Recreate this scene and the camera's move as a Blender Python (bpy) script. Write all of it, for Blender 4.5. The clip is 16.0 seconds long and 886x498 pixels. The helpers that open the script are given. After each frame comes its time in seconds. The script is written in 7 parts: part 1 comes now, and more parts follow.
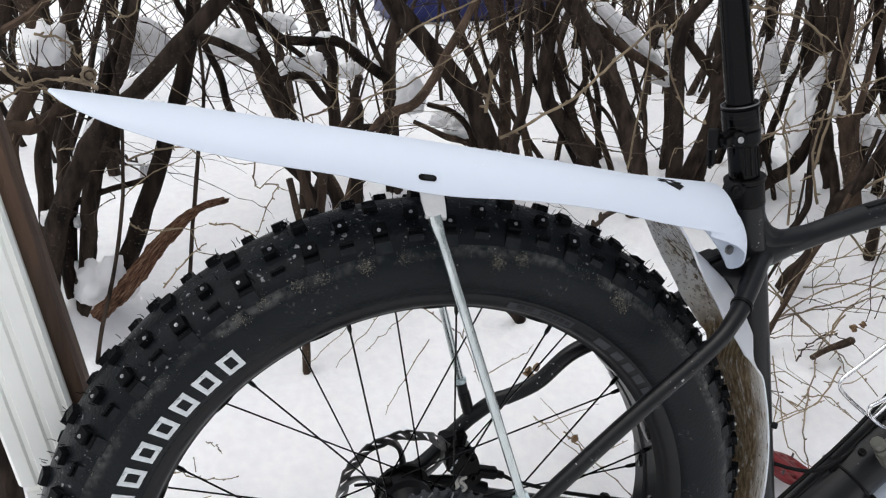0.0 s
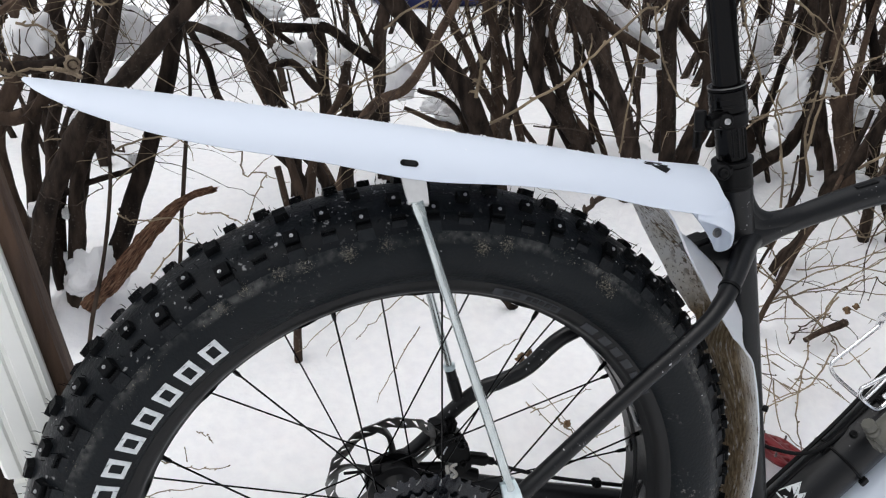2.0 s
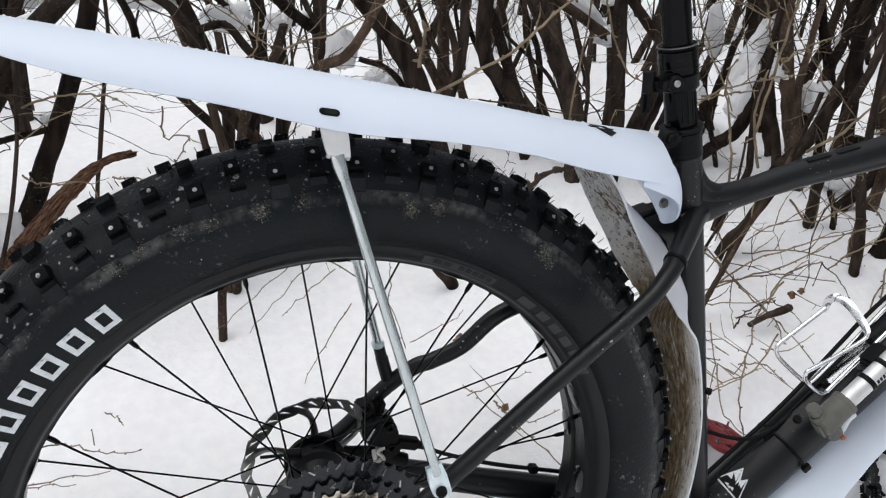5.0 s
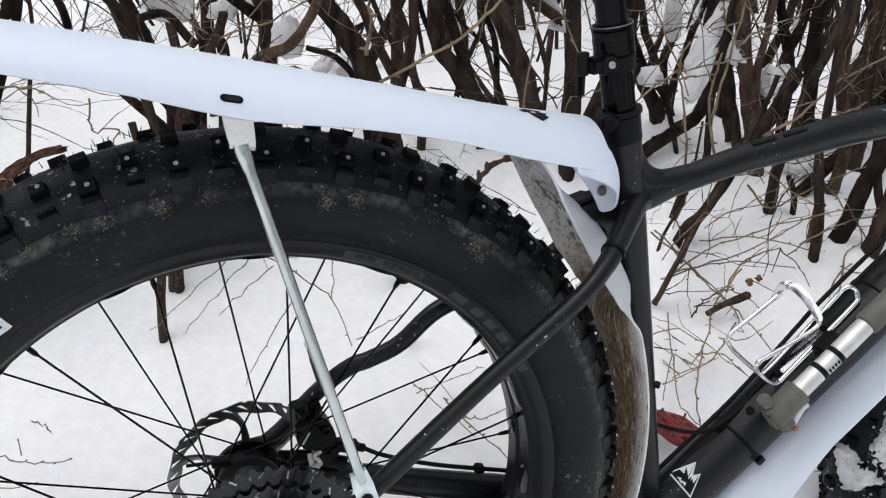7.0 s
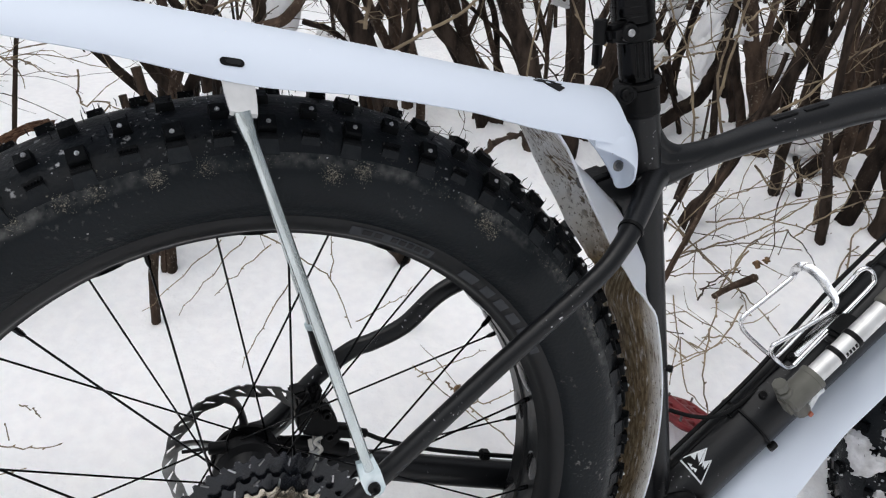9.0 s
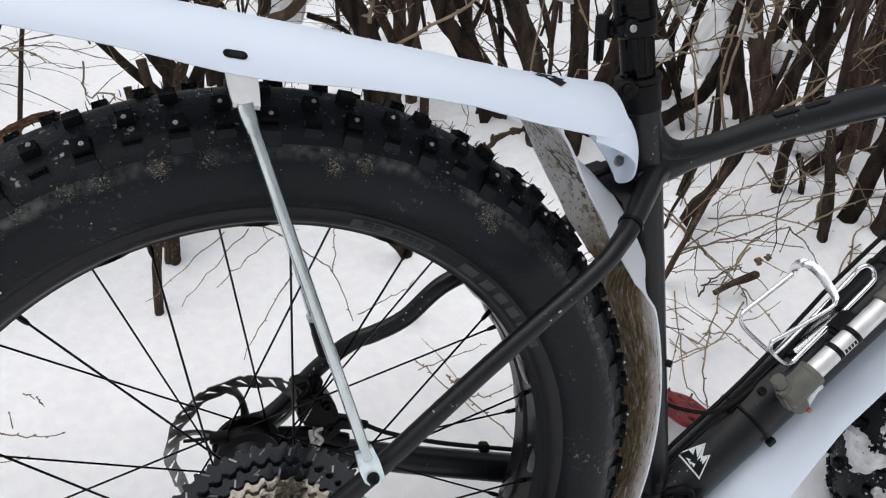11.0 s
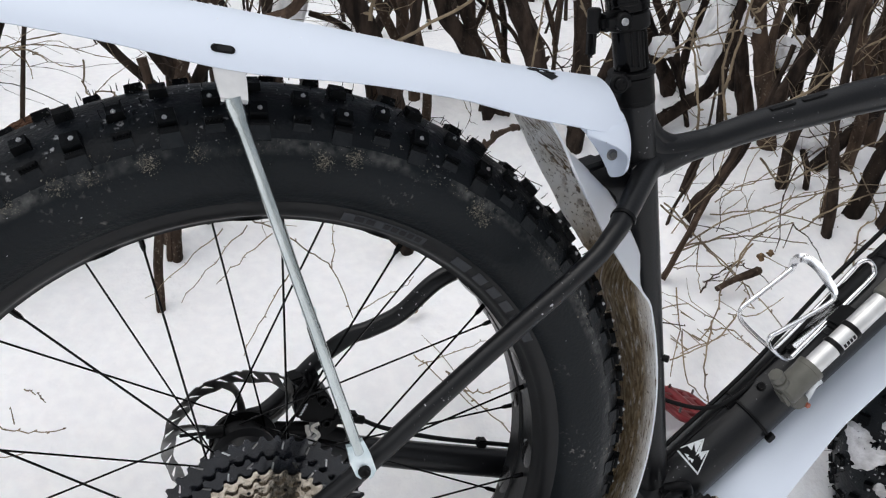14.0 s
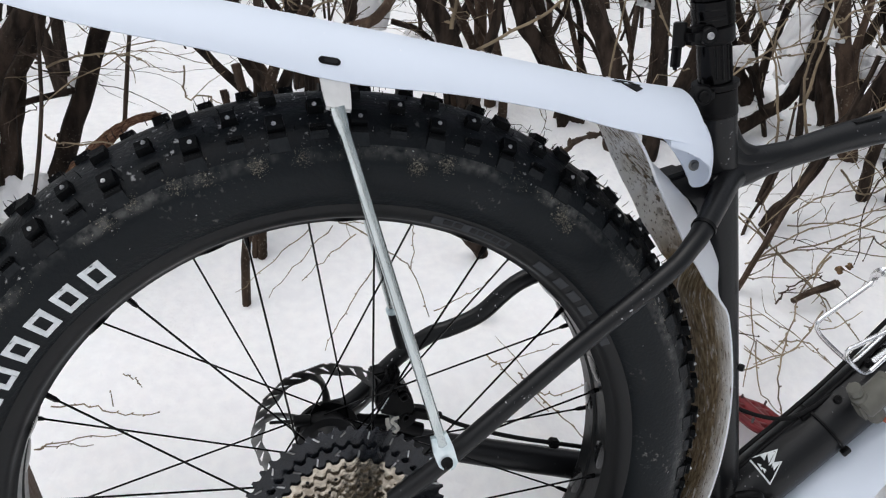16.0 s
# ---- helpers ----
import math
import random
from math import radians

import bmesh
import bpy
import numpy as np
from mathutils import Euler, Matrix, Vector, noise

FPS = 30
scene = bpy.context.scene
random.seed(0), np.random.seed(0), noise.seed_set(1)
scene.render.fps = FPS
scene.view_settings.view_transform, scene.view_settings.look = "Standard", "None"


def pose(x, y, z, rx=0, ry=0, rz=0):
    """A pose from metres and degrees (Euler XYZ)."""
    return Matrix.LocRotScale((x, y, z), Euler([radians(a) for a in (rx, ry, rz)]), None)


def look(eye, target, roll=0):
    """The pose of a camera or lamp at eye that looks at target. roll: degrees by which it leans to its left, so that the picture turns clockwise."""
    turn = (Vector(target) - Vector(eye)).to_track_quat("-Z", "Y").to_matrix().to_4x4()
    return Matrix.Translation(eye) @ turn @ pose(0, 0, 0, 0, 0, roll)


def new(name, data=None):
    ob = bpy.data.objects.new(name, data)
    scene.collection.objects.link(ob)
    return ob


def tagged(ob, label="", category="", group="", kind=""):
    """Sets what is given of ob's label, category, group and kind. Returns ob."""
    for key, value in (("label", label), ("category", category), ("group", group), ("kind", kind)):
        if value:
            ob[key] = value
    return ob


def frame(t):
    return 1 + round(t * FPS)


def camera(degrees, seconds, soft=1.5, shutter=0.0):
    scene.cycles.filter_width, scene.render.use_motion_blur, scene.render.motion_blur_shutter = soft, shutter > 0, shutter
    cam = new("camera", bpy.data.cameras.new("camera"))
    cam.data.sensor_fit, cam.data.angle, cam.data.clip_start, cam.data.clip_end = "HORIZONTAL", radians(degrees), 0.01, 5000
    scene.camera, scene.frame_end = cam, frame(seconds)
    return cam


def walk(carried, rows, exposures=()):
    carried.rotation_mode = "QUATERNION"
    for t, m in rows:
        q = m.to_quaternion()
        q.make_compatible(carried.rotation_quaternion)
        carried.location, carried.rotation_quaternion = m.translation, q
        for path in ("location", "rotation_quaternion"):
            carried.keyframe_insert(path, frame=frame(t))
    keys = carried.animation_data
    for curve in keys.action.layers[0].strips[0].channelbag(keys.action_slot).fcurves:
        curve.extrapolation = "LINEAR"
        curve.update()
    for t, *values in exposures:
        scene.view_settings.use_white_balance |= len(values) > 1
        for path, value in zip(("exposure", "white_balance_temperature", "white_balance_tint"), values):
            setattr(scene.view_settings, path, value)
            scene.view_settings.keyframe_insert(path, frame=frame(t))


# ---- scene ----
cam = camera(57.50, 16.0, soft=1.2)
# seconds, eye x y z (metres), yaw, pitch, roll (degrees)
ROWS = [
    (0, -0.2183, -0.7159, 0.9470, -17.404, -17.340, 3.951),
    (0.5, -0.2182, -0.7241, 0.9471, -17.196, -17.253, 3.719),
    (1, -0.2204, -0.7262, 0.9464, -17.040, -17.493, 3.614),
    (1.5, -0.2184, -0.7206, 0.9466, -17.047, -17.809, 3.355),
    (2, -0.2026, -0.7144, 0.9449, -17.488, -18.238, 3.293),
    (2.5, -0.1942, -0.7186, 0.9408, -17.864, -18.604, 3.406),
    (3, -0.1923, -0.7210, 0.9383, -17.953, -18.891, 3.677),
    (3.5, -0.1921, -0.7135, 0.9291, -18.247, -19.257, 4.194),
    (4, -0.1759, -0.7038, 0.9225, -18.885, -19.364, 4.718),
    (4.5, -0.1736, -0.6987, 0.9212, -19.576, -19.436, 5.172),
    (5, -0.1636, -0.6697, 0.9044, -21.211, -18.681, 5.583),
    (5.2, -0.1598, -0.6467, 0.8940, -22.340, -18.476, 5.525),
    (7.3, -0.1026, -0.6518, 0.8991, -22.837, -19.153, 4.936),
    (7.5, -0.1023, -0.6513, 0.9009, -22.886, -19.026, 4.862),
    (8, -0.1013, -0.6426, 0.8964, -23.080, -19.153, 4.916),
    (8.5, -0.1079, -0.6345, 0.8898, -23.225, -19.548, 5.163),
    (9, -0.1087, -0.6175, 0.8788, -23.609, -20.178, 5.504),
    (9.2, -0.1077, -0.6140, 0.8772, -23.821, -20.519, 5.637),
    (11.3, -0.1080, -0.6238, 0.8789, -23.320, -20.518, 5.922),
    (11.5, -0.1051, -0.6212, 0.8747, -23.385, -20.490, 5.924),
    (12, -0.0983, -0.6161, 0.8704, -23.977, -20.933, 5.935),
    (12.5, -0.0823, -0.6131, 0.8694, -24.570, -21.527, 5.822),
    (13, -0.0831, -0.6188, 0.8725, -24.384, -21.492, 5.527),
    (13.5, -0.0883, -0.6250, 0.8767, -23.768, -20.911, 5.216),
    (14, -0.0933, -0.6315, 0.8763, -22.502, -20.627, 5.441),
    (14.5, -0.1083, -0.6458, 0.8864, -20.480, -20.585, 5.485),
    (15, -0.1158, -0.6488, 0.8892, -19.042, -20.701, 5.128),
    (15.5, -0.1195, -0.6504, 0.8874, -18.335, -20.722, 5.043),
    (16, -0.1209, -0.6522, 0.8848, -17.727, -20.790, 5.281),
]


def eye_pose(x, y, z, yaw, pitch, roll):
    a, b = radians(yaw), radians(pitch)
    ahead = Vector((-math.sin(a) * math.cos(b), math.cos(a) * math.cos(b), math.sin(b)))
    return look((x, y, z), Vector((x, y, z)) + ahead, roll)


walk(cam, [(row[0], eye_pose(*row[1:])) for row in ROWS])

# ---- light ----
world = bpy.data.worlds.new("overcast")
scene.world = world
world.use_nodes = True
wn, wl = world.node_tree.nodes, world.node_tree.links
wn.clear()
sky = wn.new("ShaderNodeTexSky")
sky.sky_type = "NISHITA"
sky.sun_disc = False
sky.sun_elevation, sky.sun_rotation = radians(71), radians(268)
sky.air_density, sky.dust_density = 1.0, 4.0
grey = wn.new("ShaderNodeHueSaturation")
grey.inputs["Saturation"].default_value = 0.28
back = wn.new("ShaderNodeBackground")
back.inputs["Strength"].default_value = 0.15
wout = wn.new("ShaderNodeOutputWorld")
wl.new(sky.outputs[0], grey.inputs["Color"])
wl.new(grey.outputs[0], back.inputs["Color"])
wl.new(back.outputs[0], wout.inputs["Surface"])
sun_data = bpy.data.lights.new("sun", "SUN")
sun_data.energy, sun_data.angle, sun_data.color = 1.15, radians(95), (0.925, 0.968, 1.0)
sun = new("sun", sun_data)
sun.matrix_world = look((-1.2, 0.25, 4.7), (0.3, 0.3, 0.3))
scene.view_settings.exposure = -0.09


# ---- materials ----
def material(name, color, rough=0.5, metal=0.0, color2=None, scale=20.0, detail=4.0, bump=0.0, bump_scale=80.0, stretch=(1, 1, 1), spread=(0.35, 0.65), coat=0.0, per_object=0.0, spec=0.5):
    """A surface with two scales of variation: a slow change from color to color2, and a fine relief."""
    m = bpy.data.materials.new(name)
    m.use_nodes = True
    n, l = m.node_tree.nodes, m.node_tree.links
    b = n["Principled BSDF"]
    b.inputs["Roughness"].default_value = rough
    b.inputs["Metallic"].default_value = metal
    b.inputs["Coat Weight"].default_value = coat
    b.inputs["Specular IOR Level"].default_value = spec
    co = n.new("ShaderNodeTexCoord")
    mp = n.new("ShaderNodeMapping")
    mp.inputs["Scale"].default_value = stretch
    l.new(co.outputs["Object"], mp.inputs["Vector"])
    no = n.new("ShaderNodeTexNoise")
    no.inputs["Scale"].default_value = scale
    no.inputs["Detail"].default_value = detail
    l.new(mp.outputs[0], no.inputs["Vector"])
    ramp = n.new("ShaderNodeValToRGB")
    ramp.color_ramp.elements[0].position, ramp.color_ramp.elements[1].position = spread
    c2 = color2 or tuple(c * 0.8 for c in color)
    ramp.color_ramp.elements[0].color = (*color, 1)
    ramp.color_ramp.elements[1].color = (*c2, 1)
    l.new(no.outputs["Fac"], ramp.inputs["Fac"])
    last = ramp.outputs["Color"]
    if per_object:
        oi = n.new("ShaderNodeObjectInfo")
        hs = n.new("ShaderNodeHueSaturation")
        mr = n.new("ShaderNodeMapRange")
        mr.inputs["To Min"].default_value, mr.inputs["To Max"].default_value = 1 - per_object, 1 + per_object
        l.new(oi.outputs["Random"], mr.inputs["Value"])
        l.new(mr.outputs[0], hs.inputs["Value"])
        l.new(last, hs.inputs["Color"])
        last = hs.outputs["Color"]
    l.new(last, b.inputs["Base Color"])
    if bump:
        n2 = n.new("ShaderNodeTexNoise")
        n2.inputs["Scale"].default_value = bump_scale
        n2.inputs["Detail"].default_value = 5.0
        l.new(mp.outputs[0], n2.inputs["Vector"])
        bp = n.new("ShaderNodeBump")
        bp.inputs["Strength"].default_value = bump
        bp.inputs["Distance"].default_value = 0.004
        l.new(n2.outputs["Fac"], bp.inputs["Height"])
        l.new(bp.outputs[0], b.inputs["Normal"])
        mr2 = n.new("ShaderNodeMapRange")
        mr2.inputs["To Min"].default_value, mr2.inputs["To Max"].default_value = max(rough - 0.08, 0.02), min(rough + 0.1, 1)
        l.new(n2.outputs["Fac"], mr2.inputs["Value"])
        l.new(mr2.outputs[0], b.inputs["Roughness"])
    return m


def flecked(m, color, scale, low, high, mask_scale=6.0, mask_low=0.45, mask_high=0.6):
    """Adds flecks of another colour (snow grains, dried mud, painted glints) to a material, gathered in patches."""
    n, l = m.node_tree.nodes, m.node_tree.links
    b = n["Principled BSDF"]
    old = b.inputs["Base Color"].links[0].from_socket
    co = n.new("ShaderNodeTexCoord")
    outs = []
    for s, lo, hi in ((scale, low, high), (mask_scale, mask_low, mask_high)):
        t = n.new("ShaderNodeTexNoise")
        t.inputs["Scale"].default_value, t.inputs["Detail"].default_value = s, 3.0
        l.new(co.outputs["Object"], t.inputs["Vector"])
        r = n.new("ShaderNodeMapRange")
        r.inputs["From Min"].default_value, r.inputs["From Max"].default_value = lo, hi
        l.new(t.outputs["Fac"], r.inputs["Value"])
        outs.append(r.outputs[0])
    mul = n.new("ShaderNodeMath")
    mul.operation = "MULTIPLY"
    l.new(outs[0], mul.inputs[0])
    l.new(outs[1], mul.inputs[1])
    mix = n.new("ShaderNodeMix")
    mix.data_type = "RGBA"
    l.new(mul.outputs[0], mix.inputs["Factor"])
    l.new(old, mix.inputs["A"])
    mix.inputs["B"].default_value = (*color, 1)
    l.new(mix.outputs["Result"], b.inputs["Base Color"])
    return m


SNOW = material("snow", (0.930, 0.924, 0.936), 0.75, color2=(0.880, 0.876, 0.895), scale=60, detail=8, bump=0.7, bump_scale=75, spec=0.3)
SNOW.node_tree.nodes["Principled BSDF"].inputs["Subsurface Weight"].default_value = 0.9
SNOW.node_tree.nodes["Principled BSDF"].inputs["Subsurface Radius"].default_value = (1.0, 0.97, 0.95)
SNOW.node_tree.nodes["Principled BSDF"].inputs["Subsurface Scale"].default_value = 0.02
OLD_SNOW = material("packed_grey_snow", (0.70, 0.69, 0.69), 0.8, color2=(0.42, 0.41, 0.40), scale=55, detail=8, bump=0.9, bump_scale=140, spec=0.25)
BARK = material("bark", (0.046, 0.033, 0.0255), 0.9, color2=(0.0120, 0.0090, 0.0074), scale=60, detail=8, bump=1.0, bump_scale=140, stretch=(1, 1, 0.35), per_object=0.5, spec=0.12)
flecked(BARK, (0.10, 0.088, 0.073), 230, 0.61, 0.71, 9, 0.48, 0.66)
BARK_WARM = material("warm_bark", (0.100, 0.067, 0.048), 0.9, color2=(0.034, 0.0235, 0.0175), scale=50, detail=6, bump=0.9, bump_scale=110, stretch=(1, 1, 0.4), per_object=0.3, spec=0.15)
flecked(BARK_WARM, (0.19, 0.16, 0.125), 190, 0.58, 0.70, 11, 0.42, 0.60)
TWIG = material("dry_twig", (0.30, 0.235, 0.155), 0.8, color2=(0.13, 0.098, 0.068), scale=26, spec=0.2)
TWIG_DARK = material("dark_twig", (0.085, 0.060, 0.045), 0.85, color2=(0.036, 0.027, 0.022), scale=30, spec=0.15)
CUT_WOOD = material("cut_wood", (0.33, 0.26, 0.18), 0.85, color2=(0.13, 0.095, 0.065), scale=110, detail=8, bump=0.9, bump_scale=160)
BROWN_WOOD = material("brown_wood", (0.105, 0.060, 0.036), 0.75, color2=(0.055, 0.032, 0.021), scale=18, detail=6, bump=0.5, bump_scale=60, stretch=(3, 3, 0.4))
VINYL = material("white_vinyl", (0.90, 0.905, 0.865), 0.4, color2=(0.83, 0.835, 0.795), scale=9, bump=0.1, bump_scale=40)
RUBBER = material("tyre_rubber", (0.0028, 0.0046, 0.0062), 0.36, color2=(0.0046, 0.0068, 0.0086), scale=14, bump=0.18, bump_scale=300, spec=0.17)
flecked(RUBBER, (0.16, 0.155, 0.145), 240, 0.60, 0.76, 14, 0.56, 0.72)


def dusty(m, center):
    """A rubbed, dusty band round the tyre just under the shoulder knobs."""
    n, l = m.node_tree.nodes, m.node_tree.links
    b = n["Principled BSDF"]
    old = b.inputs["Base Color"].links[0].from_socket
    co = n.new("ShaderNodeTexCoord")
    sub = n.new("ShaderNodeVectorMath")
    sub.operation = "MULTIPLY_ADD"
    sub.inputs[1].default_value = (1, 0, 1)
    sub.inputs[2].default_value = (-center[0], 0, -center[2])
    size = n.new("ShaderNodeVectorMath")
    size.operation = "LENGTH"
    l.new(co.outputs["Object"], sub.inputs[0])
    l.new(sub.outputs[0], size.inputs[0])
    ramp = n.new("ShaderNodeMapRange")
    ramp.inputs["From Min"].default_value, ramp.inputs["From Max"].default_value = 0.325, 0.365
    l.new(size.outputs["Value"], ramp.inputs["Value"])
    band = n.new("ShaderNodeValToRGB")
    e = band.color_ramp.elements
    e[0].position, e[1].position = 0.30, 0.95
    e[0].color = e[1].color = (0, 0, 0, 1)
    e.new(0.47).color = (1, 1, 1, 1)
    l.new(ramp.outputs[0], band.inputs["Fac"])
    fac = band.outputs["Color"]
    for s, lo, hi in ((20.0, 0.36, 0.66), (150.0, 0.34, 0.68)):
        t = n.new("ShaderNodeTexNoise")
        t.inputs["Scale"].default_value, t.inputs["Detail"].default_value = s, 5.0
        l.new(co.outputs["Object"], t.inputs["Vector"])
        r = n.new("ShaderNodeMapRange")
        r.inputs["From Min"].default_value, r.inputs["From Max"].default_value = lo, hi
        l.new(t.outputs["Fac"], r.inputs["Value"])
        mul = n.new("ShaderNodeMath")
        mul.operation = "MULTIPLY"
        l.new(fac, mul.inputs[0])
        l.new(r.outputs[0], mul.inputs[1])
        fac = mul.outputs[0]
    mix = n.new("ShaderNodeMix")
    mix.data_type = "RGBA"
    l.new(fac, mix.inputs["Factor"])
    l.new(old, mix.inputs["A"])
    mix.inputs["B"].default_value = (0.125, 0.124, 0.118, 1)
    l.new(mix.outputs["Result"], b.inputs["Base Color"])


dusty(RUBBER, (0.0, 0.0, 0.385))
# darker than the side wall: shade under the mudguard and between knobs, as colour
KNOB_RUBBER = material("knob_rubber", (0.0020, 0.0024, 0.0029), 0.48, color2=(0.0040, 0.0045, 0.0052), scale=60, bump=0.25, bump_scale=260, per_object=0.2, spec=0.07)
TREAD_RUBBER = material("tread_rubber", (0.0036, 0.0048, 0.0062), 0.34, color2=(0.0058, 0.0072, 0.0088), scale=25, bump=0.2, bump_scale=300, spec=0.13)
flecked(TREAD_RUBBER, (0.40, 0.40, 0.40), 190, 0.61, 0.70, 24, 0.50, 0.64)
RAMP_RUBBER = material("worn_knob_rubber", (0.0072, 0.0088, 0.0106), 0.45, color2=(0.0120, 0.0136, 0.0152), scale=90, bump=0.3, bump_scale=260, per_object=0.25, spec=0.15)
flecked(KNOB_RUBBER, (0.35, 0.34, 0.33), 220, 0.62, 0.74, 30, 0.52, 0.66)
DRIED_MUD = material("dried_mud", (0.23, 0.215, 0.175), 0.95, color2=(0.15, 0.135, 0.105), scale=260, bump=0.8, bump_scale=300)
RIM = material("black_rim", (0.0034, 0.0038, 0.0045), 0.34, color2=(0.0050, 0.0055, 0.0062), scale=10, bump=0.06, bump_scale=200, spec=0.25)
DECAL = material("grey_decal", (0.036, 0.039, 0.045), 0.5, color2=(0.028, 0.030, 0.034), scale=120, spec=0.3)
DECAL_MARK = material("dark_decal_mark", (0.010, 0.0105, 0.0115), 0.5, spec=0.3)
FRAME = material("frame_paint", (0.0038, 0.0041, 0.0050), 0.35, color2=(0.0056, 0.0059, 0.0070), scale=8, bump=0.06, bump_scale=350, spec=0.30)
flecked(FRAME, (0.5, 0.5, 0.52), 300, 0.675, 0.72, 16, 0.53, 0.64)
BLACK = material("black_metal", (0.0012, 0.0012, 0.0014), 0.12, color2=(0.0020, 0.0020, 0.0024), scale=15, spec=0.12)
STRIP_BLACK = material("glossy_rim_strip", (0.0040, 0.0040, 0.0044), 0.16, color2=(0.0060, 0.0060, 0.0066), scale=20, spec=0.55)
MATT_BLACK = material("matt_black", (0.0026, 0.0026, 0.0029), 0.42, color2=(0.0046, 0.0046, 0.005), scale=40, bump=0.1, bump_scale=200, spec=0.13)
GREY_PART = material("dark_grey_casting", (0.010, 0.010, 0.011), 0.42, color2=(0.006, 0.006, 0.0065), scale=40, bump=0.15, bump_scale=150, spec=0.25)
WHITE_PLASTIC = material("white_plastic", (0.710, 0.768, 0.862), 0.42, color2=(0.675, 0.735, 0.832), scale=4, bump=0.03, bump_scale=40, spec=0.4)
LETTER = material("white_print", (0.74, 0.77, 0.78), 0.6, color2=(0.62, 0.65, 0.66), scale=200)
# lengthwise light and dark streaks in the colour imitate reflections on a round rod
ZINC = material("zinc_rod", (0.60, 0.645, 0.645), 0.24, metal=0.95, color2=(0.42, 0.465, 0.465), scale=30, stretch=(3, 3, 0.25))
ALU = material("brushed_aluminium", (0.72, 0.715, 0.71), 0.38, metal=0.6, color2=(0.60, 0.595, 0.59), scale=50, bump=0.03, bump_scale=350)
ZINC_BLUE = material("bluish_zinc", (0.72, 0.80, 0.82), 0.36, metal=0.5, color2=(0.48, 0.58, 0.61), scale=70, bump=0.2)
PALE_STEEL = material("pale_steel", (0.62, 0.60, 0.55), 0.5, metal=0.2, color2=(0.5, 0.48, 0.44), scale=200)
STEEL = material("dark_steel", (0.24, 0.24, 0.235), 0.30, metal=0.9, color2=(0.09, 0.09, 0.09), scale=45)
STUD = material("stud_steel", (0.55, 0.55, 0.56), 0.35, metal=0.8, color2=(0.34, 0.34, 0.35), scale=300)
NICKEL = material("nickel", (0.60, 0.54, 0.45), 0.22, metal=0.9, color2=(0.25, 0.215, 0.172), scale=150, bump=0.15, bump_scale=220)
COG_BLACK = material("black_cog", (0.014, 0.016, 0.021), 0.24, metal=0.3, color2=(0.007, 0.008, 0.010), scale=50, bump=0.1, spec=0.5)
# pale flecks paint the glints of light on teeth and ramps
flecked(COG_BLACK, (0.55, 0.55, 0.56), 230, 0.66, 0.72, 40, 0.50, 0.62)
POLISHED = material("polished_aluminium", (0.86, 0.86, 0.87), 0.2, metal=1.0, color2=(0.78, 0.78, 0.79), scale=20)
PUMP_GREY = material("grey_plastic", (0.120, 0.117, 0.100), 0.5, color2=(0.090, 0.088, 0.076), scale=40, bump=0.1, bump_scale=150, spec=0.3)
RED = material("red_anodised", (0.21, 0.022, 0.026), 0.4, metal=0.3, color2=(0.11, 0.013, 0.016), scale=40)
ORANGE = material("orange_plastic", (0.36, 0.10, 0.055), 0.5)
BLUE = material("blue_plastic", (0.015, 0.022, 0.13), 0.5, color2=(0.01, 0.014, 0.08), scale=6)
DEAD_LEAF = material("dead_leaf", (0.27, 0.165, 0.080), 0.85, color2=(0.10, 0.06, 0.034), scale=90, bump=0.6)


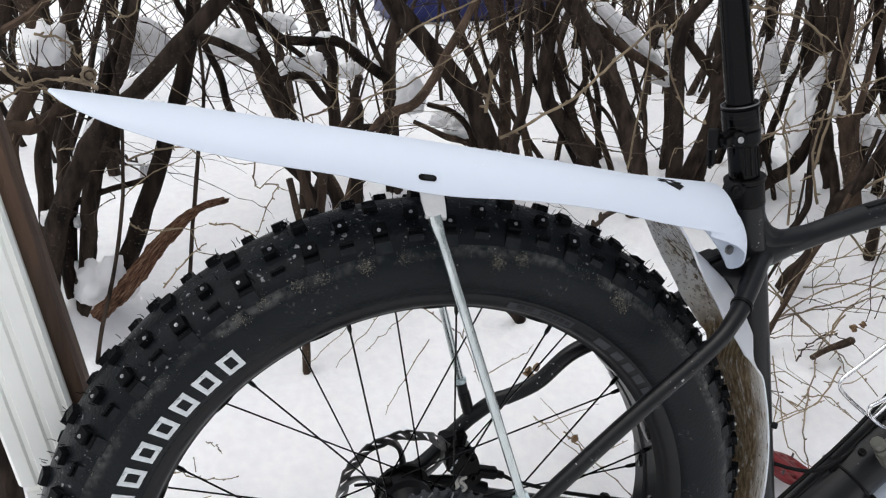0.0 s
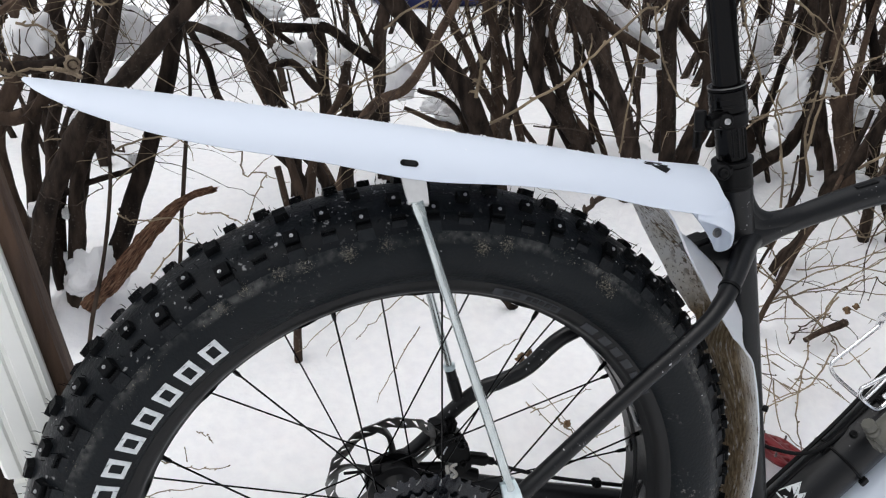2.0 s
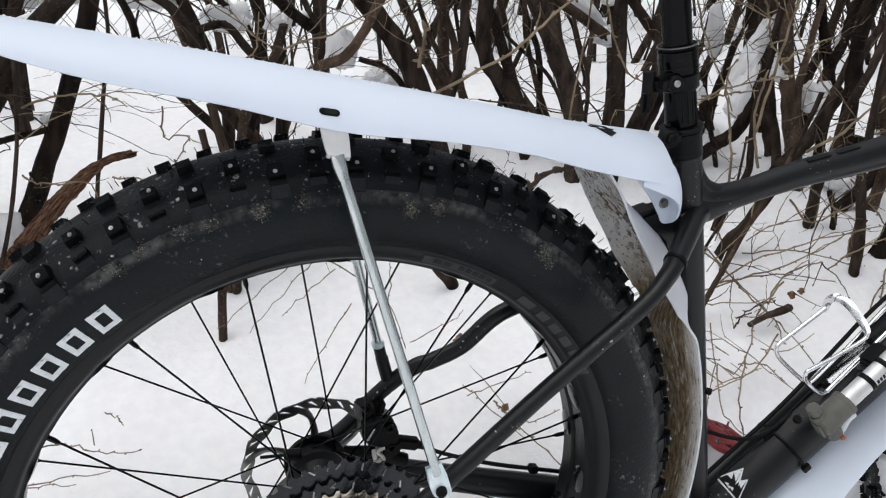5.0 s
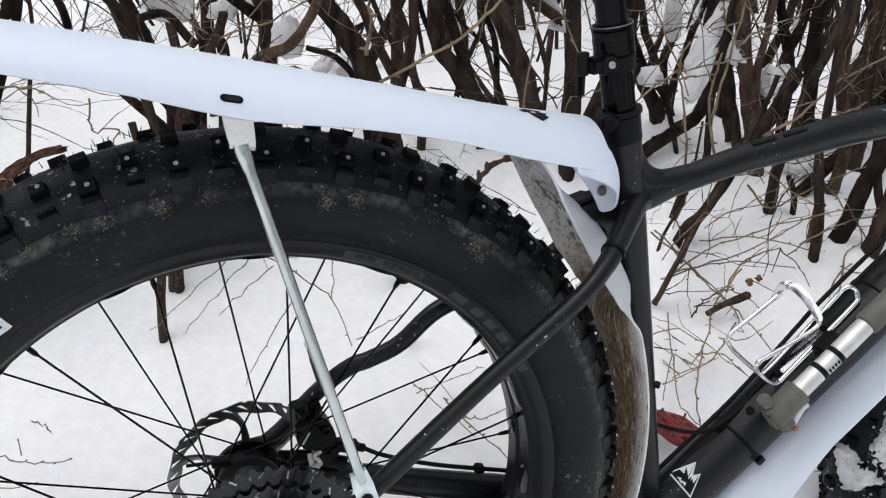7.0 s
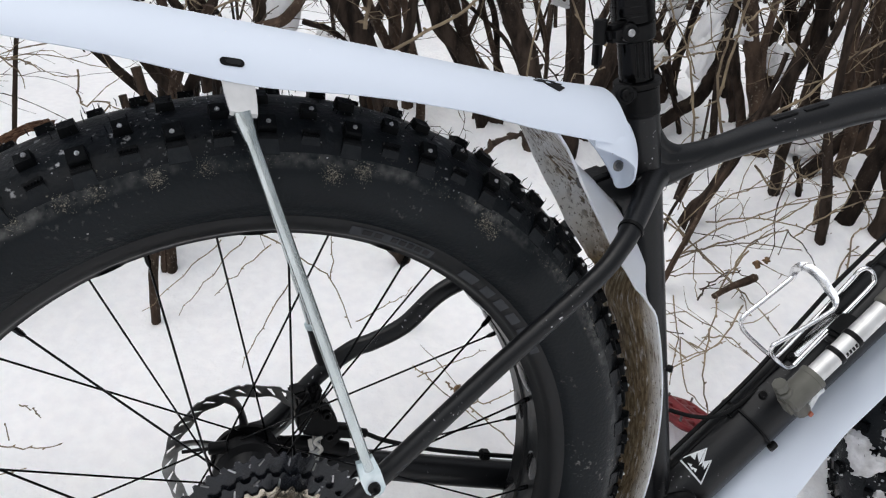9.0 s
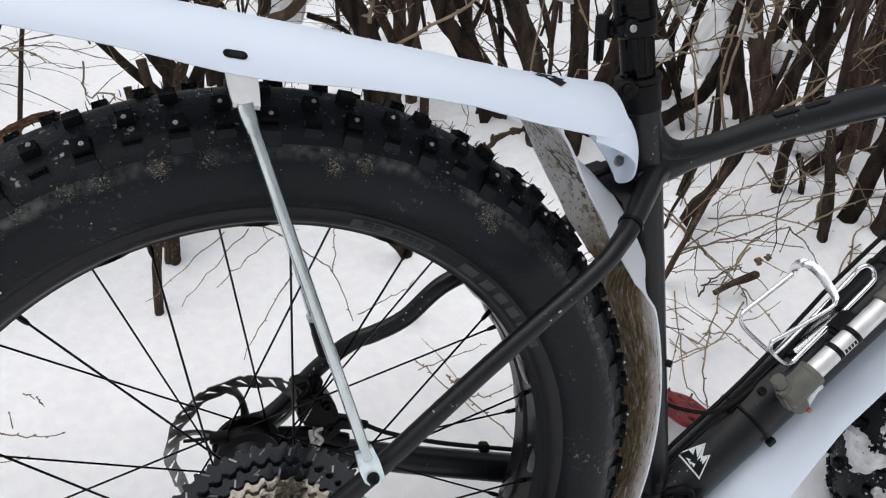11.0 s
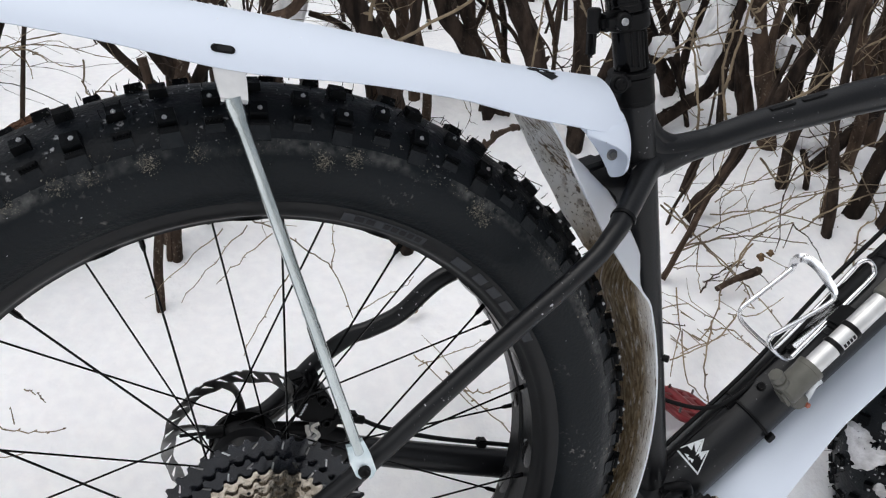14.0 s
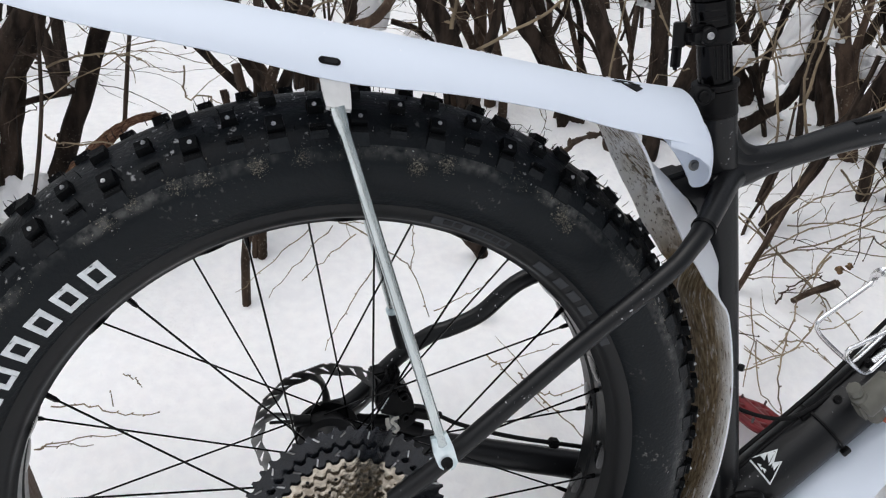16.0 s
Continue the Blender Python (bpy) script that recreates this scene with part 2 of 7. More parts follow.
def muddy():
    """White plastic with brown mud that has run down low on the guard, and dark flecks higher up."""
    m = material("mud_splashed_plastic", (0.88, 0.88, 0.87), 0.6, color2=(0.76, 0.74, 0.69), scale=30, bump=0.3, bump_scale=120)
    n, l = m.node_tree.nodes, m.node_tree.links
    b = n["Principled BSDF"]
    last = b.inputs["Base Color"].links[0].from_socket
    uv = n.new("ShaderNodeUVMap")
    uv.uv_map = "along"
    sep = n.new("ShaderNodeSeparateXYZ")
    l.new(uv.outputs[0], sep.inputs[0])

    def streaks(sx, sy, lo, hi, dark, light):
        mp = n.new("ShaderNodeMapping")
        mp.inputs["Scale"].default_value = (sx, sy, 1.0)
        l.new(uv.outputs[0], mp.inputs["Vector"])
        no = n.new("ShaderNodeTexNoise")
        no.inputs["Scale"].default_value, no.inputs["Detail"].default_value, no.inputs["Roughness"].default_value = 5.0, 8.0, 0.68
        l.new(mp.outputs[0], no.inputs["Vector"])
        r = n.new("ShaderNodeMapRange")
        r.inputs["From Min"].default_value, r.inputs["From Max"].default_value = lo, hi
        l.new(no.outputs["Fac"], r.inputs["Value"])
        n2 = n.new("ShaderNodeTexNoise")
        n2.inputs["Scale"].default_value, n2.inputs["Detail"].default_value = 9.0, 6.0
        l.new(mp.outputs[0], n2.inputs["Vector"])
        r2 = n.new("ShaderNodeValToRGB")
        r2.color_ramp.elements[0].position, r2.color_ramp.elements[1].position = 0.38, 0.64
        r2.color_ramp.elements[0].color, r2.color_ramp.elements[1].color = (*dark, 1), (*light, 1)
        l.new(n2.outputs["Fac"], r2.inputs["Fac"])
        return r.outputs[0], r2.outputs["Color"]

    def span(socket, a, c):
        r = n.new("ShaderNodeMapRange")
        r.inputs["From Min"].default_value, r.inputs["From Max"].default_value = a, c
        l.new(sep.outputs[socket], r.inputs["Value"])
        return r.outputs[0]

    layers = ((streaks(3.2, 0.9, 0.30, 0.46, (0.125, 0.088, 0.046), (0.33, 0.26, 0.16)), (span("Y", 3.95, 3.5), span("X", 0.99, 0.78))),
              (streaks(4.5, 1.6, 0.505, 0.56, (0.055, 0.038, 0.022), (0.27, 0.20, 0.12)), (span("Y", 3.5, 4.0), span("X", 0.03, 0.16))),
              (streaks(11.0, 4.0, 0.575, 0.61, (0.03, 0.022, 0.015), (0.16, 0.115, 0.065)), (span("X", 0.99, 0.90),)),
              (streaks(7.5, 0.60, 0.55, 0.62, (0.06, 0.044, 0.028), (0.22, 0.165, 0.10)), (span("X", 0.60, 0.97), span("Y", 4.2, 3.7))))
    for (fac, col), masks in layers:
        for k in masks:
            mul = n.new("ShaderNodeMath")
            mul.operation = "MULTIPLY"
            l.new(fac, mul.inputs[0])
            l.new(k, mul.inputs[1])
            fac = mul.outputs[0]
        mix = n.new("ShaderNodeMix")
        mix.data_type = "RGBA"
        l.new(fac, mix.inputs["Factor"])
        l.new(last, mix.inputs["A"])
        l.new(col, mix.inputs["B"])
        last = mix.outputs["Result"]
    l.new(last, b.inputs["Base Color"])
    return translucent(m)


def translucent(m, share=0.40):
    """Thin white plastic that lets daylight through."""
    b = m.node_tree.nodes["Principled BSDF"]
    b.inputs["Subsurface Weight"].default_value = 0.85
    b.inputs["Subsurface Radius"].default_value = (1.0, 0.95, 0.9)
    b.inputs["Subsurface Scale"].default_value = 0.008
    n, l = m.node_tree.nodes, m.node_tree.links
    through_light, blend = n.new("ShaderNodeBsdfTranslucent"), n.new("ShaderNodeMixShader")
    l.new(b.inputs["Base Color"].links[0].from_socket, through_light.inputs["Color"])
    blend.inputs[0].default_value = share
    goal = b.outputs[0].links[0].to_socket
    l.new(b.outputs[0], blend.inputs[1])
    l.new(through_light.outputs[0], blend.inputs[2])
    l.new(blend.outputs[0], goal)
    return m


THIN_PLASTIC = translucent(material("thin_white_plastic", (0.79, 0.82, 0.88), 0.42, color2=(0.75, 0.78, 0.85), scale=4, bump=0.03, bump_scale=40, spec=0.4), 0.15)
MUDDY = muddy()


def fibrous():
    """Old bark with long fibres, reddish brown with pale torn streaks."""
    m = material("fibrous_bark", (0.15, 0.09, 0.06), 0.95, scale=60, bump=0.5, spec=0.1)
    n, l = m.node_tree.nodes, m.node_tree.links
    b = n["Principled BSDF"]
    uv = n.new("ShaderNodeUVMap")
    uv.uv_map = "along"
    mp = n.new("ShaderNodeMapping")
    mp.inputs["Scale"].default_value = (3.2, 3.0, 1.0)
    l.new(uv.outputs[0], mp.inputs["Vector"])
    no = n.new("ShaderNodeTexNoise")
    no.inputs["Scale"].default_value, no.inputs["Detail"].default_value, no.inputs["Roughness"].default_value = 5.0, 9.0, 0.72
    l.new(mp.outputs[0], no.inputs["Vector"])
    r = n.new("ShaderNodeValToRGB")
    e = r.color_ramp.elements
    e[0].position, e[1].position = 0.39, 0.63
    e[0].color, e[1].color = (0.028, 0.016, 0.012, 1), (0.27, 0.18, 0.12, 1)
    e.new(0.50).color = (0.135, 0.068, 0.042, 1)
    l.new(no.outputs["Fac"], r.inputs["Fac"])
    l.new(r.outputs["Color"], b.inputs["Base Color"])
    bp = n.new("ShaderNodeBump")
    bp.inputs["Strength"].default_value, bp.inputs["Distance"].default_value = 1.0, 0.006
    l.new(no.outputs["Fac"], bp.inputs["Height"])
    l.new(bp.outputs[0], b.inputs["Normal"])
    return m


FIBRE = fibrous()


# ---- mesh tools ----
def mesh_of(name, bm, mats, smooth=True):
    me = bpy.data.meshes.new(name)
    bm.to_mesh(me)
    bm.free()
    for m in mats if isinstance(mats, (list, tuple)) else [mats]:
        me.materials.append(m)
    if smooth:
        me.polygons.foreach_set("use_smooth", [True] * len(me.polygons))
        me.set_sharp_from_angle(angle=radians(40))
    return me


def part(name, bm, mats, parent=None, label="", smooth=True):
    """Links a bmesh, given in world places, as one mesh object under a thing or a part."""
    ob = new(name, mesh_of(name, bm, mats, smooth) if isinstance(bm, bmesh.types.BMesh) else bm)
    if parent is not None:
        ob.parent = parent
        if parent.type == "EMPTY":
            ob.matrix_parent_inverse = Matrix.Translation(-parent.location)
    return tagged(ob, label)


def thing(name, place, label, category, group="", kind=""):
    ob = new(name)
    ob.location = place
    ob.empty_display_size = 0.05
    return tagged(ob, label, category, group, kind)


def spline(pts, steps=6):
    """A smooth line through the points (Catmull-Rom)."""
    p = [Vector(q) for q in pts]
    if len(p) < 3:
        return p
    p = [p[0] * 2 - p[1]] + p + [p[-1] * 2 - p[-2]]
    out = []
    for i in range(1, len(p) - 2):
        a, b, c, d = p[i - 1], p[i], p[i + 1], p[i + 2]
        for k in range(steps):
            t = k / steps
            out.append(0.5 * (2 * b + (c - a) * t + (2 * a - 5 * b + 4 * c - d) * t * t + (3 * b - a - 3 * c + d) * t ** 3))
    out.append(p[-2])
    return out


def sweep(bm, line, radii, seg=10, cap=True, squash=1.0, rough=0.0, flat=None):
    """A tube along a line; radii: one, or first and last, or one a point. flat: a direction in which it is squashed."""
    n = len(line)
    if isinstance(radii, (int, float)):
        radii = [radii] * n
    elif len(radii) != n:
        radii = [radii[0] + (radii[-1] - radii[0]) * i / (n - 1) for i in range(n)]
    ref = None
    rings = []
    for i, p in enumerate(line):
        d = (line[min(i + 1, n - 1)] - line[max(i - 1, 0)]).normalized()
        if flat is not None:
            u = Vector(flat) - d * d.dot(Vector(flat))
        elif ref is None:
            u = d.orthogonal()
        else:
            u = ref - d * d.dot(ref)
        u.normalize()
        ref = u
        v = d.cross(u)
        ring = []
        for k in range(seg):
            a = 2 * math.pi * k / seg
            r = radii[i] * (1 + (rough * noise.noise(p * 40 + Vector((k, 0, 0))) if rough else 0))
            ring.append(bm.verts.new(p + (u * math.cos(a) * squash + v * math.sin(a)) * r))
        rings.append(ring)
    for a, b in zip(rings, rings[1:]):
        for k in range(seg):
            bm.faces.new((a[k], a[(k + 1) % seg], b[(k + 1) % seg], b[k]))
    if cap:
        bm.faces.new(rings[0][::-1])
        bm.faces.new(rings[-1])
    return rings


def tube(pts, radii, seg=10, steps=6, **more):
    bm = bmesh.new()
    sweep(bm, spline(pts, steps), radii, seg, **more)
    return bm


def join(*bms):
    """One bmesh of several."""
    out = bmesh.new()
    for b in bms:
        me = bpy.data.meshes.new("tmp")
        b.to_mesh(me)
        b.free()
        out.from_mesh(me)
        bpy.data.meshes.remove(me)
    return out


def rod(a, b, r, seg=12, r2=None):
    """A straight cylinder with slightly rounded ends."""
    a, b = Vector(a), Vector(b)
    r2 = r if r2 is None else r2
    d = (b - a).normalized()
    e = min(r, (b - a).length / 2) * 0.2
    bm = bmesh.new()
    sweep(bm, [a, a + d * e, b - d * e, b], [r - e, r, r2, r2 - e], seg)
    return bm


def box(size, place=(0, 0, 0), turn=(0, 0, 0), bevel=0.0):
    bm = bmesh.new()
    bmesh.ops.create_cube(bm, size=1)
    bmesh.ops.scale(bm, vec=size, verts=bm.verts)
    if bevel:
        bmesh.ops.bevel(bm, geom=bm.edges[:], offset=bevel, segments=2, affect="EDGES")
    bmesh.ops.transform(bm, matrix=pose(*place, *turn), verts=bm.verts)
    return bm


def prism(outline, thick, matrix):
    """A plate: an outline in its own x and y, with thickness along z, at the pose matrix."""
    bm = bmesh.new()
    lo = [bm.verts.new((x, y, -thick / 2)) for x, y in outline]
    hi = [bm.verts.new((x, y, thick / 2)) for x, y in outline]
    n = len(lo)
    bm.faces.new(lo[::-1])
    bm.faces.new(hi)
    for k in range(n):
        bm.faces.new((lo[k], lo[(k + 1) % n], hi[(k + 1) % n], hi[k]))
    bmesh.ops.transform(bm, matrix=matrix, verts=bm.verts)
    return bm


def ring_plate(outer, inner, y0, y1, center):
    """A flat ring round the axle: radii by angle (functions), between two planes across y."""
    bm = bmesh.new()
    n = 240
    rows = []
    for k in range(n):
        a = 2 * math.pi * k / n
        rows.append([bm.verts.new(on_wheel(center, r, a, y)) for r, y in ((outer(a), y0), (outer(a), y1), (inner(a), y1), (inner(a), y0))])
    for k in range(n):
        p, q = rows[k], rows[(k + 1) % n]
        for j in range(4):
            bm.faces.new((p[j], p[(j + 1) % 4], q[(j + 1) % 4], q[j]))
    return bm


def on_wheel(center, r, a, y):
    return Vector((center[0] + r * math.cos(a), center[1] + y, center[2] + r * math.sin(a)))


def revolve(profile, center, n=160, closed=True):
    """A ring round the y axis from a profile of (radius, y)."""
    bm = bmesh.new()
    rows = [[bm.verts.new(on_wheel(center, r, 2 * math.pi * k / n, y)) for r, y in profile] for k in range(n)]
    m = len(profile)
    for k in range(n):
        p, q = rows[k], rows[(k + 1) % n]
        for j in range(m if closed else m - 1):
            bm.faces.new((p[j], p[(j + 1) % m], q[(j + 1) % m], q[j]))
    bmesh.ops.recalc_face_normals(bm, faces=bm.faces)
    return bm


def sheet(rows, thick, uv=None, across=None):
    """A thin sheet with thickness from rows of points; material 0 on its first side, 1 on the other, 0 on its rims."""
    bm = bmesh.new()
    nr, nc = len(rows), len(rows[0])
    nrm = []
    for i in range(nr):
        line = []
        for j in range(nc):
            du = rows[min(i + 1, nr - 1)][j] - rows[max(i - 1, 0)][j]
            dv = rows[i][min(j + 1, nc - 1)] - rows[i][max(j - 1, 0)]
            w = du.cross(dv)
            line.append(w.normalized() if w.length > 1e-9 else Vector((0, 0, 1)))
        nrm.append(line)
    top = [[bm.verts.new(rows[i][j] + nrm[i][j] * thick / 2) for j in range(nc)] for i in range(nr)]
    low = [[bm.verts.new(rows[i][j] - nrm[i][j] * thick / 2) for j in range(nc)] for i in range(nr)]
    lay = bm.loops.layers.uv.new("along")

    def face(vs, uvs, mi):
        try:
            f = bm.faces.new(vs)
        except ValueError:
            return
        f.material_index = mi
        for lo, c in zip(f.loops, uvs):
            lo[lay].uv = c

    def c(i, j):
        return (across(i / (nr - 1), j / (nc - 1)) if across else j / (nc - 1), i / (nr - 1) * (uv or 1.0))

    for i in range(nr - 1):
        for j in range(nc - 1):
            q = [(i, j), (i + 1, j), (i + 1, j + 1), (i, j + 1)]
            face([top[a][b] for a, b in q], [c(*k) for k in q], 0)
            q = q[::-1]
            face([low[a][b] for a, b in q], [c(*k) for k in q], 1)
    rim = [(0, j) for j in range(nc)] + [(i, nc - 1) for i in range(1, nr)] + [(nr - 1, j) for j in range(nc - 2, -1, -1)] + [(i, 0) for i in range(nr - 2, 0, -1)]
    for (a, b), (d, e) in zip(rim, rim[1:] + rim[:1]):
        face([top[a][b], top[d][e], low[d][e], low[a][b]], [c(a, b)] * 4, 0)
    return bm


def bolt(place, direction, r, length, mat_list=None):
    """A socket-head bolt: a head with a recess."""
    d = Vector(direction).normalized()
    bm = bmesh.new()
    p = Vector(place)
    sweep(bm, [p, p + d * length * 0.8, p + d * length, p + d * length, p + d * length * 0.6], [r, r, r * 0.85, r * 0.5, r * 0.45], 12)
    return bm


# ---- the ground ----
def snow_height(x, y):
    """A trodden path under the bicycle, and a snow bank that climbs behind it."""
    z = 0.33 + 0.11 * min(max(x, -0.6), 1.6) + 0.28 * (min(y, 1.1) - 0.4) + 0.12 * max(y - 1.1, 0)
    k = min(max((y + 0.32) / 0.62, 0), 1)
    k = k * k * (3 - 2 * k)
    lump = 0.012 * noise.noise(Vector((x * 3, y * 3, 0.3))) + 0.005 * noise.noise(Vector((x * 11, y * 11, 2)))
    return z * k + lump * (0.4 + 0.6 * k) - 0.006


def build_ground(stems):
    """The snow, heaped a little round the foot of each stem."""
    def height(x, y):
        z = snow_height(x, y)
        for sx, sy, r in stems:
            w = 0.022 + r * 1.6
            d = ((x - sx) ** 2 + (y - sy) ** 2) / (w * w)
            if d < 6:
                z += (0.012 + r * 0.9) * math.exp(-d)
        return z

    near_x = [-1.2 + 0.02 * i for i in range(176)]
    near_y = [-1.6 + 0.03 * i for i in range(46)] + [-0.22 + 0.02 * i for i in range(110)]
    far = [0.05 * 1.32 ** i for i in range(1, 27)]
    xs = [near_x[0] - d for d in reversed(far)] + near_x + [near_x[-1] + d for d in far]
    ys = [near_y[0] - d for d in reversed(far)] + near_y + [near_y[-1] + d for d in far]
    bm = bmesh.new()
    rows = [[bm.verts.new((x, y, height(x, y))) for x in xs] for y in ys]
    for a, b in zip(rows, rows[1:]):
        for i in range(len(xs) - 1):
            bm.faces.new((a[i], a[i + 1], b[i + 1], b[i]))
    tagged(part("ground", bm, SNOW), "smooth white snow bank with soft dimples", "ground", kind="structure")


# ---- the bicycle ----
HUB = (0.0, 0.0, 0.385)
FRONT = (1.138, 0.0, 0.385)
bicycle = thing("bicycle", (0, 0, 0), "matt black fat-tyre mountain bike with white mudguards, parked in the snow", "bicycle")

# cross-section of the tyre's outside, from the near bead over the crown to the far bead
HALF = [(0.296, 0.0405), (0.301, 0.0475), (0.311, 0.0545), (0.324, 0.0578), (0.337, 0.0572), (0.349, 0.0535), (0.360, 0.046), (0.369, 0.035), (0.3762, 0.020), (0.3792, 0.006)]
PROFILE = [(r, -y) for r, y in HALF] + [(r, y) for r, y in reversed(HALF)]


def tyre_skin(y):
    """Radius of the tread and the outward slope (as an angle from the radius) at a distance y from the middle."""
    s = [(p[1], p[0]) for p in reversed(HALF) if p[0] > 0.335]
    a = abs(y)
    for (y0, r0), (y1, r1) in zip([(0.0, 0.3794)] + s, s):
        if a <= y1:
            r = r0 + (r1 - r0) * (a - y0) / (y1 - y0)
            return r, math.atan2(r0 - r1, y1 - y0) * (1 if y > 0 else -1)
    return s[-1][1], 1.2 * (1 if y > 0 else -1)


def block(lx, ly, h, top=0.8, leg=0.0, plate=False):
    """A tread knob in one piece: lx round the wheel, ly across, h high; its leg runs down the side wall (towards +y)."""
    if plate:  # a low plate with a ragged upper lip
        side = [(-ly * 0.5, -0.004, 1), (-ly * 0.5, h * 0.62, 0.94), (-ly * 0.26, h * 0.66, 0.94), (-ly * 0.20, h * 0.20, 0.9), (-ly * 0.04, h * 0.18, 0.9), (ly * 0.02, h * 0.36, 0.94), (leg, -0.0026, 1.08), (leg, -0.006, 1.08)]
        rag = (2,)
    elif leg:
        side = [(-ly * 0.5, -0.004, 1), (-ly * 0.44, h, top), (ly * 0.36, h, top), (ly * 0.46, h * 0.86, top), (ly * 0.48, h * 0.16, 0.86), (ly * 0.66, h * 0.12, 0.88), (ly * 0.72, h * 0.50, 0.90), (ly * 0.92, h * 0.46, 0.90), (ly * 0.98, h * 0.22, 0.94), (ly * 0.5 + leg, -0.0042, 1.08), (ly * 0.5 + leg, -0.008, 1.08)]
        rag = (6,)
    else:
        side = [(-ly * 0.5, -0.004, 1), (-ly * 0.42, h, top), (0, h * 0.97, top), (ly * 0.42, h, top), (ly * 0.5, -0.004, 1)]
        rag = ()
    n = 13 if leg else 5
    bm = bmesh.new()
    rows = []
    for i, (y, z, t) in enumerate(side):
        rows.append([bm.verts.new((lx * t * (k / (n - 1) - 0.5), y + (0.0008 * (1 if k % 2 else -1) if i in rag else 0), z)) for k in range(n)])
    for i, (a, b) in enumerate(zip(rows, rows[1:])):
        for k in range(n - 1):
            bm.faces.new((a[k], a[k + 1], b[k + 1], b[k])).material_index = 1 if leg and i == len(side) - 3 else 0
    bm.faces.new([r[0] for r in rows])
    bm.faces.new([r[-1] for r in reversed(rows)])
    bmesh.ops.recalc_face_normals(bm, faces=bm.faces)
    return mesh_of("knob", bm, [KNOB_RUBBER, RAMP_RUBBER], smooth=False)


def stud_mesh():
    bm = bmesh.new()
    for r, z0, z1 in ((0.0022, -0.002, 0.0007), (0.0011, 0.0007, 0.0018)):
        lo = [bm.verts.new((r * math.cos(a), r * math.sin(a), z0)) for a in [k * math.pi / 4 for k in range(8)]]
        hi = [bm.verts.new((v.co.x * 0.8, v.co.y * 0.8, z1)) for v in lo]
        bm.faces.new(hi)
        for k in range(8):
            bm.faces.new((lo[k], lo[(k + 1) % 8], hi[(k + 1) % 8], hi[k]))
    return mesh_of("stud", bm, STUD)


def wheel_frame(center, a, y, lift=0.0, twist=0.0, radius=None):
    """A pose on the tread: x round the wheel, z outwards, y across towards the nearer shoulder."""
    r, slope = tyre_skin(y)
    radial = Vector((math.cos(a), 0, math.sin(a)))
    across = Vector((0, 1, 0))
    out = (radial * math.cos(slope) + across * math.sin(slope)).normalized()
    round_ = Vector((-math.sin(a), 0, math.cos(a)))
    side = out.cross(round_)
    if side.y * (1 if y >= 0 else -1) < 0:
        side, round_ = -side, -round_
    m = Matrix((round_, side, out)).transposed().to_4x4()
    m.translation = Vector(center) + radial * r + across * y + out * lift
    return m @ Matrix.Rotation(twist, 4, "Z")


def build_tyre(name, center, pitch, phase, label, pieces=True, lo=-1.0, hi=10.0):
    casing = revolve(PROFILE + [(0.300, 0.036), (0.360, 0.030), (0.360, -0.030), (0.300, -0.036)], center, 200)
    for f in casing.faces:
        m = f.calc_center_median() - Vector(center)
        f.material_index = 1 if math.hypot(m.x, m.z) > 0.353 else 0
    tyre = part(name, casing, [RUBBER, TREAD_RUBBER], bicycle, label)
    kinds = [  # across, place in the pitch, mesh, stud, height
        (0.0405, 0.0, block(0.0150, 0.0125, 0.0070, 0.84, 0.0150), True, 0.0070),
        (0.0470, 0.5, block(0.0138, 0.0105, 0.0068, 0.86, 0.0112, True), False, 0.0068),
        (0.0290, 0.5, block(0.0136, 0.0115, 0.0066, 0.84), True, 0.0066),
        (0.0120, 0.02, block(0.0140, 0.0145, 0.0062, 0.86), False, 0.0062),
    ]
    stud = stud_mesh()
    rnd = random.Random(5)
    for k in range(pitch):
        for y, place, me, studded, h in kinds:
            for side in (-1, 1):
                a = phase + 2 * math.pi * (k + place + (0.25 if side > 0 else 0)) / pitch
                if not lo <= a % (2 * math.pi) <= hi:
                    continue
                m = wheel_frame(center, a, side * y, 0, rnd.uniform(-0.05, 0.05))
                ob = part("knob", me, None, tyre)
                ob.matrix_basis = m
                if studded:
                    ob = part("stud", stud, None, tyre)
                    ob.matrix_basis = m @ Matrix.Translation((rnd.uniform(-0.002, 0.002), rnd.uniform(-0.001, 0.003), h))
    # fine moulding hairs, too small to count
    bm = bmesh.new()
    for k in range(520):
        a, y = rnd.uniform(0, 2 * math.pi), rnd.uniform(-0.047, 0.047)
        m = wheel_frame(center, a, y, 0.0062 if rnd.random() < 0.75 else 0.001, rnd.uniform(0, 6))
        line = [m @ Vector(v) for v in ((0, 0, -0.003), (0.0005, 0, 0.0015), (0.0014 * rnd.uniform(-1, 1), 0.001, rnd.uniform(0.002, 0.0055)))]
        sweep(bm, line, [0.00048, 0.0004, 0.0002], 3)
    tagged(part("rubber_hairs", bm, KNOB_RUBBER, tyre), kind="stuff")
    return tyre


PHASE = radians(100.6)
rear_tyre = build_tyre("rear_tyre", HUB, 36, PHASE, "wide black studded fat-bike tyre with snow flecks")

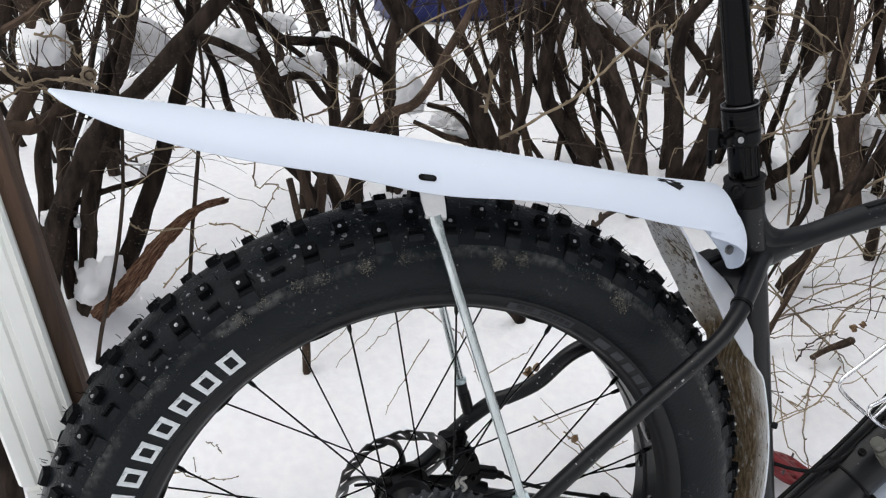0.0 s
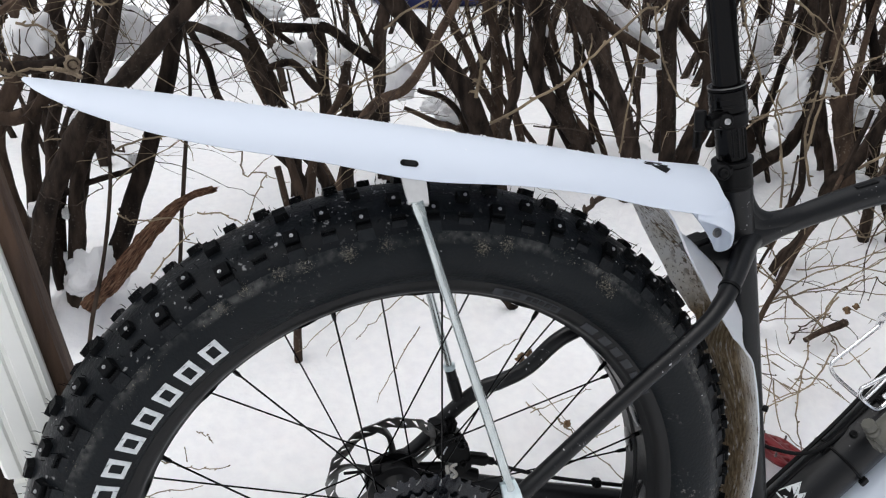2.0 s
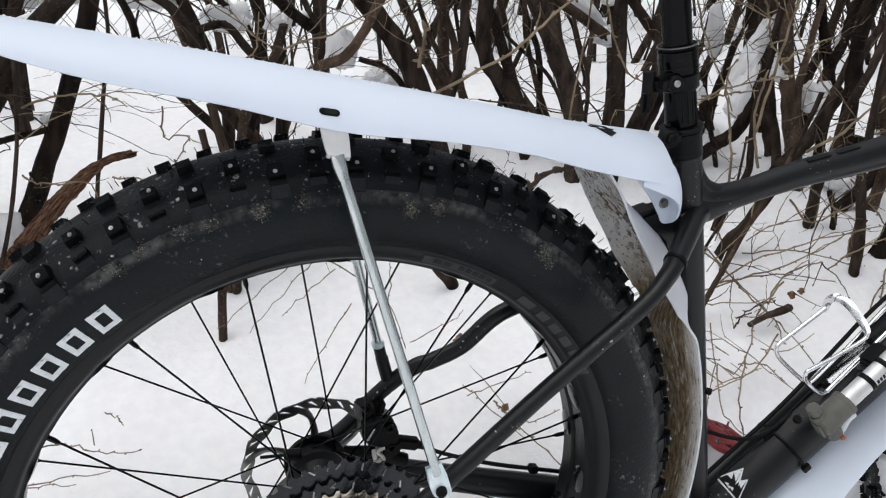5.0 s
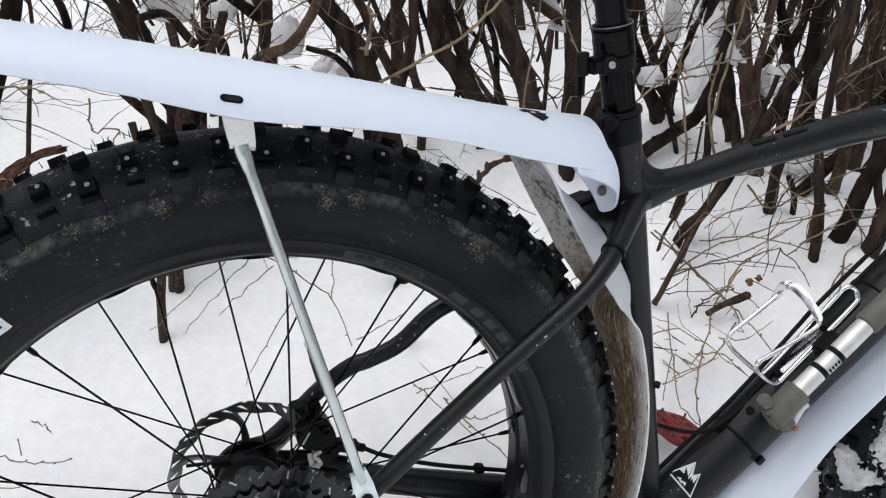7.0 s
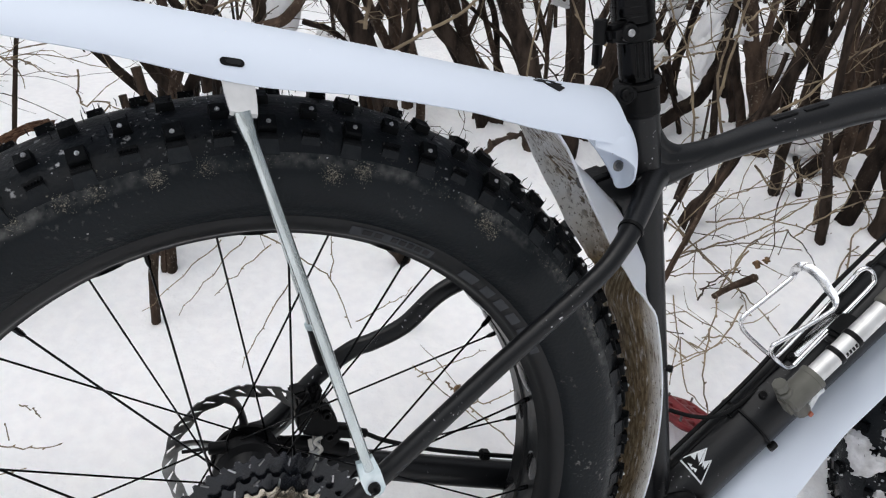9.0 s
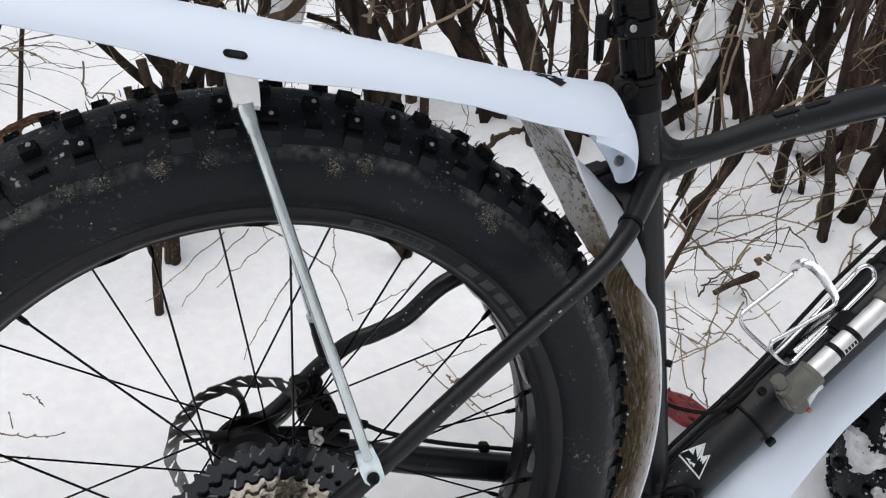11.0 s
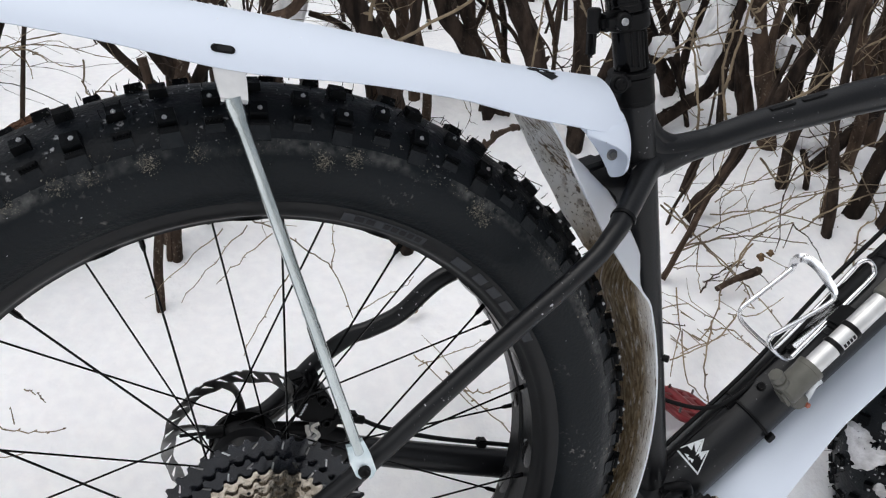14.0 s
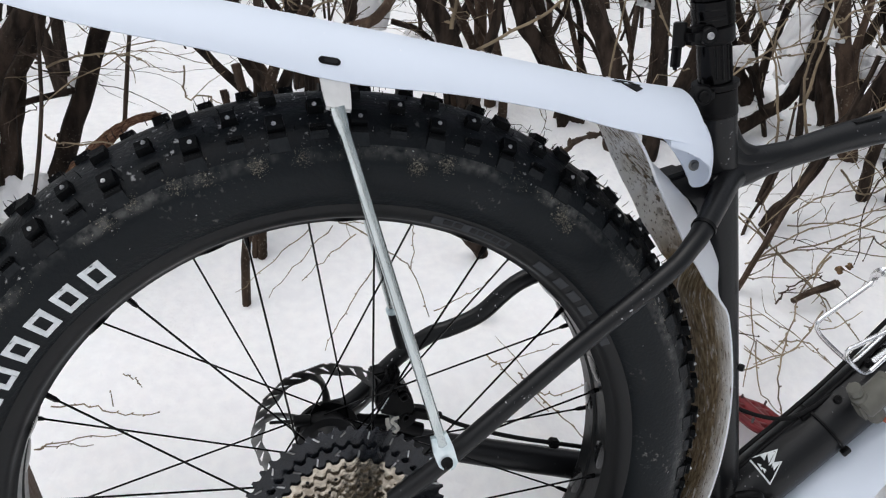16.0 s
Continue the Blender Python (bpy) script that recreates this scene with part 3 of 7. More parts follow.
# white blocks printed on the side wall, in an arc
for k in range(9):
    a = radians(128.6 + 4.95 * k)
    w, h, s = 0.0182, 0.0195, 0.0046
    bm = bmesh.new()

    def shell(u, v):
        r = 0.3155 + v
        y = -(0.0545 + (r - 0.311) * 0.255) - 0.0006 if r < 0.324 else -0.0578 - 0.0006
        return on_wheel(HUB, r, a - u / 0.3155, y)

    def stroke(u0, u1, v0, v1, n=3):
        for i in range(n):
            for j in range(n):
                uu = [u0 + (u1 - u0) * (i + d) / n for d in (0, 1)]
                vv = [v0 + (v1 - v0) * (j + d) / n for d in (0, 1)]
                q = [shell(uu[0], vv[0]), shell(uu[1], vv[0]), shell(uu[1], vv[1]), shell(uu[0], vv[1])]
                bm.faces.new([bm.verts.new(p) for p in q])

    stroke(-w / 2, -w / 2 + s, -h / 2, h / 2)
    stroke(w / 2 - s, w / 2, -h / 2, h / 2)
    stroke(-w / 2 + s, w / 2 - s, h / 2 - s * 0.85, h / 2)
    stroke(-w / 2 + s, w / 2 - s, -h / 2, -h / 2 + s * 0.85)
    bmesh.ops.remove_doubles(bm, verts=bm.verts, dist=1e-5)
    bmesh.ops.recalc_face_normals(bm, faces=bm.faces)
    bmesh.ops.solidify(bm, geom=bm.faces[:], thickness=-0.0005)
    part("printed_block", bm, LETTER, rear_tyre, "white printed block")

# caked specks of dried mud under the shoulder knobs
rnd = random.Random(21)
bm = bmesh.new()
spots = [(radians(d), r) for d, r in ((103.7, 0.341), (82.7, 0.3345), (78.7, 0.3405), (59.2, 0.336), (113.9, 0.345), (119.4, 0.347), (123.2, 0.343), (110.4, 0.344), (98.0, 0.342), (57.6, 0.334))]
spots += [(radians(rnd.uniform(0, 185)), 0.3455 + rnd.gauss(0, 0.003)) for _ in range(64)]
for q, (a0, r0) in enumerate(spots):
    for k in range((380 if q < 4 else 170) if q < 10 else rnd.randrange(8, 34)):
        a, r = a0 + rnd.gauss(0, 0.0105 if q < 10 else 0.024), r0 + rnd.gauss(0, 0.0036 if q < 10 else 0.0030)
        y = -(0.0572 - max(r - 0.337, 0) * 0.31 - max(r - 0.349, 0) * 0.4) - 0.0003
        c = on_wheel(HUB, r, a, y)
        s = rnd.uniform(0.00012, 0.00055) if rnd.random() < 0.93 else rnd.uniform(0.0007, 0.0014)
        vs = [bm.verts.new(c + Vector((rnd.uniform(-1, 1) * s, -rnd.uniform(0, 1) * s, rnd.uniform(-1, 1) * s))) for _ in range(4)]
        for f in ((0, 1, 2), (0, 2, 3), (0, 3, 1), (1, 3, 2)):
            bm.faces.new([vs[i] for i in f])
tagged(part("mud_specks", bm, DRIED_MUD, rear_tyre, smooth=False), kind="stuff")
# grains of snow lying on the tyre
bm = bmesh.new()
for k in range(620):
    a = rnd.uniform(radians(-5), radians(185))
    if rnd.random() < 0.92:
        y = rnd.uniform(-0.05, 0.02)
        r, sl = tyre_skin(y)
    else:
        r = rnd.uniform(0.315, 0.35)
        y = -0.058
    c = on_wheel(HUB, r + 0.0004, a, y - 0.0004)
    s = rnd.uniform(0.0003, 0.0009)
    vs = [bm.verts.new(c + Vector((rnd.uniform(-1, 1) * s, rnd.uniform(-1, 1) * s, rnd.uniform(-1, 1) * s))) for _ in range(4)]
    for f in ((0, 1, 2), (0, 2, 3), (0, 3, 1), (1, 3, 2)):
        bm.faces.new([vs[i] for i in f])
tagged(part("snow_grains", bm, SNOW, rear_tyre, smooth=False), kind="stuff")


# ---- rim, spokes and hub ----
def build_rim(name, center):
    prof = [(0.2985, -0.0415), (0.2975, -0.0425), (0.2945, -0.0425), (0.2900, -0.0405), (0.2850, -0.0370), (0.2825, -0.0330), (0.2805, -0.0270), (0.2772, -0.0245), (0.2768, -0.0060), (0.2795, -0.0045), (0.2795, 0.0045), (0.2768, 0.0060),
            (0.2772, 0.0245), (0.2805, 0.0270), (0.2825, 0.0330), (0.2850, 0.0370), (0.2900, 0.0405), (0.2945, 0.0425), (0.2975, 0.0425), (0.2985, 0.0415), (0.2955, 0.0390), (0.2875, 0.0330), (0.2875, -0.0330), (0.2955, -0.0390)]
    return part(name, revolve(prof, center, 200), RIM, bicycle, "wide black alloy rim")


rim = build_rim("rear_rim", HUB)
part("bead_line", revolve([(0.2985, -0.0440), (0.2997, -0.0450), (0.2997, -0.0400), (0.2985, -0.0400)], HUB, 200), MATT_BLACK, rim)


def arc_patch(a0, a1, r0, r1, center, lift, n):
    """A thin strip on the near flank of the rim."""
    bm = bmesh.new()

    def at(r, a):
        y = -0.0425 + (0.2945 - r) / (0.2945 - 0.2850) * 0.0055
        return on_wheel(center, r, a, y - lift)

    rows = [[bm.verts.new(at(r, a0 + (a1 - a0) * k / n)) for r in (r0, r1)] for k in range(n + 1)]
    for p, q in zip(rows, rows[1:]):
        bm.faces.new((p[0], p[1], q[1], q[0]))
    bmesh.ops.recalc_face_normals(bm, faces=bm.faces)
    bmesh.ops.solidify(bm, geom=bm.faces[:], thickness=0.0004)
    return bm


part("rim_decal", arc_patch(radians(77.5), radians(62.5), 0.2862, 0.2940, HUB, 0.0006, 12), DECAL, rim, "grey printed rim label")
for a, w in ((75.5, 1.6), (73.4, 1.4), (70.4, 1.1), (68.9, 1.1), (67.4, 1.1), (65.9, 1.1), (64.4, 1.1)):
    part("label_bar", arc_patch(radians(a), radians(a - w), 0.2880, 0.2922, HUB, 0.0013, 2), DECAL_MARK, rim)
for a, w in ((56.0, 4.5), (50.6, 3.2), (46.6, 3.2), (42.6, 3.2), (38.6, 3.2), (34.6, 3.2)):
    part("label_bar", arc_patch(radians(a), radians(a - w * 0.8), 0.2862, 0.2940, HUB, 0.0006, 4), DECAL, rim)
# the strip that bulges through the rim's cut-outs
for k in range(32):
    a = radians(86 + 11.25 * (k + 0.5))
    bm = bmesh.new()
    rows = []
    for i in range(9):
        u = -1 + i / 4
        w = math.sqrt(max(1 - u * u, 0.0)) * 0.010 + 0.0005
        rows.append([bm.verts.new(on_wheel(HUB, 0.2767 - 0.0022 * math.cos(v * 1.5) * (1 - u * u), a + u * 0.062, v * w + (0.0155 if k % 2 else -0.0155))) for v in (-1, -0.5, 0, 0.5, 1)])
    for p, q in zip(rows, rows[1:]):
        for j in range(4):
            bm.faces.new((p[j], p[j + 1], q[j + 1], q[j]))
    bmesh.ops.recalc_face_normals(bm, faces=bm.faces)
    part("rim_strip_bulge", bm, STRIP_BLACK, rim)

hub = part("rear_hub", revolve([(0.010, -0.100), (0.012, -0.098), (0.012, -0.050), (0.020, -0.048), (0.031, -0.046), (0.031, -0.042), (0.022, -0.040), (0.019, -0.030), (0.020, 0.040), (0.026, 0.052), (0.033, 0.055), (0.033, 0.059), (0.027, 0.061), (0.027, 0.082), (0.014, 0.084), (0.012, 0.100), (0.010, 0.102)], HUB, 48), GREY_PART, bicycle, "dark grey alloy hub")
for k in range(32):
    rim_a = radians(86 + 11.25 * k)
    near = k % 2 == 0
    lead = (k // 2) % 2 == 0
    hub_a = rim_a + radians(-66 if lead else 66)
    y_rim, y_hub = (-0.014, -0.044) if near else (0.033, 0.074)
    p, q = on_wheel(HUB, 0.2775 if near else 0.2820, rim_a, y_rim), on_wheel(HUB, 0.0285, hub_a, y_hub + (0.0028 if lead else -0.0028))
    bm = bmesh.new()
    sweep(bm, [q, q + (p - q) * 0.5, p], 0.0010, 6)
    spoke = part("spoke", bm, BLACK, bicycle, "thin black steel spoke")
    bm = bmesh.new()
    d = (q - p).normalized()
    sweep(bm, [p - d * 0.002, p + d * 0.009, p + d * 0.0125], [0.0024, 0.0023, 0.0014], 6)
    part("nipple", bm, BLACK, spoke)


# ---- brake rotor ----
def waved(a):
    return 0.0792 + 0.0012 * math.sin(12 * a + 1.0) - (0.0016 if (a * 12 / (2 * math.pi)) % 1 < 0.12 else 0)


ROTOR_Y = 0.084
DISC = (0.003, 0.0, 0.386)
rotor = part("brake_rotor", ring_plate(waved, lambda a: 0.0768, ROTOR_Y - 0.0009, ROTOR_Y + 0.0009, DISC), STEEL, bicycle, "dark steel disc rotor with slanted slots")
part("rotor_inner_ring", ring_plate(lambda a: 0.0702, lambda a: 0.0672 + 0.0015 * math.sin(12 * a), ROTOR_Y - 0.0009, ROTOR_Y + 0.0009, DISC), STEEL, rotor)
for k in range(30):
    a = 2 * math.pi * k / 30
    bm = bmesh.new()
    c0, c1 = on_wheel(DISC, 0.0697, a, ROTOR_Y), on_wheel(DISC, 0.0773, a + 0.135, ROTOR_Y)
    s = Vector((-math.sin(a + 0.07), 0, math.cos(a + 0.07))) * 0.0058
    rows = [[bm.verts.new(p + Vector((0, off, 0))) for p in (c0 - s, c0 + s, c1 + s, c1 - s)] for off in (-0.0008, 0.0008)]
    bm.faces.new(rows[0])
    bm.faces.new(rows[1][::-1])
    for q in range(4):
        bm.faces.new((rows[0][q], rows[0][(q + 1) % 4], rows[1][(q + 1) % 4], rows[1][q]))
    bmesh.ops.recalc_face_normals(bm, faces=bm.faces)
    part("rotor_bridge", bm, STEEL, rotor, smooth=False)
for k in range(6):
    a = 2 * math.pi * k / 6 + 0.567
    bm = bmesh.new()
    line = [on_wheel(DISC, 0.028, a, ROTOR_Y), on_wheel(DISC, 0.045, a + 0.03, ROTOR_Y), on_wheel(DISC, 0.058, a + 0.09, ROTOR_Y), on_wheel(DISC, 0.0692, a + 0.20, ROTOR_Y)]
    sweep(bm, spline(line, 4), [0.0055, 0.0048, 0.0042, 0.0038, 0.0035, 0.0033, 0.0032, 0.0032, 0.0034, 0.0038, 0.0044, 0.0052, 0.0062], 8, squash=0.2, flat=(0, 1, 0))
    part("rotor_arm", bm, STEEL, rotor)
part("rotor_carrier", revolve([(0.034, ROTOR_Y - 0.003), (0.034, ROTOR_Y + 0.003), (0.018, ROTOR_Y + 0.004), (0.018, ROTOR_Y - 0.004)], DISC, 40), MATT_BLACK, rotor)


# ---- cassette ----
def toothed(teeth, r, depth):
    """Radius by angle of a sprocket: narrow teeth with round valleys."""
    def f(a):
        u = abs((a * teeth / (2 * math.pi)) % 1 - 0.5) * 2
        return r - depth * min(max((u - 0.22) / 0.42, 0), 1) ** 0.7
    return f


def build_cog(teeth, r, inner, y, mat, label):
    """A sprocket: a toothed plate with ramps and holes near its rim."""
    bm = bmesh.new()
    n = teeth * 10
    f = toothed(teeth, r, 0.0046)
    rows = []
    for k in range(n):
        a = 2 * math.pi * k / n
        ro = f(a)
        rows.append([bm.verts.new(on_wheel(HUB, q, a, yy)) for q, yy in ((ro, y - 0.0004), (ro, y + 0.0004), (r - 0.007, y + 0.0010), (inner, y + 0.0010), (inner, y - 0.0010), (r - 0.007, y - 0.0010))])
    for k in range(n):
        p, q = rows[k], rows[(k + 1) % n]
        for j in range(6):
            bm.faces.new((p[j], p[(j + 1) % 6], q[(j + 1) % 6], q[j]))
    cog = part("cog", bm, mat, bicycle, label)
    return cog


rnd = random.Random(8)
COGS = [(46, 0.0945, 0.060), (38, 0.0780, 0.050), (32, 0.0662, 0.035), (28, 0.0582, 0.030), (24, 0.0502, 0.026), (21, 0.0442, 0.022), (19, 0.0402, 0.02), (17, 0.0361, 0.018), (15, 0.0321, 0.016), (13, 0.0281, 0.014), (11, 0.0241, 0.012)]
for k, (teeth, r, inner) in enumerate(COGS):
    y = -0.0520 - 0.0038 * k - (0.0008 if k == 1 else 0)
    cog = build_cog(teeth, r, inner, y, COG_BLACK if k < 2 else NICKEL, "black anodised sprocket" if k < 2 else "nickel-plated sprocket")
    for j in range(23 if k < 2 else 10 if r > 0.045 else 0):
        a = 2 * math.pi * (j + 0.3 * k) / (23 if k < 2 else 10)
        if k < 2:
            c = on_wheel(HUB, r - rnd.uniform(0.006, 0.013), a, y - 0.0012)
            m = Matrix.Translation(c) @ Matrix.Rotation(-a + rnd.uniform(-1.2, 1.2), 4, "Y") @ Matrix.Rotation(radians(90), 4, "X")
            # shift ramps, made many and bright to imitate glints on the sprocket
            part("shift_ramp_glint", prism([(-0.0035, -0.0007), (0.0035, -0.0005), (0.004, 0.0007), (-0.003, 0.0008)], 0.0010, m), STUD if j % 2 else STEEL, cog, smooth=False)
        else:
            part("cog_hole", rod(on_wheel(HUB, r - 0.0085, a, y - 0.0012), on_wheel(HUB, r - 0.0085, a, y - 0.0008), 0.0017, 8), MATT_BLACK, cog)
part("lockring", revolve([(0.018, -0.0975), (0.018, -0.094), (0.009, -0.094), (0.009, -0.0985)], HUB, 32), NICKEL, bicycle)

# ---- frame tubes ----
seat_tube = part("seat_tube", tube([(0.468, 0, 0.270), (0.447, 0, 0.360), (0.397, 0, 0.555), (0.3577, 0, 0.705), (0.3435, 0, 0.757)], [0.0170, 0.0190], 24, 8), FRAME, bicycle)
part("tube_lip", rod((0.3435, 0, 0.7565), (0.3423, 0, 0.7605), 0.0199, 24), MATT_BLACK, seat_tube)
tt_line = spline([(0.356, 0, 0.698), (0.382, 0, 0.7010), (0.4050, 0, 0.7085), (0.4315, 0, 0.7170), (0.496, 0, 0.7362), (0.564, 0, 0.7522), (0.636, 0, 0.7690), (0.800, 0, 0.797), (0.965, 0, 0.818)], 8)
bm = bmesh.new()
sweep(bm, tt_line, [0.0190 - 0.0054 * min(1, k / 18) + 0.006 * max(0, (k - 26) / 30) for k in range(len(tt_line))], 20)
top_tube = part("top_tube", bm, FRAME, bicycle)
web = bmesh.new()
sweep(web, spline([(0.3480, 0, 0.772), (0.3560, 0, 0.750), (0.3645, 0, 0.7335), (0.3790, 0, 0.7205), (0.4020, 0, 0.7160), (0.4400, 0, 0.7225)], 6), [0.0085 + 0.0020 * math.sin(math.pi * k / 30) for k in range(31)], 16)
sweep(web, spline([(0.3600, 0, 0.7240), (0.3780, 0, 0.7110), (0.4040, 0, 0.7125), (0.4350, 0, 0.7190)], 6), [0.0140 - 0.0012 * abs(k - 9) / 9 for k in range(19)], 16)
part("frame_gusset", web, FRAME, seat_tube)
for x, z in ((0.515, 0.7545), (0.553, 0.7640)):
    part("tube_port", box((0.030, 0.008, 0.0016), (x, -0.004, z + 0.0015), (0, -15, 0), 0.0006), MATT_BLACK, top_tube)
down_tube = part("down_tube", tube([(0.461, 0, 0.283), (0.506, 0, 0.326), (0.649, 0, 0.461), (0.789, 0, 0.593), (0.968, 0, 0.757)], [0.033, 0.0345], 28, 8), FRAME, bicycle)
part("head_tube", rod((0.955, 0, 0.84), (1.000, 0, 0.70), 0.027, 24), FRAME, bicycle)
part("bottom_bracket", rod((0.472, -0.055, 0.270), (0.472, 0.055, 0.270), 0.024, 24), FRAME, bicycle)


def slim(pts, r0, r1):
    """A stay: slender for most of its length, swelling towards the seat tube."""
    line = spline(pts, 8)
    n = len(line)
    bm = bmesh.new()
    sweep(bm, line, [r0 + (r1 - r0) * max(0, (i / n - 0.42) / 0.58) ** 1.3 for i in range(n)], 16)
    return bm


def stay(side):
    s = side
    if s < 0:
        pts = [(0.030, -0.104, 0.436), (0.071, -0.107, 0.473), (0.168, -0.102, 0.560), (0.2565, -0.097, 0.634), (0.285, -0.088, 0.659), (0.304, -0.073, 0.671), (0.336, -0.042, 0.687), (0.362, -0.014, 0.695), (0.378, 0.0, 0.699)]
        return slim(pts, 0.0084, 0.0148)
    pts = [(0.016, 0.104, 0.394), (0.043, 0.104, 0.4165), (0.0694, 0.102, 0.4482), (0.0903, 0.098, 0.4706), (0.1137, 0.094, 0.4892), (0.1317, 0.090, 0.4970), (0.1631, 0.084, 0.5160), (0.2027, 0.078, 0.5560), (0.2737, 0.080, 0.5804), (0.3239, 0.078, 0.6056), (0.3425, 0.072, 0.6267), (0.3463, 0.058, 0.6585), (0.3507, 0.035, 0.6759), (0.372, 0.008, 0.692)]
    return slim(pts, 0.0092, 0.0125)


near_stay = part("seat_stay", stay(-1), FRAME, bicycle)
part("stay_bridge", rod((0.350, -0.026, 0.690), (0.354, 0.040, 0.677), 0.0135, 20), FRAME, bicycle)
part("seat_stay", stay(1), FRAME, bicycle)
part("zip_tie", revolve([(0.0095, -0.0018), (0.0112, -0.0018), (0.0112, 0.0018), (0.0095, 0.0018)], (0, 0, 0), 24), MATT_BLACK, near_stay).matrix_basis = Matrix.Translation((0.3015, -0.0755, 0.6695)) @ Vector((0.62, 0.50, 0.45)).to_track_quat("Y", "Z").to_matrix().to_4x4()
for s in (-1, 1):
    part("chain_stay", tube([(0.020, s * 0.103, 0.378 if s < 0 else 0.371), (0.110, s * 0.100, 0.352 if s < 0 else 0.348), (0.200, s * 0.084, 0.333), (0.310, s * 0.072, 0.312), (0.400, s * 0.062, 0.292), (0.462, s * 0.030, 0.275)], [0.0135 if s < 0 else 0.0145, 0.0165 if s < 0 else 0.0195], 16, 6), FRAME, bicycle)
    part("dropout", prism([(-0.018, -0.020), (0.012, -0.022), (0.030, -0.006), (0.040, 0.040), (0.026, 0.056), (0.008, 0.040), (-0.012, 0.018)] if s < 0 else [(-0.016, -0.018), (0.012, -0.020), (0.028, -0.004), (0.030, 0.014), (0.018, 0.024), (0.000, 0.021), (-0.012, 0.014)], 0.008, Matrix.Translation((0.006, s * 0.104, 0.385)) @ Matrix.Rotation(radians(90), 4, "X")), FRAME, bicycle)
    part("axle_end", rod((0, s * 0.100, 0.385), (0, s * 0.118, 0.385), 0.010, 16), MATT_BLACK, bicycle)

# brake hose and clips along the far chain stay
hose = part("brake_hose", tube([(0.130, 0.088, 0.388), (0.155, 0.080, 0.379), (0.215, 0.066, 0.366), (0.330, 0.055, 0.343), (0.420, 0.045, 0.318)], 0.0026, 8), MATT_BLACK, bicycle)
for x, y, z in ((0.262, 0.061, 0.357), (0.305, 0.058, 0.349)):
    part("hose_clip", box((0.012, 0.012, 0.010), (x, y, z), (0, 12, 0), 0.002), MATT_BLACK, hose)

# ---- brake caliper ----
def upright(outline, y, thick, bevel=0.0):
    """A block with an outline in x and z, round the plane at y."""
    bm = prism(outline, thick, Matrix.Translation((0, y, 0)) @ Matrix.Rotation(radians(90), 4, "X"))
    bmesh.ops.recalc_face_normals(bm, faces=bm.faces)
    if bevel:
        bmesh.ops.bevel(bm, geom=bm.edges[:], offset=bevel, segments=2, affect="EDGES", clamp_overlap=True)
    return bm


part("stay_yoke", upright([(0.2836, 0.6994), (0.3103, 0.7084), (0.3432, 0.6974), (0.3488, 0.6863), (0.3409, 0.6566), (0.3258, 0.6569), (0.3200, 0.6700), (0.3105, 0.6779), (0.2916, 0.6820)], -0.012, 0.030, 0.005), FRAME, bicycle, "black web between the two seat stays")


caliper = part("brake_caliper", join(
    upright([(0.053, 0.434), (0.067, 0.442), (0.086, 0.434), (0.095, 0.419), (0.098, 0.402), (0.080, 0.396), (0.058, 0.403), (0.053, 0.414)], 0.092, 0.028, 0.003),
    upright([(0.048, 0.447), (0.064, 0.451), (0.071, 0.446), (0.073, 0.436), (0.060, 0.428), (0.050, 0.434)], 0.096, 0.022, 0.002),
    box((0.010, 0.024, 0.024), (0.073, 0.092, 0.443), (0, 12, 0), 0.004),
    upright([(0.080, 0.398), (0.100, 0.400), (0.102, 0.388), (0.092, 0.379), (0.080, 0.377)], 0.090, 0.018, 0.002)), MATT_BLACK, bicycle, "black hydraulic disc brake caliper")
part("caliper_rib", box((0.004, 0.006, 0.022), (0.059, 0.084, 0.438), (0, 35, 0), 0.001), GREY_PART, caliper)
part("caliper_rib", box((0.003, 0.006, 0.016), (0.066, 0.084, 0.443), (0, -20, 0), 0.001), GREY_PART, caliper)
part("piston_cap", upright([(0.075, 0.438), (0.080, 0.442), (0.086, 0.437), (0.088, 0.426), (0.081, 0.421), (0.076, 0.428)], 0.076, 0.006, 0.0015), BLACK, caliper)
part("hose_banjo", join(box((0.030, 0.014, 0.014), (0.109, 0.088, 0.395), (0, 14, 0), 0.003), rod((0.122, 0.088, 0.391), (0.131, 0.088, 0.388), 0.0050, 12)), MATT_BLACK, caliper)
for p in ((0.070, 0.0765, 0.436), (0.088, 0.0800, 0.397), (0.082, 0.0725, 0.427)):
    part("caliper_bolt", bolt(p, (0, -1, 0), 0.0048, 0.004), MATT_BLACK, caliper)
for k in range(5):
    part("caliper_label", box((0.0030, 0.0006, 0.0016), (0.0600 + 0.0014 * k, 0.0775, 0.4110 + 0.0028 * k), (0, -28, 0)), LETTER, caliper)
part("pad_spring", join(tube([(0.0660, 0.074, 0.4000), (0.0668, 0.074, 0.3930), (0.0690, 0.074, 0.3870)], 0.0023, 8, 2, squash=0.4, flat=(0, 1, 0)), tube([(0.0790, 0.074, 0.4000), (0.0735, 0.074, 0.3985), (0.0715, 0.074, 0.3950), (0.0765, 0.074, 0.3900), (0.0790, 0.074, 0.3850), (0.0750, 0.074, 0.3810)], 0.0020, 8, 3, squash=0.4, flat=(0, 1, 0))), PALE_STEEL, caliper, "pale stamped pad spring", smooth=False)
part("caliper_mount", tube([(0.022, 0.092, 0.400), (0.040, 0.094, 0.388), (0.070, 0.092, 0.384), (0.110, 0.090, 0.370)], [0.0060, 0.0085], 10), MATT_BLACK, caliper)
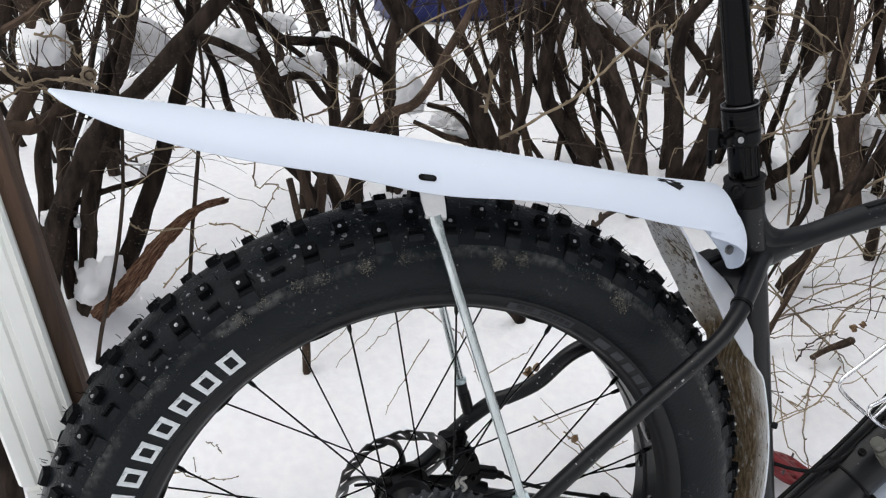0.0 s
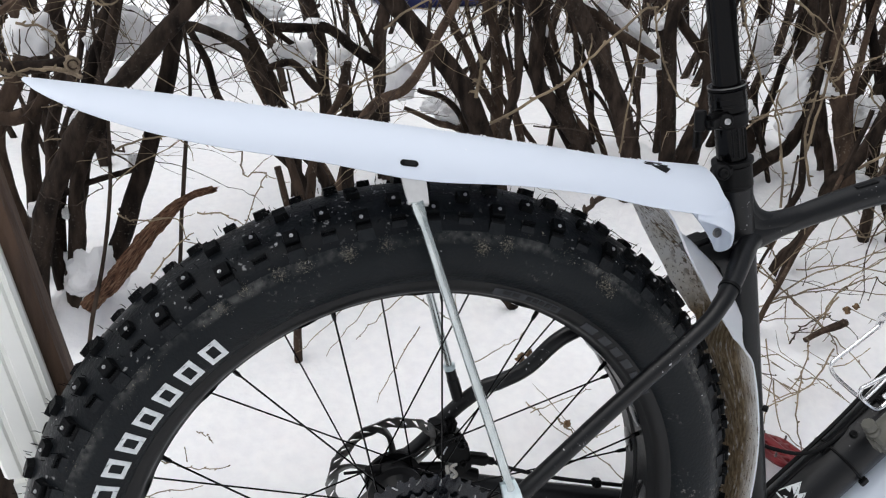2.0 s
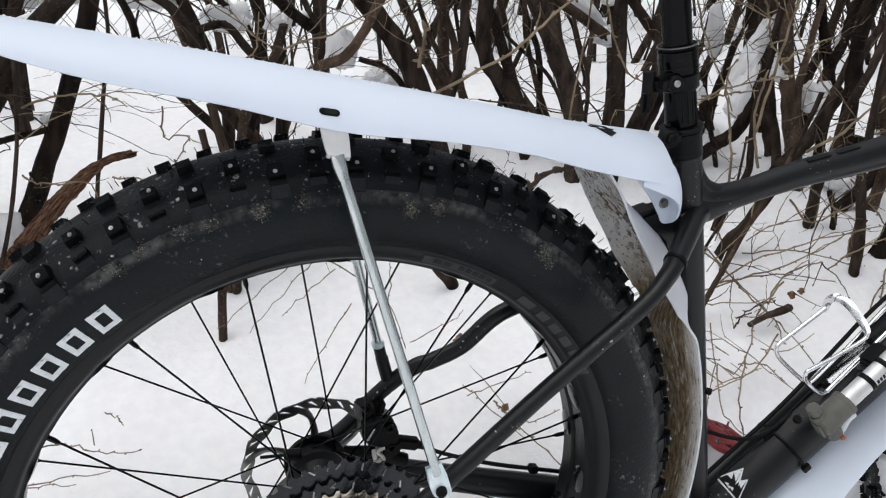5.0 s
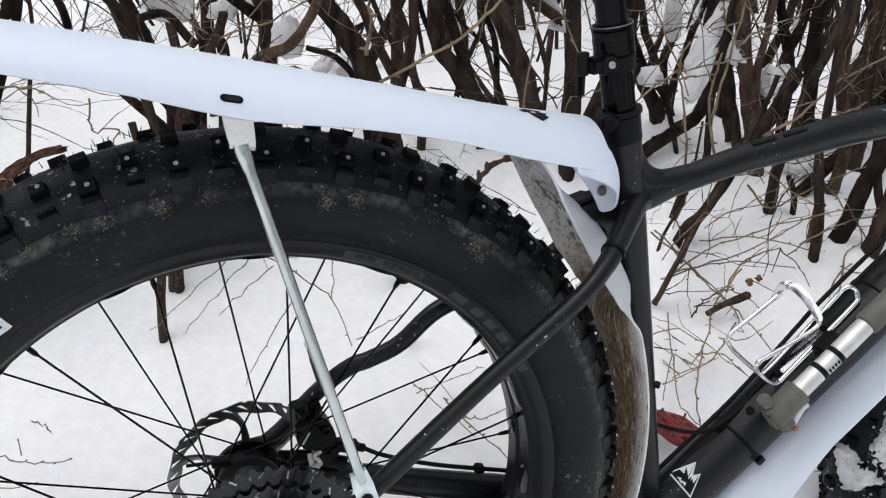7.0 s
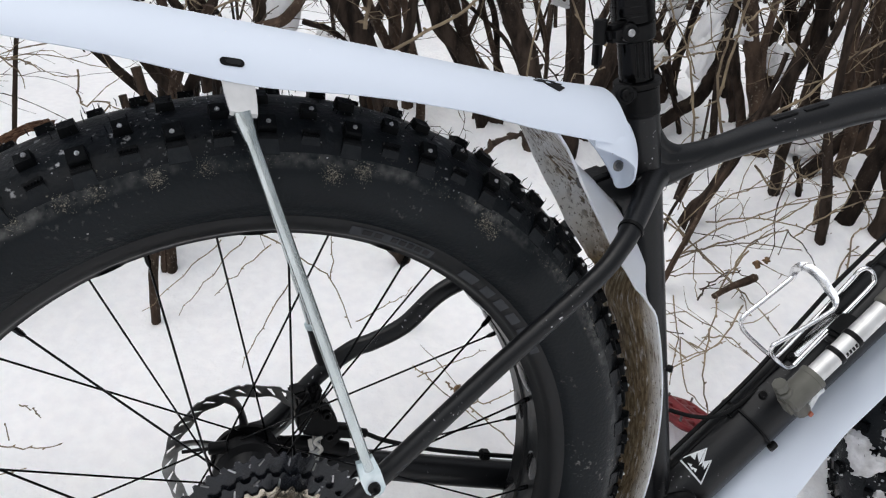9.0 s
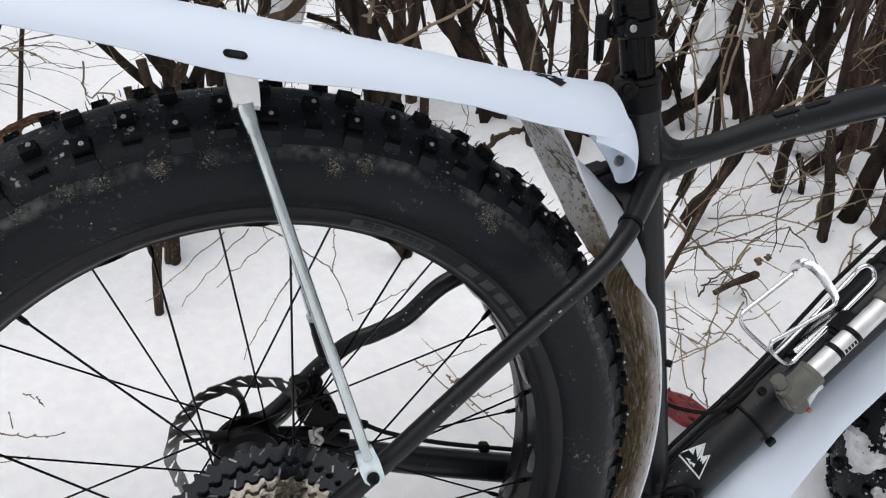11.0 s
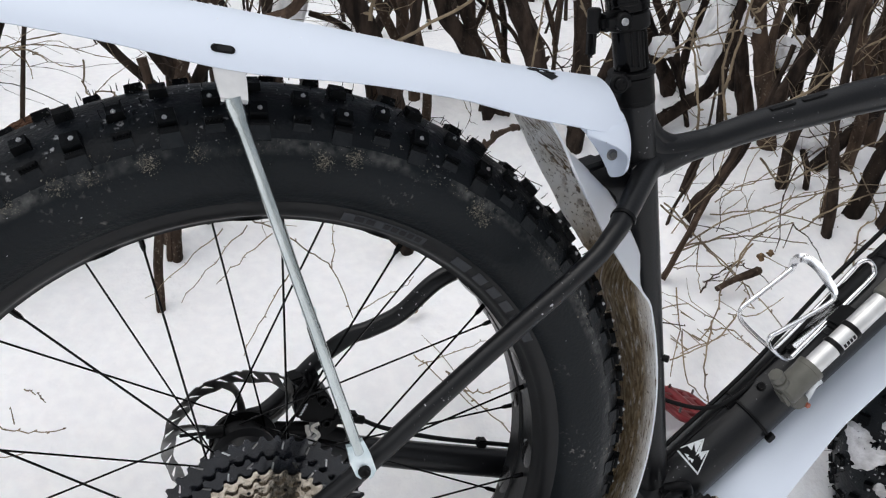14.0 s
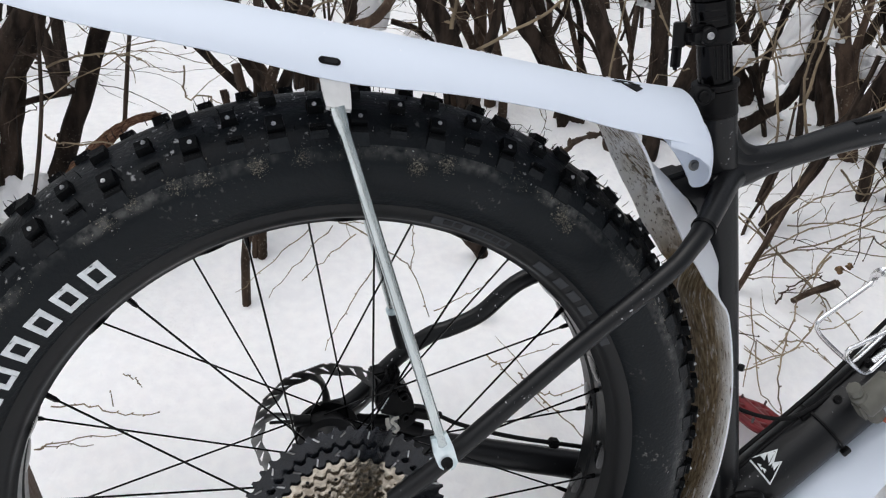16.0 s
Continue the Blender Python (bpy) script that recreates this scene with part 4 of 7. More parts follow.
part("through_axle_nut", join(rod((-0.036, 0.060, 0.415), (-0.018, 0.058, 0.416), 0.0062, 10), rod((-0.060, 0.062, 0.414), (-0.036, 0.060, 0.415), 0.0018, 8)), MATT_BLACK, hub)

# ---- seat post ----
AX = Vector((0.3232, 0, 0.830)) - Vector((0.3435, 0, 0.757))
AX.normalize()
BASE = Vector((0.3435, 0, 0.757))


def along(d):
    return BASE + AX * d


post = part("seat_post", rod(along(-0.03), along(0.100), 0.0157, 32), BLACK, bicycle, "glossy black dropper seat post")
part("wiper_collar", join(rod(along(0.0815), along(0.1070), 0.0190, 32), rod(along(0.0825), along(0.0900), 0.0193, 32), rod(along(0.0915), along(0.0985), 0.0193, 32)), BLACK, post)
part("collar_lip", rod(along(0.1060), along(0.1100), 0.0193, 32, 0.0180), BLACK, post)
part("stanchion", rod(along(0.095), along(0.34), 0.0142, 32), BLACK, post)
part("wiper_ring", revolve([(0.0184, -0.0006), (0.0194, -0.0006), (0.0194, 0.0006), (0.0184, 0.0006)], (0, 0, 0), 40), STEEL, post).matrix_basis = Matrix.Translation(along(0.1092)) @ AX.to_track_quat("Y", "Z").to_matrix().to_4x4()
for k in range(4):
    a = radians(-118 + 22 * k)
    off = Vector((math.cos(a) * 0.0156, math.sin(a) * 0.0156, 0))
    part("post_groove", rod(along(0.034) + off, along(0.066) + off, 0.0012, 8), MATT_BLACK, post)
clamp = part("seat_clamp", join(rod(along(-0.004), along(0.0265), 0.0196, 36), rod(along(0.0250), along(0.0300), 0.0216, 36), rod(along(-0.0052), along(-0.0035), 0.0186, 36)), MATT_BLACK, bicycle, "black seat clamp collar")
part("clamp_lug", join(box((0.019, 0.017, 0.017), tuple(along(0.0170) + Vector((-0.0215, -0.013, 0.002))), (0, -16, 25), 0.005), rod(along(0.0170) + Vector((-0.0250, -0.008, 0.002)), along(0.0170) + Vector((-0.0285, -0.0235, 0.002)), 0.0088, 18)), MATT_BLACK, clamp)
part("clamp_bolt", bolt(along(0.0170) + Vector((-0.0280, -0.0225, 0.002)), (-0.22, -0.97, 0.05), 0.0056, 0.0040), BLACK, clamp)
band = part("post_band", rod(along(0.0665), along(0.0820), 0.0188, 32), MATT_BLACK, post, "black band clamp with a hanging bracket")
part("band_arm", join(box((0.030, 0.016, 0.0150), tuple(along(0.0735) + Vector((-0.0225, -0.010, 0.0))), (0, -14, 12), 0.004), rod(along(0.0735) + Vector((-0.0155, -0.006, 0)), along(0.0735) + Vector((-0.0165, -0.0205, 0)), 0.0078, 18)), MATT_BLACK, band)
part("band_screw", bolt(along(0.0735) + Vector((-0.0165, -0.0200, 0.0)), (-0.2, -1, 0.1), 0.0033, 0.0022), STUD, band)
part("band_bracket", join(rod(along(0.0840) + Vector((-0.0380, -0.008, -0.001)), along(0.0600) + Vector((-0.0420, -0.008, 0.001)), 0.0060, 14), box((0.008, 0.010, 0.026), tuple(along(0.0520) + Vector((-0.0400, 0.000, 0.0))), (0, -6, 0), 0.003)), MATT_BLACK, band)


# ---- the long upper mudguard ----
def lerp(a, b, t):
    return a + (b - a) * t


def guard_line(x):
    """Ridge height, half width and drop of the upper mudguard at x."""
    u = (x + 0.333) / 0.646
    z = lerp(0.855, 0.769, u) + 0.004 * math.sin(math.pi * u) + 0.006 * (max(0, x - 0.2) / 0.1) ** 1.3
    tip = min(max((x + 0.334) / 0.20, 0), 1)
    half = 0.0006 + 0.0605 * (1 - (1 - tip) ** 2.2) ** 0.55
    drop = (0.0275 + 0.0075 * math.exp(-((x + 0.02) / 0.07) ** 2)) * (half / 0.061) ** 1.5 + 0.013 * max(u - 0.75, 0) / 0.25
    half *= 1 - 0.17 * (max(0, x - 0.262) / 0.038) ** 2
    return z, half, drop


def on_guard(x, y):
    """Height of the upper mudguard's outside."""
    z, half, drop = guard_line(x)
    v = math.asin(min(max(y / half * math.sin(1.42), -1), 1)) / 1.42
    return z - drop * (1 - math.cos(v * 1.42)) / (1 - math.cos(1.42))


def upper_guard():
    rows = []
    n, m = 60, 18
    for i in range(n + 1):
        x = lerp(-0.333, 0.300, i / n)
        z, half, drop = guard_line(x)
        end = max(0, (x - 0.20) / 0.10)
        row = []
        for j in range(m + 1):
            v = -1 + 2 * j / m
            row.append(Vector((x + 0.006 * end * min(max((-v - 0.5) / 0.4, 0), 1) ** 2, half * math.sin(v * 1.42) / math.sin(1.42), z - drop * (1 - math.cos(v * 1.42)) / (1 - math.cos(1.42)))))
        rows.append(row)
    return sheet(rows, 0.0022)


guard = part("rear_mudguard", upper_guard(), [WHITE_PLASTIC, WHITE_PLASTIC], bicycle, "long white plastic mudguard blade")
# its front end is rolled round into an ear that a rivet holds
roll = []
for x, y, zb, zt in ((0.262, -0.0605, 0.7390, 0.746), (0.290, -0.0600, 0.7300, 0.746), (0.309, -0.0550, 0.7190, 0.746), (0.3165, -0.0470, 0.7060, 0.749), (0.3185, -0.0370, 0.6965, 0.750), (0.3160, -0.0295, 0.6930, 0.747), (0.3120, -0.0270, 0.6945, 0.745), (0.3075, -0.0270, 0.7020, 0.743), (0.2990, -0.0280, 0.7135, 0.742), (0.2850, -0.0295, 0.7280, 0.743), (0.2700, -0.0310, 0.7400, 0.7455), (0.2500, -0.0340, 0.7462, 0.7480)):
    front = min(max((x - 0.300) / 0.018, 0), 1) if y < -0.033 else 0
    roll.append([Vector((x - 0.0095 * front * (j / 8) ** 2, y + (0.004 + 0.006 * front) * (j / 8) ** 3, lerp(zb, zt + 0.004 * front, j / 8))) for j in range(9)])
fine = [spline([r[j] for r in roll], 4) for j in range(9)]
part("mudguard_ear", sheet([[fine[j][i] for j in range(9)] for i in range(len(fine[0]))], 0.0020), [WHITE_PLASTIC, WHITE_PLASTIC], guard, "rolled white plastic ear")
part("rivet", join(bolt((0.3110, -0.0280, 0.7135), (-0.15, -1, 0.1), 0.0052, 0.0016), bolt((0.3110, -0.0290, 0.7135), (-0.15, -1, 0.1), 0.0034, 0.0030)), STEEL, guard, "dark rivet")
for x, z in ((0.3035, 0.7255), (0.2985, 0.7310), (0.3170, 0.7030)):
    part("punched_hole", rod((x, -0.0275, z), (x, -0.0282, z), 0.0013, 8), MATT_BLACK, guard)


sl = []
for k in range(16):
    a = 2 * math.pi * k / 16
    sl.append((0.0045 * math.copysign(1, math.cos(a)) + 0.0038 * math.cos(a), 0.0030 * math.sin(a)))
SLOT = Matrix.Translation((-0.030, -0.0555, on_guard(-0.030, -0.0555) + 0.0004)) @ Matrix.Rotation(radians(7), 4, "Y") @ Matrix.Rotation(radians(60), 4, "X")
part("strap_slot", prism(sl, 0.003, SLOT), MATT_BLACK, guard, "dark strap slot")
part("slot_strap", prism([(x * 0.62 + 0.001, y * 0.6 + 0.0004) for x, y in sl], 0.0036, SLOT), GREY_PART, guard)
for dx, dy, shape in ((0.000, -0.006, ((-0.007, 0.006), (0.009, 0.006), (0.012, 0.001), (0.001, -0.009))), (-0.007, 0.003, ((-0.007, 0.002), (0.004, 0.003), (0.005, 0.001), (-0.004, -0.001))), (0.008, 0.003, ((-0.006, 0.002), (0.006, 0.001), (0.003, -0.002), (-0.004, -0.001))), (0.000, 0.009, ((-0.010, 0.001), (0.009, 0.002), (0.010, 0.000), (-0.008, -0.001)))):
    x, y = 0.238 + dx, -0.016 + dy
    z = on_guard(x, y) + 0.0016
    slope = math.degrees(math.atan2(on_guard(x, y + 0.003) - on_guard(x, y - 0.003), 0.006))
    part("mark", prism(shape, 0.0006, Matrix.Translation((x, y, z)) @ Matrix.Rotation(radians(slope), 4, "X") @ Matrix.Rotation(radians(7), 4, "Y")), MATT_BLACK, guard, "black printed mark", smooth=False)


# crumbs of snow along the blade's ridge
rnd = random.Random(12)
bm = bmesh.new()
for k in range(520):
    x = rnd.uniform(-0.26, 0.24)
    if noise.noise(Vector((x * 16, 0, 5))) < rnd.uniform(-0.35, 0.25):
        continue
    y = rnd.uniform(0.012, 0.034) if rnd.random() < 0.85 else rnd.uniform(-0.045, 0.012)
    c = Vector((x, y, on_guard(x, y) + 0.0013))
    r = rnd.uniform(0.0004, 0.0016) * (1 if y > 0.012 else 0.45)
    vs = [bm.verts.new(c + Vector((rnd.uniform(-1, 1) * r, rnd.uniform(-1, 1) * r, rnd.uniform(-0.6, 1) * r))) for _ in range(5)]
    bmesh.ops.convex_hull(bm, input=vs)
tagged(part("snow_crumbs", bm, SNOW, guard, smooth=False), kind="stuff")


# ---- mudguard between the tyre and the seat tube ----
def stepped(pts, deg):
    """A value by angle, straight between the given places."""
    if deg <= pts[0][0]:
        return pts[0][1]
    for (a, p), (b, q) in zip(pts, pts[1:]):
        if deg <= b:
            return lerp(p, q, (deg - a) / (b - a))
    return pts[-1][1]


def lower_guard():
    """Nearly flat low down; higher up its rims turn in towards the tyre and the back bulges out."""
    rim = ((-30, 0.3970), (-8, 0.3990), (5, 0.4030), (19, 0.4080), (27, 0.4120), (33, 0.3960), (40, 0.3930), (43.5, 0.3970), (47.8, 0.4020), (51.5, 0.4095), (55.5, 0.4215), (58.5, 0.4280))
    depth = ((26, 0.0), (29, 0.010), (33, 0.031), (40, 0.036), (44, 0.031), (47.8, 0.023), (51.5, 0.013), (55.5, 0.004), (59, 0.000))
    rows = []
    n, m = 80, 22
    for i in range(n + 1):
        deg = lerp(58, -29, i / n)
        edge, wall = stepped(rim, deg), stepped(depth, deg)
        k = min(max((deg - 26) / 7, 0), 1)
        k = k * k * (3 - 2 * k)
        row = []
        for j in range(m + 1):
            v = -1 + 2 * j / m
            y = -0.002 - (0.0485 if v > 0 else 0.0425) * v
            flat = min(edge, 0.400) if v < 0 else lerp(min(edge, 0.400), edge, v)
            walled = edge + wall * (1 - abs(v) ** 3.0)
            row.append(on_wheel(HUB, lerp(flat, walled, k), radians(deg), y * (1 - 0.10 * k * (v < 0))) + Vector((0.006 * k, 0, 0)))
        rows.append(row)
    return sheet(rows[::-1], 0.0022, uv=5.0)


part("inner_mudguard", lower_guard(), [THIN_PLASTIC, MUDDY], bicycle, "white plastic guard splashed with brown mud inside")

# ---- struts that carry the mudguard ----
plate = []
for y, z, w in ((-0.0575, 0.7880, 0.0108), (-0.0605, 0.7830, 0.0108), (-0.0640, 0.7760, 0.0106), (-0.0685, 0.7690, 0.0098), (-0.0710, 0.7655, 0.0092), (-0.0695, 0.7635, 0.0088), (-0.0620, 0.7625, 0.0085)):
    plate.append([Vector((-0.0270 + (0.788 - z) * 0.12 + w * (j / 4 - 1), y, z - 0.10 * w * (j / 4 - 1))) for j in range(9)])
bracket = part("strut_bracket", sheet(plate, 0.0022), [ALU, ALU], bicycle, "bent brushed-aluminium bracket")
strut = part("mudguard_strut", rod((-0.0235, -0.0715, 0.7595), (0.0640, -0.1215, 0.5000), 0.0045, 20), ZINC, bicycle, "galvanised steel strut")
part("strut_neck", tube([(-0.0255, -0.0700, 0.7660), (-0.0240, -0.0712, 0.7600), (-0.0222, -0.0722, 0.7550), (-0.0195, -0.0738, 0.7470)], [0.0058, 0.0060, 0.0056, 0.0046], 16, 1, squash=0.85, flat=(0, 1, 0)), ZINC, strut)
part("strut_yoke", prism([(-0.0072, 0.0225), (0.0000, 0.0210), (0.0066, 0.0235), (0.0090, 0.010), (0.0098, -0.006), (0.0062, -0.0105), (0.0030, -0.0120), (0.0024, -0.004), (-0.0020, -0.004), (-0.0034, -0.009), (-0.0066, -0.005), (-0.0080, 0.006)], 0.005, Matrix.Translation((0.0665, -0.1225, 0.4880)) @ Matrix.Rotation(radians(-16), 4, "Y") @ Matrix.Rotation(radians(84), 4, "X")), ZINC_BLUE, strut, "flattened bluish zinc fork end")
part("strut_bolt", bolt((0.0678, -0.116, 0.4850), (0, -1, 0.05), 0.0052, 0.013), MATT_BLACK, strut)
far_strut = part("mudguard_strut", rod((-0.013, 0.066, 0.770), (0.0705, 0.100, 0.5150), 0.0046, 14), ZINC, bicycle, "galvanised steel strut")
part("strut_yoke", join(rod((0.0700, 0.100, 0.517), (0.0755, 0.101, 0.499), 0.0064, 12), rod((0.0750, 0.101, 0.501), (0.0840, 0.100, 0.472), 0.0072, 12)), GREY_PART, far_strut)
part("strut_ring", rod((0.0690, 0.0998, 0.520), (0.0708, 0.1002, 0.514), 0.0072, 12), ZINC_BLUE, far_strut)

# ---- down tube: sticker, ties, cables ----
DT = (Vector((0.780, 0, 0.602)) - Vector((0.497, 0, 0.335))).normalized()
DN = Vector((-DT.z, 0, DT.x))
DT0 = Vector((0.497, 0, 0.335))


def dt(s, n, y):
    return DT0 + DT * s + DN * n + Vector((0, y, 0))


# the sticker, as triangles of (distance along the tube, degrees round it)
OUTLINE = (((0.0025, 93.3), (0.0352, 69.0), (0.0214, 55.4)), ((0.0025, 93.3), (0.0214, 55.4), (0.0003, 28.2)), ((0.0214, 55.4), (0.0291, 47.5), (0.0003, 28.2)))
FIELD = (((0.0045, 88.3), (0.0319, 68.1), (0.0192, 55.6)), ((0.0045, 88.3), (0.0192, 55.6), (0.0024, 32.7)), ((0.0192, 55.6), (0.0261, 47.7), (0.0024, 32.7)))
PEAK = (((0.0150, 79.8), (0.0229, 74.8), (0.0149, 68.0)), ((0.0229, 74.8), (0.0313, 67.8), (0.0161, 59.6)), ((0.0313, 67.8), (0.0196, 55.6), (0.0133, 56.3)), ((0.0196, 55.6), (0.0257, 47.7), (0.0145, 44.6)), ((0.0196, 55.6), (0.0194, 52.1), (0.0146, 50.6)))
SLOPE = (((0.0064, 73.7), (0.0092, 65.1), (0.0056, 64.3)), ((0.0056, 66.9), (0.0081, 59.2), (0.0044, 58.4)), ((0.0072, 61.8), (0.0093, 53.6), (0.0049, 51.5)))


def sticker_shape(triangles, lift):
    """A film laid round the upper flank of the tube."""
    bm = bmesh.new()
    n, r = 8, 0.0338 + lift
    for tri in triangles:
        (s0, a0), (s1, a1), (s2, a2) = tri
        grid = {}
        for i in range(n + 1):
            for k in range(n + 1 - i):
                u, v = i / n, k / n
                a = radians(a0 + (a1 - a0) * u + (a2 - a0) * v)
                grid[i, k] = bm.verts.new(dt(s0 + (s1 - s0) * u + (s2 - s0) * v, r * math.sin(a) - 0.013, -r * math.cos(a)))
        for i in range(n):
            for k in range(n - i):
                bm.faces.new((grid[i, k], grid[i + 1, k], grid[i, k + 1]))
                if k < n - i - 1:
                    bm.faces.new((grid[i + 1, k], grid[i + 1, k + 1], grid[i, k + 1]))
    bmesh.ops.recalc_face_normals(bm, faces=bm.faces)
    return bm


sticker = part("sticker", sticker_shape(OUTLINE, 0.0006), LETTER, down_tube, "black and white mountain-shaped sticker", smooth=False)
part("sticker_field", sticker_shape(FIELD, 0.0011), MATT_BLACK, sticker, smooth=False)
part("sticker_peak", sticker_shape(PEAK, 0.0016), LETTER, sticker, smooth=False)
part("sticker_slope", sticker_shape(SLOPE, 0.0016), LETTER, sticker, smooth=False)


def tie(s):
    bm = bmesh.new()
    line = [dt(s, 0.0356 * math.sin(a) - 0.013, -0.0356 * math.cos(a)) for a in [radians(-70 + 20 * k) for k in range(16)]]
    sweep(bm, line, 0.0019, 6)
    return join(bm, box((0.011, 0.006, 0.009), tuple(dt(s, -0.026, -0.0365)), (0, -43, 0), 0.001))


part("cable_tie", tie(0.092), MATT_BLACK, down_tube)
part("cable_tie", tie(0.335), MATT_BLACK, down_tube)
for y, lift, r in ((0.012, 0.0045, 0.0028), (0.001, -0.0010, 0.0026)):
    part("gear_cable", tube([dt(-0.07, 0.020 + lift, y), dt(0.02, 0.0215 + lift, y), dt(0.092, 0.0205 + lift, y), dt(0.151, 0.0235 + lift, y), dt(0.232, 0.033 + lift, y), dt(0.291, 0.038 + lift, y), dt(0.46, 0.040 + lift, y)], r, 8), MATT_BLACK, bicycle, "black cable")
part("gear_cable", tube([(0.455, 0.045, 0.412), (0.484, 0.025, 0.402), (0.514, 0.005, 0.402), (0.539, -0.003, 0.412), (0.572, -0.002, 0.432), (0.603, 0.001, 0.459), (0.660, 0.004, 0.514)], 0.0026, 8), MATT_BLACK, bicycle, "black cable")
part("cable_guide", box((0.014, 0.013, 0.010), tuple(dt(0.085, 0.0215, -0.001)), (0, -43, 0), 0.002), MATT_BLACK, down_tube)
part("cable_stop", join(tube([(0.4520, -0.030, 0.328), (0.4640, -0.037, 0.334), (0.4740, -0.039, 0.3330), (0.4800, -0.038, 0.3230), (0.4815, -0.036, 0.3150)], 0.0052, 10), box((0.014, 0.012, 0.012), (0.452, -0.032, 0.324), (0, -30, 0), 0.003)), MATT_BLACK, down_tube)
part("frame_boss", bolt(dt(0.123, 0.018, -0.012), (-0.35, -0.55, 0.75), 0.0050, 0.005), MATT_BLACK, down_tube)
part("tube_bolt", bolt((0.427, -0.013, 0.487), (0.6, -0.7, 0), 0.0040, 0.006), MATT_BLACK, seat_tube)


# ---- white guard under the down tube ----
def belly_guard():
    rows = []
    n, m = 36, 16
    for i in range(n + 1):
        s = lerp(-0.06, 0.52, i / n)
        flare = max(0, (0.16 - s) / 0.2)
        row = []
        for j in range(m + 1):
            v = -1 + 2 * j / m
            a = abs(v)
            y = math.copysign(0.068 * a, v)
            depth = -0.0492 - 0.007 * a ** 2 - 0.050 * flare * max(0, a - 0.3) / 0.7
            row.append(dt(s, depth, y))
        rows.append(row)
    return sheet(rows, 0.0022)


part("down_tube_guard", belly_guard(), [WHITE_PLASTIC, WHITE_PLASTIC], bicycle, "white plastic guard under the down tube")

# ---- bottle cage ----
SHIFT = Vector((0.0037, -0.013, 0.0105))


def cg(s, n, y):
    """A place on the cage, which sits on the tube's upper face."""
    return dt(s + SHIFT.x, n + SHIFT.y, y + SHIFT.z)


cage = part("bottle_cage", tube([cg(0.162, 0.038, 0.001), cg(0.167, 0.039, -0.004), cg(0.205, 0.043, -0.006), cg(0.247, 0.047, -0.007), cg(0.289, 0.054, -0.009), cg(0.299, 0.058, -0.011), cg(0.307, 0.057, -0.014), cg(0.310, 0.049, -0.017), cg(0.307, 0.042, -0.020), cg(0.298, 0.039, -0.022), cg(0.242, 0.038, -0.024), cg(0.188, 0.038, -0.026), cg(0.167, 0.038, -0.027)], 0.0029, 12), POLISHED, bicycle, "polished aluminium rod bottle cage")
part("cage_loop", tube([cg(0.240, 0.092, 0.020), cg(0.193, 0.095, 0.022), cg(0.168, 0.098, 0.022), cg(0.159, 0.094, 0.021), cg(0.157, 0.081, 0.019), cg(0.159, 0.058, 0.010), cg(0.162, 0.038, 0.001)], 0.0027, 12), POLISHED, cage)
part("cage_loop", tube([cg(0.244, 0.075, -0.035), cg(0.234, 0.073, -0.036), cg(0.199, 0.084, -0.037), cg(0.165, 0.097, -0.038), cg(0.155, 0.100, -0.038), cg(0.149, 0.092, -0.037), cg(0.151, 0.073, -0.035), cg(0.158, 0.047, -0.030), cg(0.167, 0.038, -0.027)], 0.0027, 12), POLISHED, cage)
bm = bmesh.new()
arc = spline([cg(0.236, 0.089, 0.0205), cg(0.242, 0.094, 0.020), cg(0.247, 0.100, 0.018), cg(0.252, 0.104, 0.012), cg(0.256, 0.101, 0.003), cg(0.255, 0.094, -0.010), cg(0.251, 0.084, -0.022), cg(0.247, 0.078, -0.031), cg(0.243, 0.075, -0.0355)], 6)
sweep(bm, arc, [0.0030 + 0.0026 * math.sin(math.pi * k / (len(arc) - 1)) ** 0.5 for k in range(len(arc))], 10, squash=0.24, flat=tuple(DN * 0.75 + Vector((0, -0.35, 0)) - DT * 0.3))
part("cage_band", bm, POLISHED, cage, "flat polished band")
part("cage_plate", prism([(-0.034, -0.0085), (0.034, -0.0085), (0.036, 0.0), (0.034, 0.0085), (-0.034, 0.0085), (-0.036, 0.0)], 0.0022, Matrix.Translation(cg(0.214, 0.036, -0.0155)) @ Matrix((DT, DN.cross(DT), DN)).transposed().to_4x4()), POLISHED, cage)
for d in (0.176, 0.252):
    part("cage_bolt", bolt(cg(d, 0.036, -0.0155), tuple(DN), 0.0042, 0.004), MATT_BLACK, cage)
    part("cage_boss", rod(cg(d, 0.036, -0.0155), cg(d, 0.028, -0.0155), 0.0060, 14), MATT_BLACK, cage)
part("cage_clip", box((0.032, 0.026, 0.018), tuple(dt(0.238, 0.034, -0.034)), (0, -43.5, 0), 0.004), MATT_BLACK, cage)
part("pump_hook", tube([dt(0.216, 0.036, -0.030), dt(0.214, 0.044, -0.040), dt(0.212, 0.050, -0.052)], 0.0036, 8), MATT_BLACK, cage)

# ---- pedal, crank, chain and front wheel ----
crank = part("crank_arm", tube([(0.472, 0.062, 0.270), (0.540, 0.072, 0.290), (0.600, 0.076, 0.312)], [0.014, 0.010], 10, squash=0.6, flat=(0, 1, 0)), BLACK, bicycle)
PEDAL = Matrix.Translation((0.602, 0.130, 0.316)) @ Matrix.Rotation(radians(18), 4, "Y")


def pedal_rail(pts, r):
    return tube([PEDAL @ Vector(p) for p in pts], r, 8, 4, squash=0.75, flat=(0, 0, 1))


